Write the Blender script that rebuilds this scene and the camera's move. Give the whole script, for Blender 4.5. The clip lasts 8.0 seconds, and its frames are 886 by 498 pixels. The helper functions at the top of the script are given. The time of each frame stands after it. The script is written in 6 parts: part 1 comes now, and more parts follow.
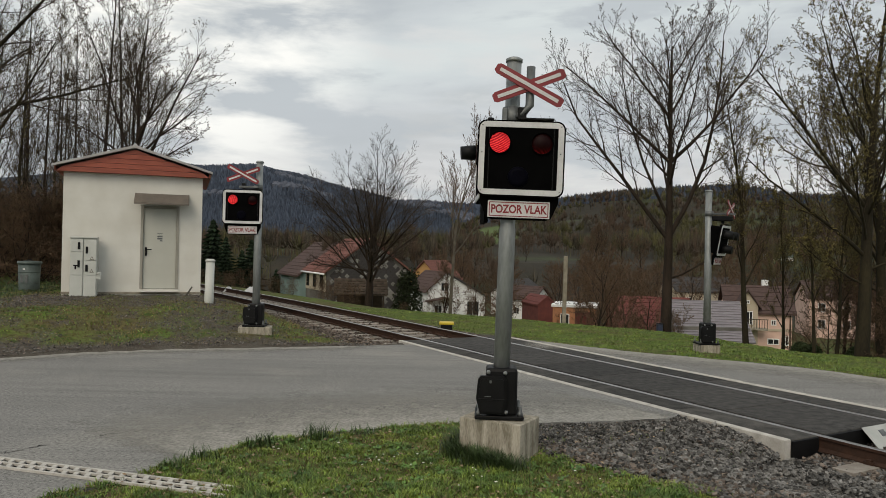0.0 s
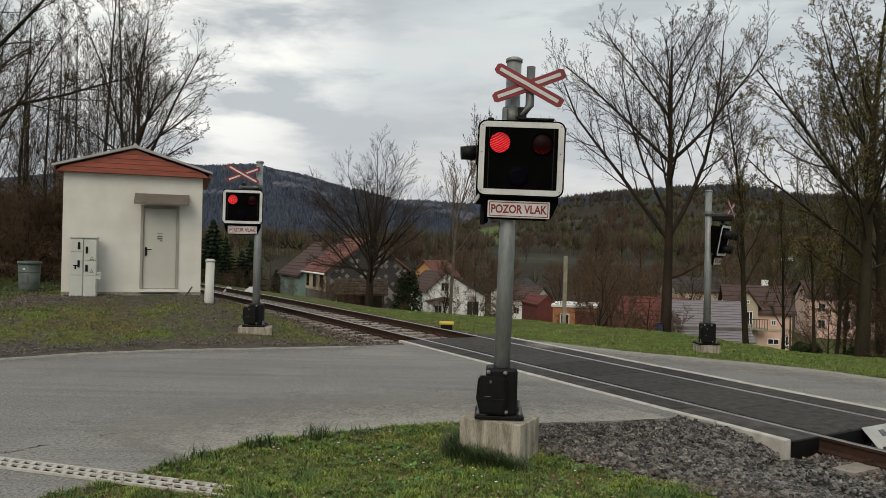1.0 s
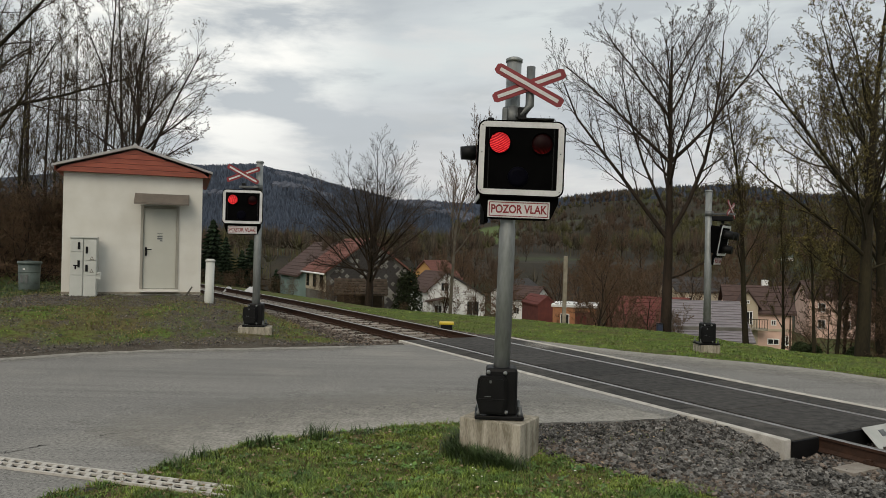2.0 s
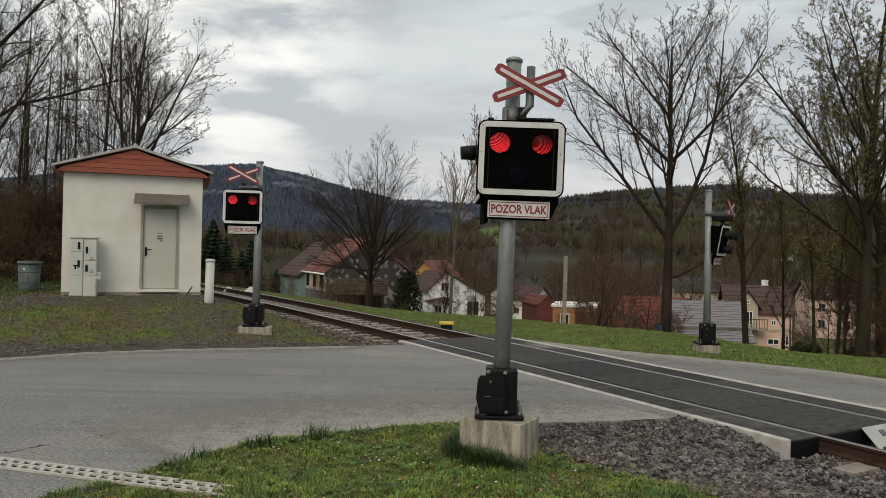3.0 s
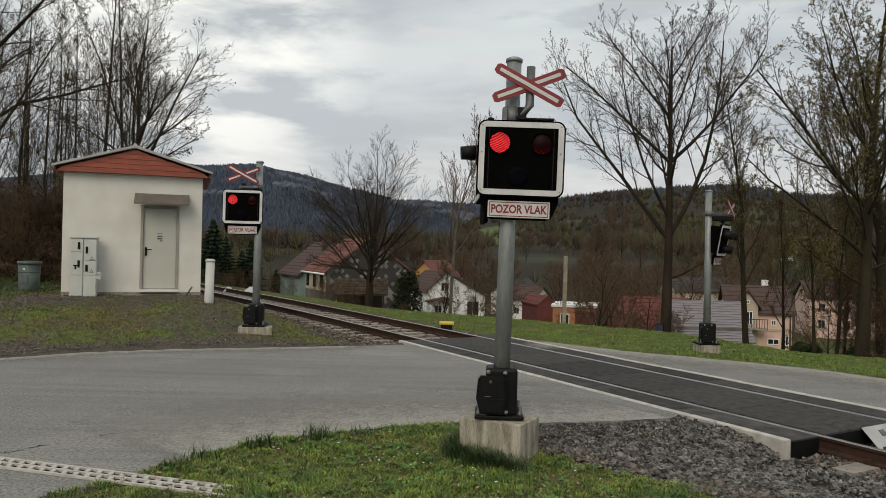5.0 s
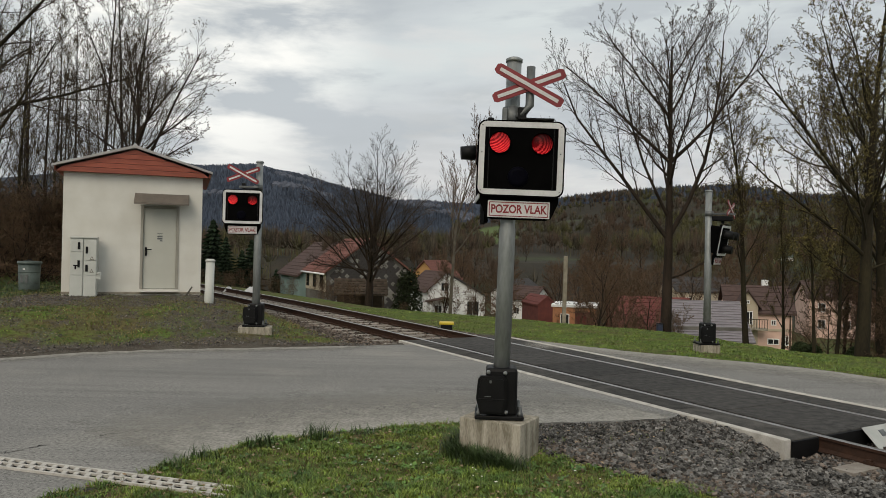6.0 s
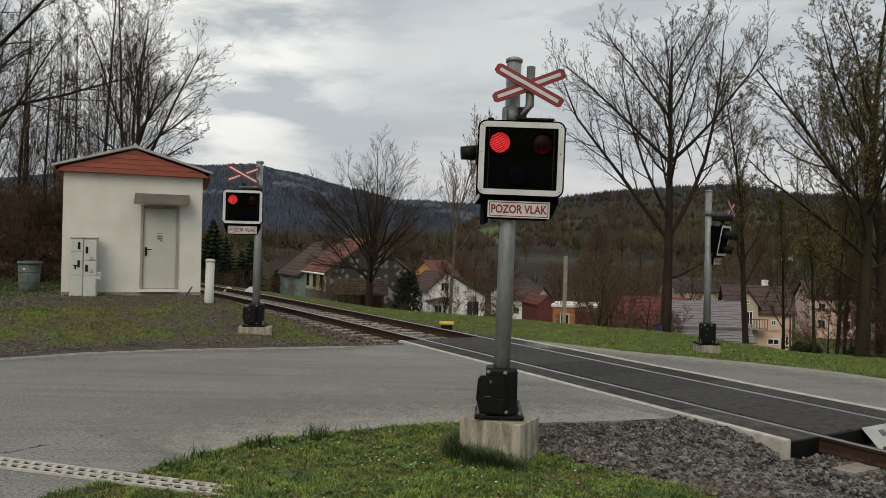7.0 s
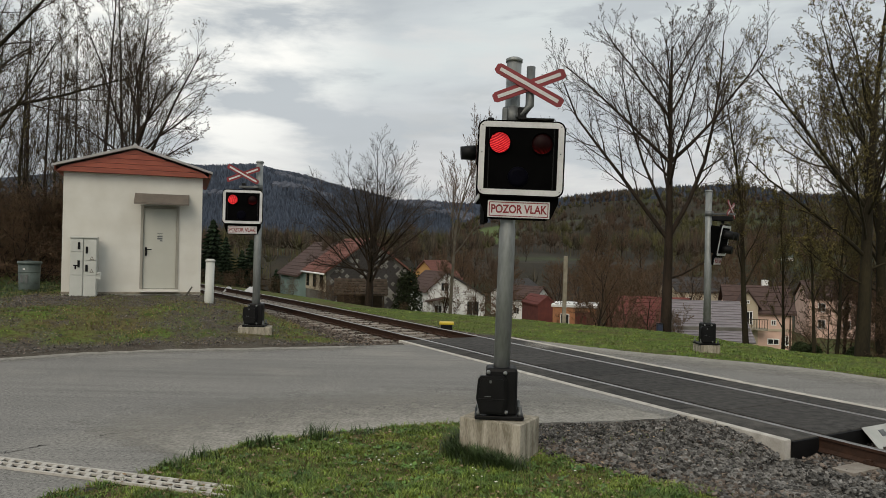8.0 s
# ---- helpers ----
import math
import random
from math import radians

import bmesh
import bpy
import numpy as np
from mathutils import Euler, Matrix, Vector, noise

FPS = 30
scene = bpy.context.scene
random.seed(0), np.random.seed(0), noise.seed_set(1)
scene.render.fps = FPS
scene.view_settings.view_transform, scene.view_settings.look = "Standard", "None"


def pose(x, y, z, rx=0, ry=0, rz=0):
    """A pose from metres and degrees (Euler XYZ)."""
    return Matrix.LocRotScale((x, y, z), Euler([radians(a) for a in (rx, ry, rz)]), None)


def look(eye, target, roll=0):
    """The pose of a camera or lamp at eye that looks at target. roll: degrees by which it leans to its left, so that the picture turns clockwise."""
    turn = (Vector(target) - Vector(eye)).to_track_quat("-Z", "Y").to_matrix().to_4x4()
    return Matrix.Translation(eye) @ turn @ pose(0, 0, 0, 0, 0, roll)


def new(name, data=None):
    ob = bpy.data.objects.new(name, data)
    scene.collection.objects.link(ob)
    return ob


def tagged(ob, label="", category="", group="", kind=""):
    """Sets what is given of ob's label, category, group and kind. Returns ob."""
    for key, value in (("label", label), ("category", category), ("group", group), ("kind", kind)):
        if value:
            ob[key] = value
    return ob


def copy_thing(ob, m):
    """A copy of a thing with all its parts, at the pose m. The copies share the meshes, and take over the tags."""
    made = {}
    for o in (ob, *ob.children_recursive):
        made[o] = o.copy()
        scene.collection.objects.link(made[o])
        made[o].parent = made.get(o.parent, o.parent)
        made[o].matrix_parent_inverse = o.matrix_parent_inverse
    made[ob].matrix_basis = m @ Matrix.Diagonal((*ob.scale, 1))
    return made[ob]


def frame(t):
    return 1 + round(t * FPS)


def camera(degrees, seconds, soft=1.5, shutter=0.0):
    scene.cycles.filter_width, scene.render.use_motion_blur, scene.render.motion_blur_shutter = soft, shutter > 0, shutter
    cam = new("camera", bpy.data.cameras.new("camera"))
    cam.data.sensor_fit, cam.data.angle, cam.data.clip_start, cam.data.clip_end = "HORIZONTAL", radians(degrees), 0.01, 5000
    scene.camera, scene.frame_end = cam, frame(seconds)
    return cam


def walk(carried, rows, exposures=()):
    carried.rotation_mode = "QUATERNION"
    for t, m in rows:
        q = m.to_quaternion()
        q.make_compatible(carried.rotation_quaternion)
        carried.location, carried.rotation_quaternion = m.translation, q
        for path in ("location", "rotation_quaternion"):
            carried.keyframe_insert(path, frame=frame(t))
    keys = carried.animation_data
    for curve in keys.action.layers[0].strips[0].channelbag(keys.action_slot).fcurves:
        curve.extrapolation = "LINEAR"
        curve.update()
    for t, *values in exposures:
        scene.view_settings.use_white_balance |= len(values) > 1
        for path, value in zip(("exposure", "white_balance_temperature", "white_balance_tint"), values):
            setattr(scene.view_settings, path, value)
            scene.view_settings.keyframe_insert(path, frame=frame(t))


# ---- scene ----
# ---------------------------------------------------------------- camera
cam = camera(63, 8.0, soft=0.7)
EYE = (0.0, 0.0, 1.9)
CAM_POSE = look(EYE, (0, 100, 1.9 + 100 * math.tan(radians(0.3))), 1.2)

# ---------------------------------------------------------------- world and sun
SUN_EL, SUN_ROT = radians(48), radians(200)
world = bpy.data.worlds.new("overcast_sky")
scene.world = world
world.use_nodes = True


def build_world():
    nt = world.node_tree
    nt.nodes.clear()
    N, Lk = nt.nodes.new, nt.links.new
    out, bg = N("ShaderNodeOutputWorld"), N("ShaderNodeBackground")
    sky = N("ShaderNodeTexSky")
    sky.sky_type, sky.sun_disc = "NISHITA", False
    sky.sun_elevation, sky.sun_rotation = SUN_EL, SUN_ROT
    tc = N("ShaderNodeTexCoord")
    sep = N("ShaderNodeSeparateXYZ")
    Lk(tc.outputs["Generated"], sep.inputs[0])
    # cloud deck: the direction met with a flat layer overhead
    zc = N("ShaderNodeMath"); zc.operation = "MAXIMUM"; zc.inputs[1].default_value = 0.0
    Lk(sep.outputs["Z"], zc.inputs[0])
    za = N("ShaderNodeMath"); za.operation = "ADD"; za.inputs[1].default_value = 0.10
    Lk(zc.outputs[0], za.inputs[0])
    dv = []
    for ax in ("X", "Y"):
        m = N("ShaderNodeMath"); m.operation = "DIVIDE"
        Lk(sep.outputs[ax], m.inputs[0]); Lk(za.outputs[0], m.inputs[1])
        dv.append(m)
    comb = N("ShaderNodeCombineXYZ")
    Lk(dv[0].outputs[0], comb.inputs[0]); Lk(dv[1].outputs[0], comb.inputs[1])
    n1 = N("ShaderNodeTexNoise")
    n1.inputs["Scale"].default_value, n1.inputs["Detail"].default_value = 1.7, 9
    n1.inputs["Roughness"].default_value, n1.inputs["Distortion"].default_value = 0.5, 0.35
    mp = N("ShaderNodeMapping"); mp.inputs["Location"].default_value = (3.1, 1.7, 0.4)
    mp.inputs["Scale"].default_value = (0.6, 1.0, 1.0)
    Lk(comb.outputs[0], mp.inputs[0]); Lk(mp.outputs[0], n1.inputs["Vector"])
    ramp = N("ShaderNodeValToRGB")
    e = ramp.color_ramp.elements
    e[0].position, e[0].color = 0.32, (0.51, 0.55, 0.56, 1)
    e[1].position, e[1].color = 0.72, (0.735, 0.785, 0.775, 1)
    mid = e.new(0.5); mid.color = (0.625, 0.665, 0.68, 1)
    Lk(n1.outputs["Fac"], ramp.inputs[0])
    # lower, crisper cloud banks seen edge-on towards the horizon
    bk = N("ShaderNodeTexNoise")
    bk.inputs["Scale"].default_value, bk.inputs["Detail"].default_value = 4.2, 10
    bk.inputs["Roughness"].default_value, bk.inputs["Distortion"].default_value = 0.55, 0.2
    bm_ = N("ShaderNodeMapping"); bm_.inputs["Location"].default_value = (0.35, 2.2, 0.9)
    bm_.inputs["Scale"].default_value = (1.0, 1.0, 3.6)
    Lk(tc.outputs["Generated"], bm_.inputs[0]); Lk(bm_.outputs[0], bk.inputs["Vector"])
    bl = N("ShaderNodeMapRange"); bl.interpolation_type = "SMOOTHSTEP"
    bl.inputs[1].default_value, bl.inputs[2].default_value, bl.inputs[4].default_value = 0.49, 0.60, 0.75
    Lk(bk.outputs["Fac"], bl.inputs[0])
    br = N("ShaderNodeMapRange"); br.interpolation_type = "SMOOTHSTEP"
    br.inputs[1].default_value, br.inputs[2].default_value, br.inputs[4].default_value = 0.48, 0.34, 0.8
    Lk(bk.outputs["Fac"], br.inputs[0])
    # warm pale band near the horizon
    hz = N("ShaderNodeMapRange"); hz.inputs[1].default_value, hz.inputs[2].default_value = 0.24, 0.07
    Lk(sep.outputs["Z"], hz.inputs[0])
    hzm = N("ShaderNodeMath"); hzm.operation = "MULTIPLY"; hzm.inputs[1].default_value = 0.55
    Lk(hz.outputs[0], hzm.inputs[0])
    pale = N("ShaderNodeMix"); pale.data_type = "RGBA"
    Lk(hzm.outputs[0], pale.inputs["Factor"]); Lk(ramp.outputs[0], pale.inputs["A"])
    pale.inputs["B"].default_value = (0.80, 0.745, 0.72, 1)
    gap = N("ShaderNodeMix"); gap.data_type = "RGBA"
    Lk(br.outputs[0], gap.inputs["Factor"]); Lk(pale.outputs["Result"], gap.inputs["A"])
    gap.inputs["B"].default_value = (0.76, 0.77, 0.755, 1)
    mix = N("ShaderNodeMix"); mix.data_type = "RGBA"
    Lk(bl.outputs[0], mix.inputs["Factor"]); Lk(gap.outputs["Result"], mix.inputs["A"])
    mix.inputs["B"].default_value = (0.525, 0.562, 0.588, 1)
    # thinner cloud before the hidden sun, low in the north-west
    nrm = N("ShaderNodeVectorMath"); nrm.operation = "DOT_PRODUCT"
    nrm.inputs[1].default_value = Vector((-0.31, 0.91, 0.28)).normalized()
    Lk(tc.outputs["Generated"], nrm.inputs[0])
    gl = N("ShaderNodeMapRange"); gl.interpolation_type = "SMOOTHSTEP"
    gl.inputs[1].default_value, gl.inputs[2].default_value = 0.970, 0.997
    Lk(nrm.outputs["Value"], gl.inputs[0])
    gm = N("ShaderNodeMath"); gm.operation = "MULTIPLY"
    gn = N("ShaderNodeMapRange"); gn.inputs[1].default_value, gn.inputs[2].default_value = 0.62, 0.44
    Lk(bk.outputs["Fac"], gn.inputs[0]); Lk(gn.outputs[0], gm.inputs[0]); Lk(gl.outputs[0], gm.inputs[1])
    gmix = N("ShaderNodeMix"); gmix.data_type = "RGBA"
    Lk(gm.outputs[0], gmix.inputs["Factor"]); Lk(mix.outputs["Result"], gmix.inputs["A"])
    gmix.inputs["B"].default_value = (1.08, 1.07, 1.01, 1)
    # overcast zenith is brighter than the horizon
    zen = N("ShaderNodeMapRange"); zen.inputs[1].default_value, zen.inputs[2].default_value = 0.35, 1.0
    zen.inputs[3].default_value, zen.inputs[4].default_value = 1.0, 1.35
    Lk(sep.outputs["Z"], zen.inputs[0])
    sc = N("ShaderNodeVectorMath"); sc.operation = "SCALE"
    Lk(gmix.outputs["Result"], sc.inputs[0]); Lk(zen.outputs[0], sc.inputs["Scale"])
    sks = N("ShaderNodeVectorMath"); sks.operation = "SCALE"; sks.inputs["Scale"].default_value = 0.006
    Lk(sky.outputs[0], sks.inputs[0])
    add = N("ShaderNodeVectorMath"); add.operation = "ADD"
    Lk(sc.outputs[0], add.inputs[0]); Lk(sks.outputs[0], add.inputs[1])
    Lk(add.outputs[0], bg.inputs[0])
    bg.inputs[1].default_value = 0.92
    Lk(bg.outputs[0], out.inputs[0])


build_world()
sun = new("sun", bpy.data.lights.new("sun", "SUN"))
sun.data.energy, sun.data.angle, sun.data.color = 1.55, radians(40), (1.0, 0.87, 0.70)
sun.matrix_world = look((-12, -26, 30), (0, 8, 0))
scene.view_settings.exposure = 0.0
walk(cam, [(0, CAM_POSE), (8.0, CAM_POSE)], exposures=[(0, 0.0), (6.7, 0.0), (7.0, -0.09), (7.3, -0.05), (7.7, 0.0), (8.0, 0.0)])

# ---------------------------------------------------------------- helpers of this scene
RND = random.Random(7)


def mat(name, a, b=None, rough=0.8, scale=6.0, fine=60.0, bump=0.2, metal=0.0, spec=None, coord="Object", stretch=(1, 1, 1), bump_dist=0.01, vary=0.0):
    """Two-scale noise between colours a and b, with relief from the finer one."""
    m = bpy.data.materials.new(name)
    m.use_nodes = True
    nt = m.node_tree
    N, Lk = nt.nodes.new, nt.links.new
    bs = nt.nodes["Principled BSDF"]
    b = b or tuple(c * 0.75 for c in a)
    tc, mp = N("ShaderNodeTexCoord"), N("ShaderNodeMapping")
    mp.inputs["Scale"].default_value = stretch
    Lk(tc.outputs[coord], mp.inputs[0])
    n1, n2 = N("ShaderNodeTexNoise"), N("ShaderNodeTexNoise")
    for n, s, dt in ((n1, scale, 5), (n2, fine, 3)):
        n.inputs["Scale"].default_value, n.inputs["Detail"].default_value = s, dt
        Lk(mp.outputs[0], n.inputs["Vector"])
    ad = N("ShaderNodeMath"); ad.operation = "MULTIPLY_ADD"; ad.inputs[1].default_value = 0.45
    Lk(n2.outputs["Fac"], ad.inputs[0]); Lk(n1.outputs["Fac"], ad.inputs[2])
    mr = N("ShaderNodeMapRange"); mr.inputs[1].default_value, mr.inputs[2].default_value = 0.52, 0.92
    Lk(ad.outputs[0], mr.inputs[0])
    mx = N("ShaderNodeMix"); mx.data_type = "RGBA"
    mx.inputs["A"].default_value, mx.inputs["B"].default_value = (*a, 1), (*b, 1)
    Lk(mr.outputs[0], mx.inputs["Factor"])
    col = mx.outputs["Result"]
    if vary:
        oi = N("ShaderNodeObjectInfo"); v = N("ShaderNodeMapRange")
        v.inputs[3].default_value, v.inputs[4].default_value = 1 - vary, 1 + vary
        Lk(oi.outputs["Random"], v.inputs[0])
        hs = N("ShaderNodeHueSaturation"); Lk(v.outputs[0], hs.inputs["Value"]); Lk(col, hs.inputs["Color"])
        col = hs.outputs[0]
    Lk(col, bs.inputs["Base Color"])
    bs.inputs["Roughness"].default_value, bs.inputs["Metallic"].default_value = rough, metal
    bs.inputs["Specular IOR Level"].default_value = spec if spec is not None else (0.5 if rough < 0.7 else 0.15)
    if bump:
        bp = N("ShaderNodeBump"); bp.inputs["Strength"].default_value, bp.inputs["Distance"].default_value = bump, bump_dist
        Lk(n2.outputs["Fac"], bp.inputs["Height"]); Lk(bp.outputs[0], bs.inputs["Normal"])
    return m


def island(m, low=0.7, high=1.3):
    """Vary the base colour of a joined mesh piece by piece."""
    nt = m.node_tree
    bs = nt.nodes["Principled BSDF"]
    src = bs.inputs["Base Color"].links[0].from_socket
    g, v, hs = nt.nodes.new("ShaderNodeNewGeometry"), nt.nodes.new("ShaderNodeMapRange"), nt.nodes.new("ShaderNodeHueSaturation")
    v.inputs[3].default_value, v.inputs[4].default_value = low, high
    nt.links.new(g.outputs["Random Per Island"], v.inputs[0])
    nt.links.new(v.outputs[0], hs.inputs["Value"]); nt.links.new(src, hs.inputs["Color"])
    nt.links.new(hs.outputs[0], bs.inputs["Base Color"])
    return m


def box(bm, c, s, r=0.0, rot=None, mi=0):
    """A box of size s at c, edges rounded by r."""
    res = bmesh.ops.create_cube(bm, size=1.0)
    vs = res["verts"]
    bmesh.ops.scale(bm, vec=s, verts=vs)
    if r:
        es = list({e for v in vs for e in v.link_edges})
        out = bmesh.ops.bevel(bm, geom=es, offset=r, segments=2, affect="EDGES", profile=0.5)
        vs = list({v for f in out["faces"] for v in f.verts} | {v for v in vs if v.is_valid})
    M = Matrix.Translation(c) @ (rot.to_4x4() if rot else Matrix())
    bmesh.ops.transform(bm, matrix=M, verts=vs)
    if mi:
        for f in {f for v in vs for f in v.link_faces}:
            f.material_index = mi
    return vs


def tube(bm, pts, radii, n=12, caps=True, mi=0):
    """A round tube through pts."""
    rings = []
    for i, p in enumerate(pts):
        a = Vector(pts[max(i - 1, 0)]); b = Vector(pts[min(i + 1, len(pts) - 1)])
        d = (b - a).normalized() if (b - a).length > 1e-9 else Vector((0, 0, 1))
        u = d.orthogonal().normalized() if abs(d.z) < 0.95 else Vector((1, 0, 0)).cross(d).cross(d).normalized()
        v = d.cross(u)
        rings.append([bm.verts.new(Vector(p) + radii[i] * (math.cos(k * math.tau / n) * u + math.sin(k * math.tau / n) * v)) for k in range(n)])
    for r0, r1 in zip(rings, rings[1:]):
        for k in range(n):
            f = bm.faces.new((r0[k], r0[(k + 1) % n], r1[(k + 1) % n], r1[k])); f.smooth = True; f.material_index = mi
    if caps:
        for r in (rings[0], rings[-1]):
            f = bm.faces.new(r); f.material_index = mi


def prism(bm, outline, y0, y1, mi=0, axis="y"):
    """An outline in x, z (or x, y for axis z) drawn out between y0 and y1."""
    def P(a, b, t):
        return (a, t, b) if axis == "y" else (a, b, t)
    A = [bm.verts.new(P(a, b, y0)) for a, b in outline]
    B = [bm.verts.new(P(a, b, y1)) for a, b in outline]
    fs = [bm.faces.new(A), bm.faces.new(B[::-1])]
    for i in range(len(A)):
        j = (i + 1) % len(A)
        fs.append(bm.faces.new((A[j], A[i], B[i], B[j])))
    for f in fs:
        f.material_index = mi
    return A + B


def part(name, bm, material, parent=None, label="", at=None):
    me = bpy.data.meshes.new(name)
    bmesh.ops.recalc_face_normals(bm, faces=bm.faces)
    bm.to_mesh(me)
    bm.free()
    for m in material if isinstance(material, (list, tuple)) else (material,):
        me.materials.append(m)
    ob = new(name, me)
    if parent is not None:
        ob.parent = parent
    if at is not None:
        ob.matrix_basis = at
    return tagged(ob, label)


def raw(name, verts, faces, material, parent=None, label="", smooth=False):
    me = bpy.data.meshes.new(name)
    me.from_pydata(verts, [], faces)
    me.materials.append(material)
    if smooth:
        me.polygons.foreach_set("use_smooth", [True] * len(me.polygons))
    ob = new(name, me)
    if parent is not None:
        ob.parent = parent
    return tagged(ob, label)


def thing(name, m, label, category, group=""):
    ob = new(name)
    ob.empty_display_size = 0.2
    ob.matrix_basis = m
    return tagged(ob, label, category, group)


def piece(name, me, parent, m):
    ob = new(name, me)
    ob.parent, ob.matrix_basis = parent, m
    return ob


def lettering(name, text, size, material, parent, m, stretch=1.0):
    """A word in the built-in font as a thin mesh, centred."""
    cu = bpy.data.curves.new(name, "FONT")
    cu.body, cu.size, cu.extrude = text, size, 0.001
    cu.align_x, cu.align_y = "CENTER", "CENTER"
    cu.offset = size * 0.030
    tmp = new(name, cu)
    me = bpy.data.meshes.new_from_object(tmp.evaluated_get(bpy.context.evaluated_depsgraph_get()))
    bpy.data.objects.remove(tmp)
    me.transform(Matrix.Diagonal((stretch, 1, 1, 1)))
    me.materials.clear(); me.materials.append(material)
    ob = new(name, me)
    ob.parent, ob.matrix_basis = parent, m
    return ob


def sstep(a, b, t):
    t = min(max((t - a) / (b - a), 0.0), 1.0)
    return t * t * (3 - 2 * t)


# ---------------------------------------------------------------- materials
M_RUBBER = mat("rubber_panel", (0.021, 0.020, 0.019), (0.062, 0.058, 0.053), 0.85, 9, 80, 0.6, spec=0.22, vary=0.25)
M_DUSTYRUBBER = mat("dusty_rubber_panel", (0.030, 0.029, 0.027), (0.085, 0.080, 0.072), 0.9, 5, 80, 0.6, spec=0.15, vary=0.2)
M_CONC = mat("concrete", (0.34, 0.31, 0.25), (0.17, 0.15, 0.11), 0.9, 4, 60, 0.4)
M_BLOCK = mat("stained_concrete", (0.42, 0.385, 0.315), (0.18, 0.16, 0.12), 0.95, 5, 40, 0.5, stretch=(3, 3, 0.6))
M_STRIP = mat("strip_concrete", (0.52, 0.495, 0.45), (0.34, 0.32, 0.285), 0.85, 6, 70, 0.3)
M_RAIL = mat("rusty_rail", (0.055, 0.029, 0.019), (0.032, 0.019, 0.014), 0.8, 12, 90, 0.3)
M_RAILTOP = mat("rail_head", (0.42, 0.40, 0.39), (0.3, 0.28, 0.27), 0.35, 5, 60, 0.05, metal=0.9)
M_SLEEPER = mat("sleeper_concrete", (0.33, 0.30, 0.26), (0.22, 0.19, 0.16), 0.9, 6, 60, 0.4, vary=0.15)
M_STONE = island(mat("ballast_stone", (0.135, 0.13, 0.122), (0.03, 0.029, 0.027), 0.9, 8, 60, 0.4), 0.22, 2.3)
M_RUSTSTONE = island(mat("rusty_ballast", (0.165, 0.135, 0.112), (0.065, 0.053, 0.045), 0.9, 8, 60, 0.4), 0.4, 1.8)
M_GRAVELBED = mat("gravel_bed", (0.13, 0.12, 0.108), (0.08, 0.072, 0.065), 0.95, 14, 80, 0.8, bump_dist=0.02)
M_RENDER = mat("white_render", (0.655, 0.645, 0.595), (0.555, 0.54, 0.485), 0.85, 1.6, 110, 0.25)
M_REDWOOD = mat("red_wood", (0.30, 0.072, 0.038), (0.20, 0.045, 0.026), 0.6, 3, 30, 0.3, stretch=(1, 1, 9), vary=0.12)
M_ROOFGREY = mat("grey_roof_sheet", (0.40, 0.39, 0.37), (0.28, 0.27, 0.26), 0.6, 3, 40, 0.15)
M_BROWNMETAL = mat("brown_metal", (0.15, 0.125, 0.10), (0.10, 0.085, 0.07), 0.5, 4, 40, 0.1)
M_DOOR = mat("cream_door_paint", (0.47, 0.47, 0.415), (0.43, 0.428, 0.375), 0.5, 2, 60, 0.05)
M_CAB = mat("grey_cabinet_plastic", (0.52, 0.53, 0.49), (0.46, 0.47, 0.43), 0.55, 3, 60, 0.1)
M_BLACK = mat("black_plastic", (0.005, 0.005, 0.0055), (0.009, 0.009, 0.009), 0.5, 5, 60, 0.08, spec=0.14)
M_BLACKMATT = mat("black_matt", (0.0015, 0.0015, 0.0015), (0.003, 0.003, 0.003), 0.85, 5, 60, 0.05, spec=0.02)
M_ZINC = mat("galvanised_steel", (0.29, 0.305, 0.30), (0.17, 0.18, 0.175), 0.52, 9, 50, 0.08, metal=0.55, stretch=(1, 1, 0.25))
M_DARKZINC = mat("weathered_steel", (0.16, 0.17, 0.17), (0.10, 0.105, 0.105), 0.55, 9, 50, 0.08, metal=0.6)
M_WHITE = mat("white_reflective", (0.59, 0.59, 0.585), (0.46, 0.46, 0.455), 0.5, 5, 60, 0.05)
M_RED = mat("red_reflective", (0.215, 0.010, 0.015), (0.15, 0.008, 0.012), 0.5, 5, 60, 0.05)
M_BARK = mat("dark_bark", (0.040, 0.029, 0.021), (0.017, 0.013, 0.010), 0.95, 3, 25, 0.8, stretch=(1, 1, 0.3), bump_dist=0.02)
M_MOSSBARK = mat("mossy_bark", (0.038, 0.032, 0.018), (0.017, 0.014, 0.010), 0.95, 2, 25, 0.8, stretch=(1, 1, 0.3), bump_dist=0.02)
M_TWIG = mat("twig_bark", (0.052, 0.038, 0.026), (0.028, 0.021, 0.015), 0.95, 3, 25, 0)
M_BROWNTWIG = mat("brown_twigs", (0.14, 0.088, 0.056), (0.08, 0.052, 0.034), 0.95, 3, 25, 0)
M_BUD = island(mat("young_leaf", (0.15, 0.125, 0.038), (0.08, 0.066, 0.026), 0.8, 3, 25, 0), 0.5, 1.5)
M_BROWNBUD = island(mat("leaf_bud", (0.075, 0.06, 0.030), (0.045, 0.034, 0.020), 0.8, 3, 25, 0), 0.5, 1.5)
M_GRASS = island(mat("grass_blade", (0.19, 0.25, 0.034), (0.045, 0.10, 0.015), 0.6, 3.2, 12, 0), 0.4, 1.7)
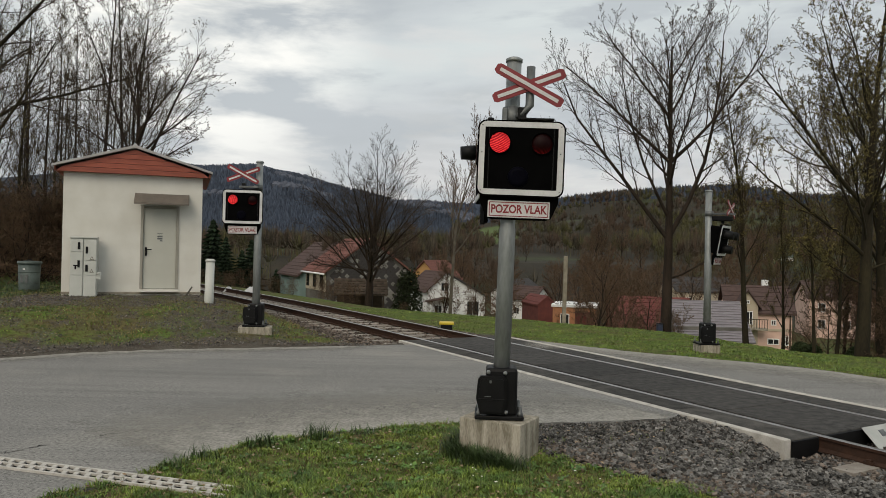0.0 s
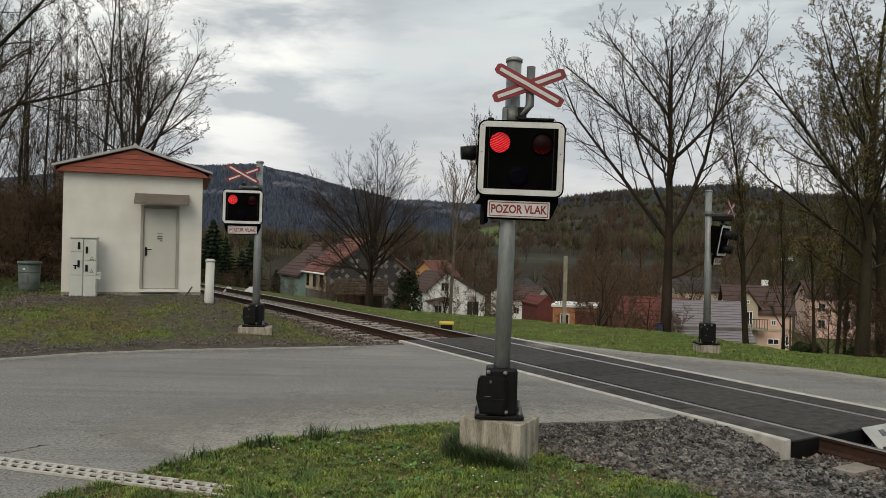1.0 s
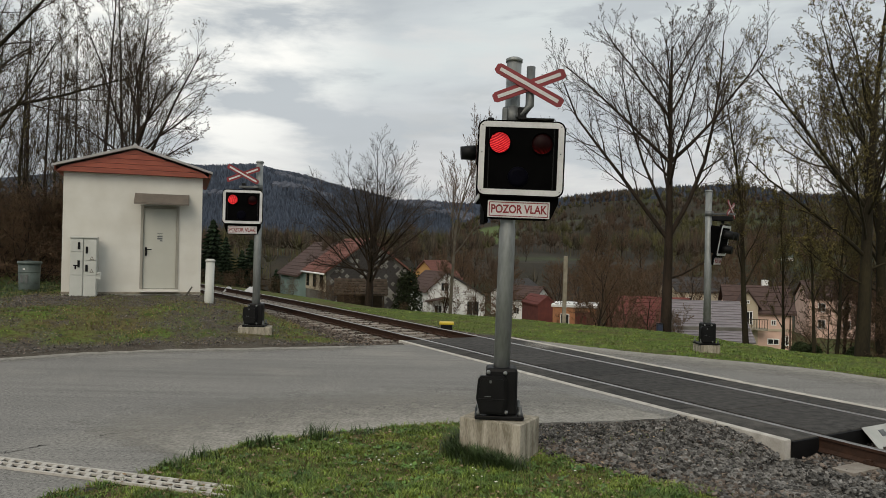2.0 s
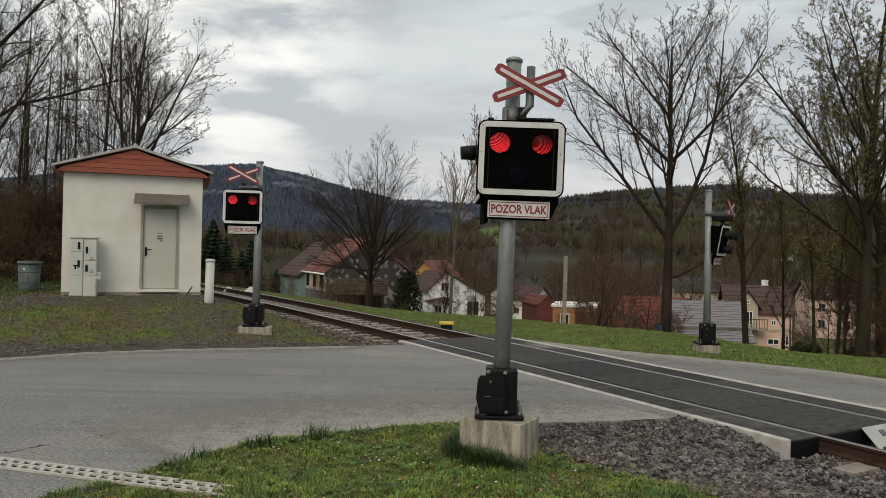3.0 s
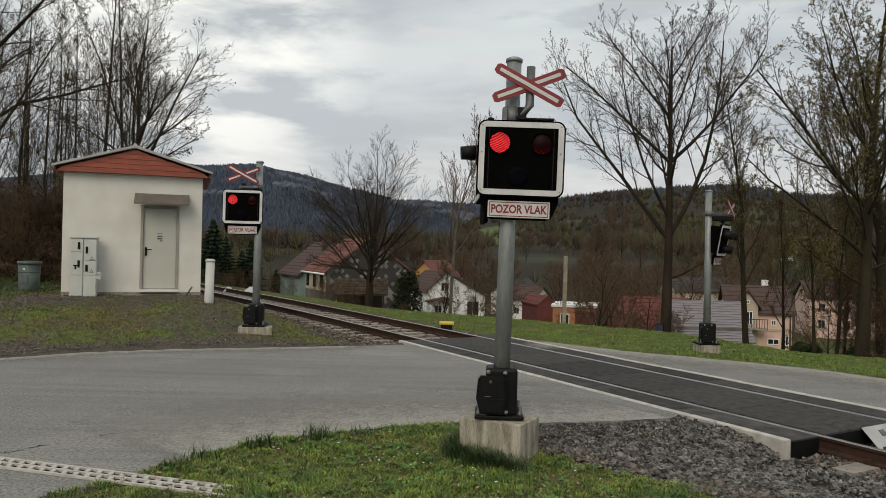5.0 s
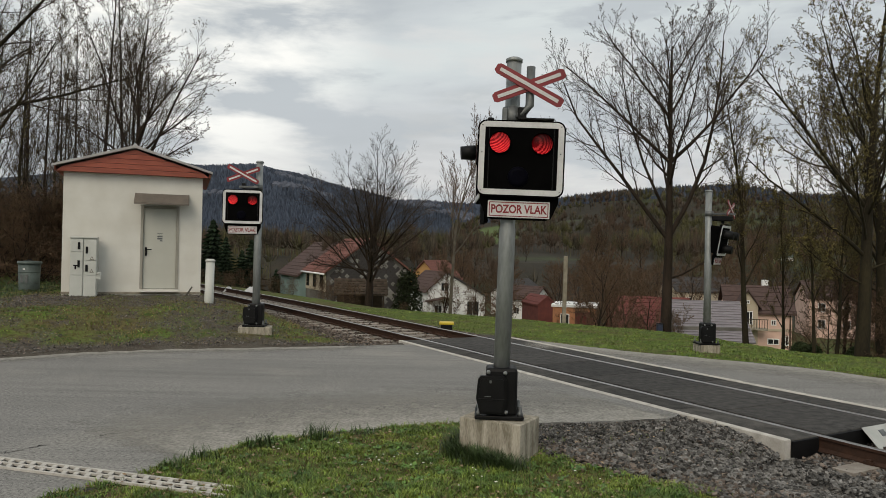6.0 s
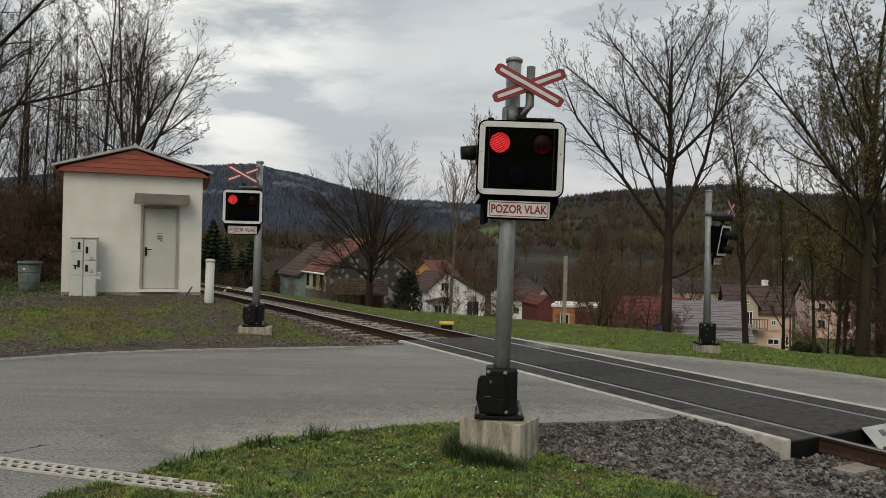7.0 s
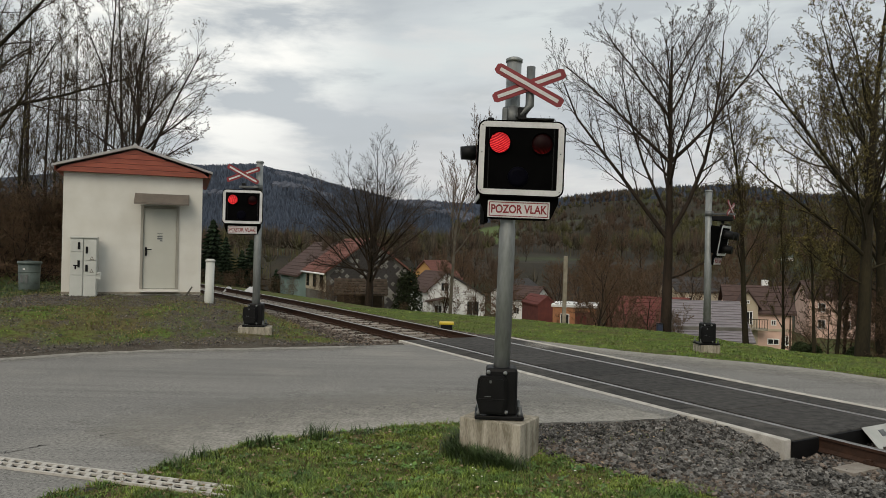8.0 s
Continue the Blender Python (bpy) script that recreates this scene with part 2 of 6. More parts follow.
M_DRYGRASS = island(mat("dry_grass_blade", (0.19, 0.15, 0.065), (0.10, 0.092, 0.034), 0.7, 0.8, 30, 0), 0.5, 1.5)


def asphalt():
    """Worn asphalt: fine aggregate, dusty bleached patches, faint wheel bands along the road."""
    m = bpy.data.materials.new("asphalt")
    m.use_nodes = True
    nt = m.node_tree
    N, Lk = nt.nodes.new, nt.links.new
    bs = nt.nodes["Principled BSDF"]
    tc = N("ShaderNodeTexCoord")

    def nz(scale, detail, stretch=(1, 1, 1), turn=0):
        mp, n = N("ShaderNodeMapping"), N("ShaderNodeTexNoise")
        mp.inputs["Scale"].default_value, mp.inputs["Rotation"].default_value = stretch, (0, 0, radians(turn))
        n.inputs["Scale"].default_value, n.inputs["Detail"].default_value = scale, detail
        Lk(tc.outputs["Object"], mp.inputs[0]); Lk(mp.outputs[0], n.inputs["Vector"])
        return n.outputs["Fac"]

    def ramp(sock, a, b):
        r = N("ShaderNodeMapRange"); r.inputs[1].default_value, r.inputs[2].default_value = a, b
        Lk(sock, r.inputs[0]); return r.outputs[0]

    def mixc(fac, a, b):
        x = N("ShaderNodeMix"); x.data_type = "RGBA"
        Lk(fac, x.inputs["Factor"])
        for k, v in (("A", a), ("B", b)):
            if isinstance(v, tuple):
                x.inputs[k].default_value = (*v, 1)
            else:
                Lk(v, x.inputs[k])
        return x.outputs["Result"]
    bands = nz(0.9, 4, (0.12, 1.0, 1), -12)
    streak = nz(5.0, 5, (0.05, 1.0, 1), -12)
    patch, speck, grit = nz(0.5, 6), nz(34, 5), nz(110, 2)
    c = mixc(ramp(bands, 0.35, 0.65), (0.165, 0.161, 0.153), (0.225, 0.219, 0.205))
    c = mixc(ramp(patch, 0.52, 0.75), c, (0.29, 0.277, 0.245))
    c = mixc(ramp(streak, 0.52, 0.85), c, (0.125, 0.121, 0.114))
    c = mixc(ramp(streak, 0.46, 0.15), c, (0.255, 0.247, 0.228))
    c = mixc(ramp(speck, 0.5, 0.7), c, (0.085, 0.082, 0.077))
    c = mixc(ramp(speck, 0.46, 0.3), c, (0.30, 0.29, 0.27))
    c = mixc(ramp(grit, 0.55, 0.72), c, (0.30, 0.285, 0.26))
    c = mixc(ramp(grit, 0.45, 0.30), c, (0.05, 0.048, 0.045))
    Lk(c, bs.inputs["Base Color"])
    bs.inputs["Roughness"].default_value = 0.9
    bs.inputs["Specular IOR Level"].default_value = 0.2
    bp = N("ShaderNodeBump"); bp.inputs["Strength"].default_value, bp.inputs["Distance"].default_value = 0.25, 0.003
    Lk(grit, bp.inputs["Height"]); Lk(bp.outputs[0], bs.inputs["Normal"])
    return m


M_ASPHALT = asphalt()

# ---------------------------------------------------------------- plan of the track
C0 = Vector((3.556, 10.42))
U0 = Vector((-0.498, 0.867)).normalized()
N0 = Vector((U0.y, -U0.x))           # to the valley side
S_CURVE, R_CURVE = 6.0, 310.0


def track(s, off=0.0):
    """Plan point of the track at arc length s, off metres to the valley side, and its heading."""
    if s <= S_CURVE:
        p, ang = C0 + U0 * s, 0.0
    else:
        ang = (s - S_CURVE) / R_CURVE
        p = C0 + U0 * (S_CURVE + R_CURVE * math.sin(ang)) - N0 * (R_CURVE * (1 - math.cos(ang)))
    u = U0 * math.cos(ang) - N0 * math.sin(ang)
    n = Vector((u.y, -u.x))
    return p + n * off, u


def track_side(x, y):
    """Roughly the arc length and the distance to the valley side of a plan point."""
    d = Vector((x, y)) - C0
    s, w = d.dot(U0), d.dot(N0)
    if s > S_CURVE:
        w += (s - S_CURVE) ** 2 / (2 * R_CURVE)
    return s, w


ROAD_LEFT = [(-60, -6), (-20, 5.6), (-10, 10.6), (-7.31, 12.0), (-6.32, 12.84), (-5.06, 13.48), (-3.58, 13.9), (-2.03, 14.38), (-0.47, 14.93),
             (-0.30, 15.02), (3.02, 9.02), (2.67, 8.51), (1.9, 8.3), (1.1, 8.15), (0.14, 8.0), (-1.05, 7.58), (-1.8, 7.07), (-2.19, 6.59), (-2.48, 6.04), (-2.95, 5.5), (-3.3, 4.4), (-3.6, 2), (-4, -6), (-30, -12)]
ROAD_RIGHT = [(1.55, 16.5), (2.4, 15.75), (3.62, 14.65), (5.45, 13.5), (6.59, 12.62), (7.3, 11.7), (9.5, 10.6), (14, 8.9), (40, 2), (40, -5), (12, 4.4), (7.2, 7.3), (5.95, 8.8)]


def inside(x, y, poly):
    c = False
    for (x0, y0), (x1, y1) in zip(poly, poly[1:] + poly[:1]):
        if (y0 > y) != (y1 > y) and x < (x1 - x0) * (y - y0) / (y1 - y0) + x0:
            c = not c
    return c


P_MIN, P_MAX = -2.5, 6.6          # ends of the crossing deck
RIDGE_FAR = ([-2600, -1200, -600, -453, -365, -289, -201, -92, 72, 300, 600, 1200, 2600], [45, 95, 147, 150, 150, 136, 114, 91, 88, 66, 45, 45, 40])
RIDGE_NEAR = ([-2600, -60, 0, 39, 127, 185, 244, 303, 361, 460, 800, 2600], [0, 0, 10, 30, 52, 58, 66, 68, 60, 56, 50, 35])


def height(x, y):
    s, w = track_side(x, y)
    e = (x + 7.31) * -0.396 + (y - 12) * 0.918
    z = 0.0
    if w < 0:
        tt = min(max(e / 5, 0), 1)
        z = 0.72 * tt * (1.6 - 0.6 * tt) * sstep(1.9, 4.6, -w)
        z -= 0.16 * (1 - sstep(1.5, 3.0, -w)) * sstep(6, 8, s)
        z -= 8.7 * sstep(45, 110, y)
    else:
        q = min((x + 1.4) * 0.6 + (y - 27.7) * 0.8, w - 2.7 if s > 14 else 1e9)
        z = -0.05 - 0.42 * sstep(-11, 0, q) - 7.5 * sstep(0, 32, q)
        z -= 0.26 * sstep(7.0, 11, x) * sstep(14, 21, y)
        z += 0.13 * math.exp(-((x - 5.8) ** 2 + (y - 15.8) ** 2) / 2.2)
    deck = P_MIN < s < P_MAX
    if abs(w) < (1.38 if deck else 1.75 if s < P_MIN else 2.3):
        z = min(z, -0.34)
    elif w < 0 and s < 0 and e < 0:
        z -= 0.22 * sstep(-3.0, -1.6, w) * sstep(-1.8, -2.9, s)
        if x > 0.6 and y > 6.98 - 0.86 * (x - 1.0):
            z -= 0.035
    if inside(x, y, ROAD_LEFT) or inside(x, y, ROAD_RIGHT):
        z = -0.05 if abs(w) > 1.38 else -0.34
    z += (0.03 * noise.noise((x * 0.7, y * 0.7, 0)) + 0.022 * noise.noise((x * 2.3, y * 2.3, 4)) * (1 if y > 9 else 0.4)) * (0 if inside(x, y, ROAD_LEFT) or inside(x, y, ROAD_RIGHT) else 1)
    if y > 150:
        far = float(np.interp(x * 1400 / max(y, 900), *RIDGE_FAR)) * sstep(420, 1400, y)
        near = float(np.interp(x * 750 / max(y, 500), *RIDGE_NEAR)) * sstep(180, 750, y)
        z += max(far + 8, near + 8, 0) * (1 if y > 180 else (y - 150) / 30)
        z += 6 * noise.noise((x / 90, y / 90, 3)) * sstep(200, 500, y)
    return z


def gravelly(x, y):
    """How bare and stony the open ground is."""
    s, w = track_side(x, y)
    e = (x + 7.31) * -0.396 + (y - 12) * 0.918
    n = noise.noise((x * 0.5, y * 0.5, 7)) * 0.35 + noise.noise((x * 1.7, y * 1.7, 2)) * 0.25
    if w < 0 and e > 1.5 and x < -9.7:
        return max(0.0, 0.05 + n)
    if w < 0 and e > -0.5 and y < 60:
        g = max(1.15 - e * 0.85, 1.5 - abs(w + 1.2) * 0.55 if s > 4 else 0)
        g = max(g, 0.6 if (-9.6 < x < -5 and e > 3.4 and e < 5.5) else 0)
        return min(max(g + n, 0.42 + n), 1)
    if w > 0:
        return min(max(1.3 - abs(w - 1.4) * 0.6 + n if s > 4 else 1.1 - (w - 1.4) * 0.25 + n if s < -2 else 0.2 + n, 0), 1)
    edge = 6.98 - 0.86 * (x - 1.0)
    if x > 0.6 and y > edge - 0.2:
        return 1.0
    return 0.1


def meadow(x, y):
    """Green hillside pastures among the woods."""
    return 370 < y < 530 and abs(x / y - 0.068) < 0.022 + 0.02 * noise.noise((x / 25, y / 25, 6))


def ground_material():
    m = bpy.data.materials.new("grass_and_earth")
    m.use_nodes = True
    nt = m.node_tree
    N, Lk = nt.nodes.new, nt.links.new
    bs = nt.nodes["Principled BSDF"]
    tc = N("ShaderNodeTexCoord")

    def nz(scale, detail=5):
        n = N("ShaderNodeTexNoise"); n.inputs["Scale"].default_value, n.inputs["Detail"].default_value = scale, detail
        Lk(tc.outputs["Object"], n.inputs["Vector"]); return n

    def mixc(fac, a, b):
        x = N("ShaderNodeMix"); x.data_type = "RGBA"
        Lk(fac, x.inputs["Factor"])
        for k, v in (("A", a), ("B", b)):
            if isinstance(v, tuple):
                x.inputs[k].default_value = (*v, 1)
            else:
                Lk(v, x.inputs[k])
        return x.outputs["Result"]

    def ramp(sock, a, b):
        r = N("ShaderNodeMapRange"); r.inputs[1].default_value, r.inputs[2].default_value = a, b
        Lk(sock, r.inputs[0]); return r.outputs[0]
    at = N("ShaderNodeAttribute"); at.attribute_name = "zone"
    sp = N("ShaderNodeSeparateColor"); Lk(at.outputs["Color"], sp.inputs[0])
    big, small, fine, midn = nz(0.9), nz(9), nz(60, 4), nz(2.6, 6)
    grass = mixc(ramp(big.outputs["Fac"], 0.4, 0.62), (0.095, 0.145, 0.026), (0.120, 0.104, 0.044))
    grass = mixc(ramp(small.outputs["Fac"], 0.45, 0.75), grass, (0.045, 0.036, 0.02))
    grass = mixc(ramp(midn.outputs["Fac"], 0.52, 0.68), grass, (0.075, 0.055, 0.03))
    grass = mixc(ramp(midn.outputs["Fac"], 0.44, 0.32), grass, (0.05, 0.075, 0.016))
    stone = mixc(ramp(fine.outputs["Fac"], 0.38, 0.62), (0.042, 0.037, 0.031), (0.135, 0.122, 0.102))
    stone = mixc(ramp(small.outputs["Fac"], 0.45, 0.7), stone, (0.07, 0.058, 0.045))
    gm = N("ShaderNodeMath"); gm.operation = "MULTIPLY_ADD"; gm.inputs[1].default_value = 0.8
    Lk(midn.outputs["Fac"], gm.inputs[0]); Lk(sp.outputs["Red"], gm.inputs[2])
    near = mixc(ramp(gm.outputs[0], 0.75, 1.05), grass, stone)
    # far slopes: meadows, bare woods, and spruce ground tinted for haze
    f1, f2, f3 = nz(0.012), nz(0.045, 6), nz(0.5, 4)
    far = mixc(ramp(f1.outputs["Fac"], 0.5, 0.58), (0.038, 0.034, 0.026), (0.055, 0.068, 0.03))
    far = mixc(ramp(f2.outputs["Fac"], 0.5, 0.6), far, (0.045, 0.038, 0.028))
    far = mixc(ramp(f3.outputs["Fac"], 0.4, 0.8), far, (0.028, 0.026, 0.02))
    far = mixc(ramp(sp.outputs["Red"], 0.2, 0.8), far, (0.085, 0.115, 0.042))
    # blue air haze put into the ground colour of the distant hill
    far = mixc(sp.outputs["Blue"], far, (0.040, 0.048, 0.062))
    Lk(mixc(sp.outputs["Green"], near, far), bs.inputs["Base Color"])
    bs.inputs["Roughness"].default_value = 0.95
    bs.inputs["Specular IOR Level"].default_value = 0.1
    bp = N("ShaderNodeBump"); bp.inputs["Strength"].default_value, bp.inputs["Distance"].default_value = 0.7, 0.02
    Lk(fine.outputs["Fac"], bp.inputs["Height"]); Lk(bp.outputs[0], bs.inputs["Normal"])
    return m


def graded(lo, hi, fine_lo, fine_hi, step, grow):
    vals, v = [], fine_lo
    while v <= fine_hi:
        vals.append(v); v += step
    st, v = step, vals[-1]
    while v < hi:
        st *= grow; v = min(v + st, hi); vals.append(v)
    st, v = step, fine_lo
    while v > lo:
        st *= grow; v = max(v - st, lo); vals.insert(0, v)
    return vals


def build_ground():
    xs = graded(-2600, 2600, -14, 14, 0.22, 1.06)
    ys = graded(-300, 2800, 2, 32, 0.22, 1.06)
    verts = [(x, y, height(x, y)) for y in ys for x in xs]
    nx = len(xs)
    faces = [(j * nx + i, j * nx + i + 1, (j + 1) * nx + i + 1, (j + 1) * nx + i) for j in range(len(ys) - 1) for i in range(nx - 1)]
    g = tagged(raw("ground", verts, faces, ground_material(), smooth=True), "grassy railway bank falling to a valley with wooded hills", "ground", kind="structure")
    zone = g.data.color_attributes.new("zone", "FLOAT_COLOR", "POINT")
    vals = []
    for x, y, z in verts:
        # blue channel: how much far ground takes the haze tint
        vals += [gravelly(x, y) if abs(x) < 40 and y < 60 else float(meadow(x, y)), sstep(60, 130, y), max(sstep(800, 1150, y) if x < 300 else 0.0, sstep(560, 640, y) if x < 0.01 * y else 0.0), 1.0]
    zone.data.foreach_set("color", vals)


build_ground()


def jitter(poly, step, amp, seed):
    """The outline cut into short steps with a ragged edge."""
    out, r = [], random.Random(seed)
    for (x0, y0), (x1, y1) in zip(poly, poly[1:] + poly[:1]):
        L = math.hypot(x1 - x0, y1 - y0)
        n = max(1, int(L / step)) if L < 12 else 1
        for k in range(n):
            t = k / n
            a = amp if L < 12 and k else 0
            out.append((x0 + (x1 - x0) * t + r.uniform(-a, a), y0 + (y1 - y0) * t + r.uniform(-a, a)))
    return out


def build_road():
    bm = bmesh.new()
    prism(bm, jitter(ROAD_LEFT, 0.22, 0.05, 1), -0.12, 0.0, axis="z")
    prism(bm, jitter(ROAD_RIGHT, 0.3, 0.05, 2), -0.12, 0.0, axis="z")
    bmesh.ops.triangulate(bm, faces=[f for f in bm.faces if len(f.verts) > 4])
    tagged(part("road", bm, M_ASPHALT), "worn grey asphalt road over the level crossing", "road", kind="structure")


build_road()

# ---------------------------------------------------------------- track
S_MIN, S_MAX = -14.0, 70.0


def rail_profile():
    return [(-0.0625, -0.17), (0.0625, -0.17), (0.0625, -0.155), (0.012, -0.13), (0.009, -0.045), (0.034, -0.034), (0.036, -0.006), (0.028, 0.0),
            (-0.028, 0.0), (-0.036, -0.006), (-0.034, -0.034), (-0.009, -0.045), (-0.012, -0.13), (-0.0625, -0.155)]


def build_rail(off):
    bm = bmesh.new()
    ss = [S_MIN, -8, P_MIN, 0, 3, 6] + [6 + 2.0 * k for k in range(1, 33)]
    rings = []
    prof = rail_profile()
    for s in ss:
        p, u = track(s, off)
        n = Vector((u.y, -u.x))
        rings.append([bm.verts.new((p.x + n.x * a, p.y + n.y * a, b + 0.002)) for a, b in prof])
    for r0, r1 in zip(rings, rings[1:]):
        for k in range(len(prof)):
            f = bm.faces.new((r0[k], r0[(k + 1) % len(prof)], r1[(k + 1) % len(prof)], r1[k]))
            f.material_index = 1 if k in (6, 7, 8) else 0
    bm.faces.new(rings[0]); bm.faces.new(rings[-1])
    return part("rail", bm, [M_RAIL, M_RAILTOP], TRACK, "rusty steel rail with a worn bright head")


TRACK = thing("railway_track", pose(0, 0, 0), "single railway track with rusty rails on concrete sleepers", "railway track")
for off in (-0.75, 0.75):
    build_rail(off)


def build_sleepers():
    bm = bmesh.new()
    prof = [(-0.13, -0.20), (0.13, -0.20), (0.11, 0.0), (-0.11, 0.0)]
    prism(bm, prof, -1.25, 1.25)
    me = bpy.data.meshes.new("sleeper")
    bmesh.ops.recalc_face_normals(bm, faces=bm.faces)
    bm.to_mesh(me); bm.free()
    me.materials.append(M_SLEEPER)
    s = S_MIN + 0.4
    while s < 60:
        if s < P_MIN - 0.1 or s > P_MAX + 0.1:
            p, u = track(s)
            n = Vector((u.y, -u.x))
            piece("sleeper", me, TRACK, pose(p.x, p.y, (-0.172 if s > 0 else -0.160) + RND.uniform(-0.008, 0.004), 0, 0, math.degrees(math.atan2(n.y, n.x)) - 90 + RND.uniform(-0.6, 0.6)))
        s += 0.62
    bm = bmesh.new()
    box(bm, (0, 0, 0), (0.16, 0.10, 0.03)); box(bm, (-0.05, 0, 0.02), (0.05, 0.05, 0.03)); box(bm, (0.05, 0, 0.02), (0.05, 0.05, 0.03))
    me = bpy.data.meshes.new("rail_fastening")
    bm.to_mesh(me); bm.free()
    me.materials.append(M_RAIL)
    s = S_MIN + 0.4
    while s < 30:
        if s < P_MIN - 0.1 or s > P_MAX + 0.1:
            for off in (-0.75, 0.75):
                p, u = track(s, off)
                piece("rail_fastening", me, TRACK, pose(p.x, p.y, -0.15, 0, 0, math.degrees(math.atan2(u.y, u.x)) - 90))
        s += 0.62


build_sleepers()


def build_ballast_bed():
    """The trapezoid of ballast under the sleepers."""
    bm = bmesh.new()
    prof = [(-2.3, -0.40), (-1.75, -0.22), (-0.8, -0.205), (0, -0.215), (0.8, -0.205), (1.75, -0.22), (2.3, -0.40)]
    rings = []
    for s in [S_MIN + k * 1.0 for k in range(int(S_MAX - S_MIN))]:
        if P_MIN < s < P_MAX:
            continue
        p, u = track(s)
        n = Vector((u.y, -u.x))
        rings.append([bm.verts.new((p.x + n.x * a, p.y + n.y * a, b)) for a, b in prof])
    for r0, r1 in zip(rings, rings[1:]):
        for k in range(len(prof) - 1):
            bm.faces.new((r0[k], r0[k + 1], r1[k + 1], r1[k])).smooth = True
    return tagged(part("ballast_bed", bm, M_GRAVELBED), "bed of grey and rusty ballast stones", "ballast", kind="structure")


build_ballast_bed()


def stones(name, places, material, label):
    """Angular stones, each a dented block; places: x, y, z, size."""
    r = random.Random(len(places))
    verts, faces = [], []
    for x, y, z, d in places:
        b = len(verts)
        R = (Euler((r.gauss(0, 0.5), r.gauss(0, 0.5), 0)).to_matrix() @ Euler((0, 0, r.uniform(0, 6.28))).to_matrix())
        for sx in (-1, 1):
            for sy in (-1, 1):
                for sz in (-1, 1):
                    v = R @ Vector((sx * d * r.uniform(0.25, 0.62), sy * d * r.uniform(0.22, 0.5), sz * d * r.uniform(0.14, 0.34)))
                    verts.append((x + v.x, y + v.y, z + v.z))
        faces += [(b, b + 1, b + 3, b + 2), (b + 4, b + 6, b + 7, b + 5), (b, b + 4, b + 5, b + 1), (b + 2, b + 3, b + 7, b + 6), (b, b + 2, b + 6, b + 4), (b + 1, b + 5, b + 7, b + 3)]
    return tagged(raw(name, verts, faces, material), label, "stones", kind="stuff")


def scatter_ballast():
    r = random.Random(5)
    rusty, grey, fine = [], [], []
    while len(rusty) < 9000:
        s, w = r.choice((r.uniform(P_MAX + 0.1, 16), r.uniform(P_MAX + 0.1, 30))), r.uniform(-2.3, 2.3)
        if abs(w) < 0.9 and r.random() < 0.5:
            continue
        p, u = track(s, w)
        z = -0.21 - max(abs(w) - 1.75, 0) * 0.33
        rusty.append((p.x, p.y, z + r.uniform(-0.01, 0.03), r.uniform(0.03, 0.075)))
    while len(grey) < 11000:
        s, w = r.uniform(-6.5, P_MIN - 0.03), r.uniform(-1.8, 1.8)
        p, u = track(s, w)
        off = (s - S_MIN - 0.4 + 0.31) % 0.62 - 0.31
        if abs(off) < 0.115 and abs(w) < 1.27 and r.random() < 0.96:
            continue
        heap = rusty if abs(w) < 1.25 and r.random() < 0.55 else grey
        heap.append((p.x, p.y, -0.21 - max(abs(w) - 1.75, 0) * 0.33 + r.uniform(-0.01, 0.03), r.uniform(0.02, 0.055)))
    n = 0
    while n < 24000:
        x, y = r.uniform(0.7, 5), r.uniform(4.0, 8.8)
        s, w = track_side(x, y)
        if y < 6.98 - 0.86 * (x - 1.0) + r.uniform(-0.25, 0.25) or w > -1.40 or (s < P_MIN and w > -1.75) or inside(x, y, ROAD_LEFT) and r.random() > 0.06:
            continue
        n += 1
        d = r.uniform(0.010, 0.024) if s > -2.2 + r.gauss(0, 0.6) else r.uniform(0.018, 0.056)
        warm = y < 7.35 - 0.86 * (x - 1.0) + r.gauss(0, 0.2)
        (rusty if warm and r.random() < 0.55 or r.random() < 0.06 else grey).append((x, y, height(x, y) + 0.012 + r.uniform(-0.005, 0.02), d))
    n = 0
    while n < 16000:
        x, y = r.uniform(-13, 0.5), r.uniform(10, 18)
        s, w = track_side(x, y)
        if inside(x, y, ROAD_LEFT) or w > -1.8 or gravelly(x, y) < r.uniform(0.35, 1.0):
            continue
        n += 1
        fine.append((x, y, height(x, y) + 0.003, r.uniform(0.009, 0.030)))
    for k in range(1500):
        x, y = r.uniform(1.5, 9), r.uniform(11, 17.5)
        s, w = track_side(x, y)
        if w < 1.4 or inside(x, y, ROAD_RIGHT) or gravelly(x, y) < r.uniform(0.3, 1.0):
            continue
        fine.append((x, y, height(x, y) + 0.005, r.uniform(0.015, 0.05)))
    stones("rusty_ballast", rusty, M_RUSTSTONE, "rust-brown crushed ballast stones between the rails")
    stones("grey_ballast", grey, M_STONE, "grey crushed stones beside the crossing")
    stones("verge_gravel", fine[::2], M_STONE, "small grey stones on the trodden verge")
    stones("verge_gravel", fine[1::2], M_RUSTSTONE, "small brown-grey stones on the trodden verge")


scatter_ballast()


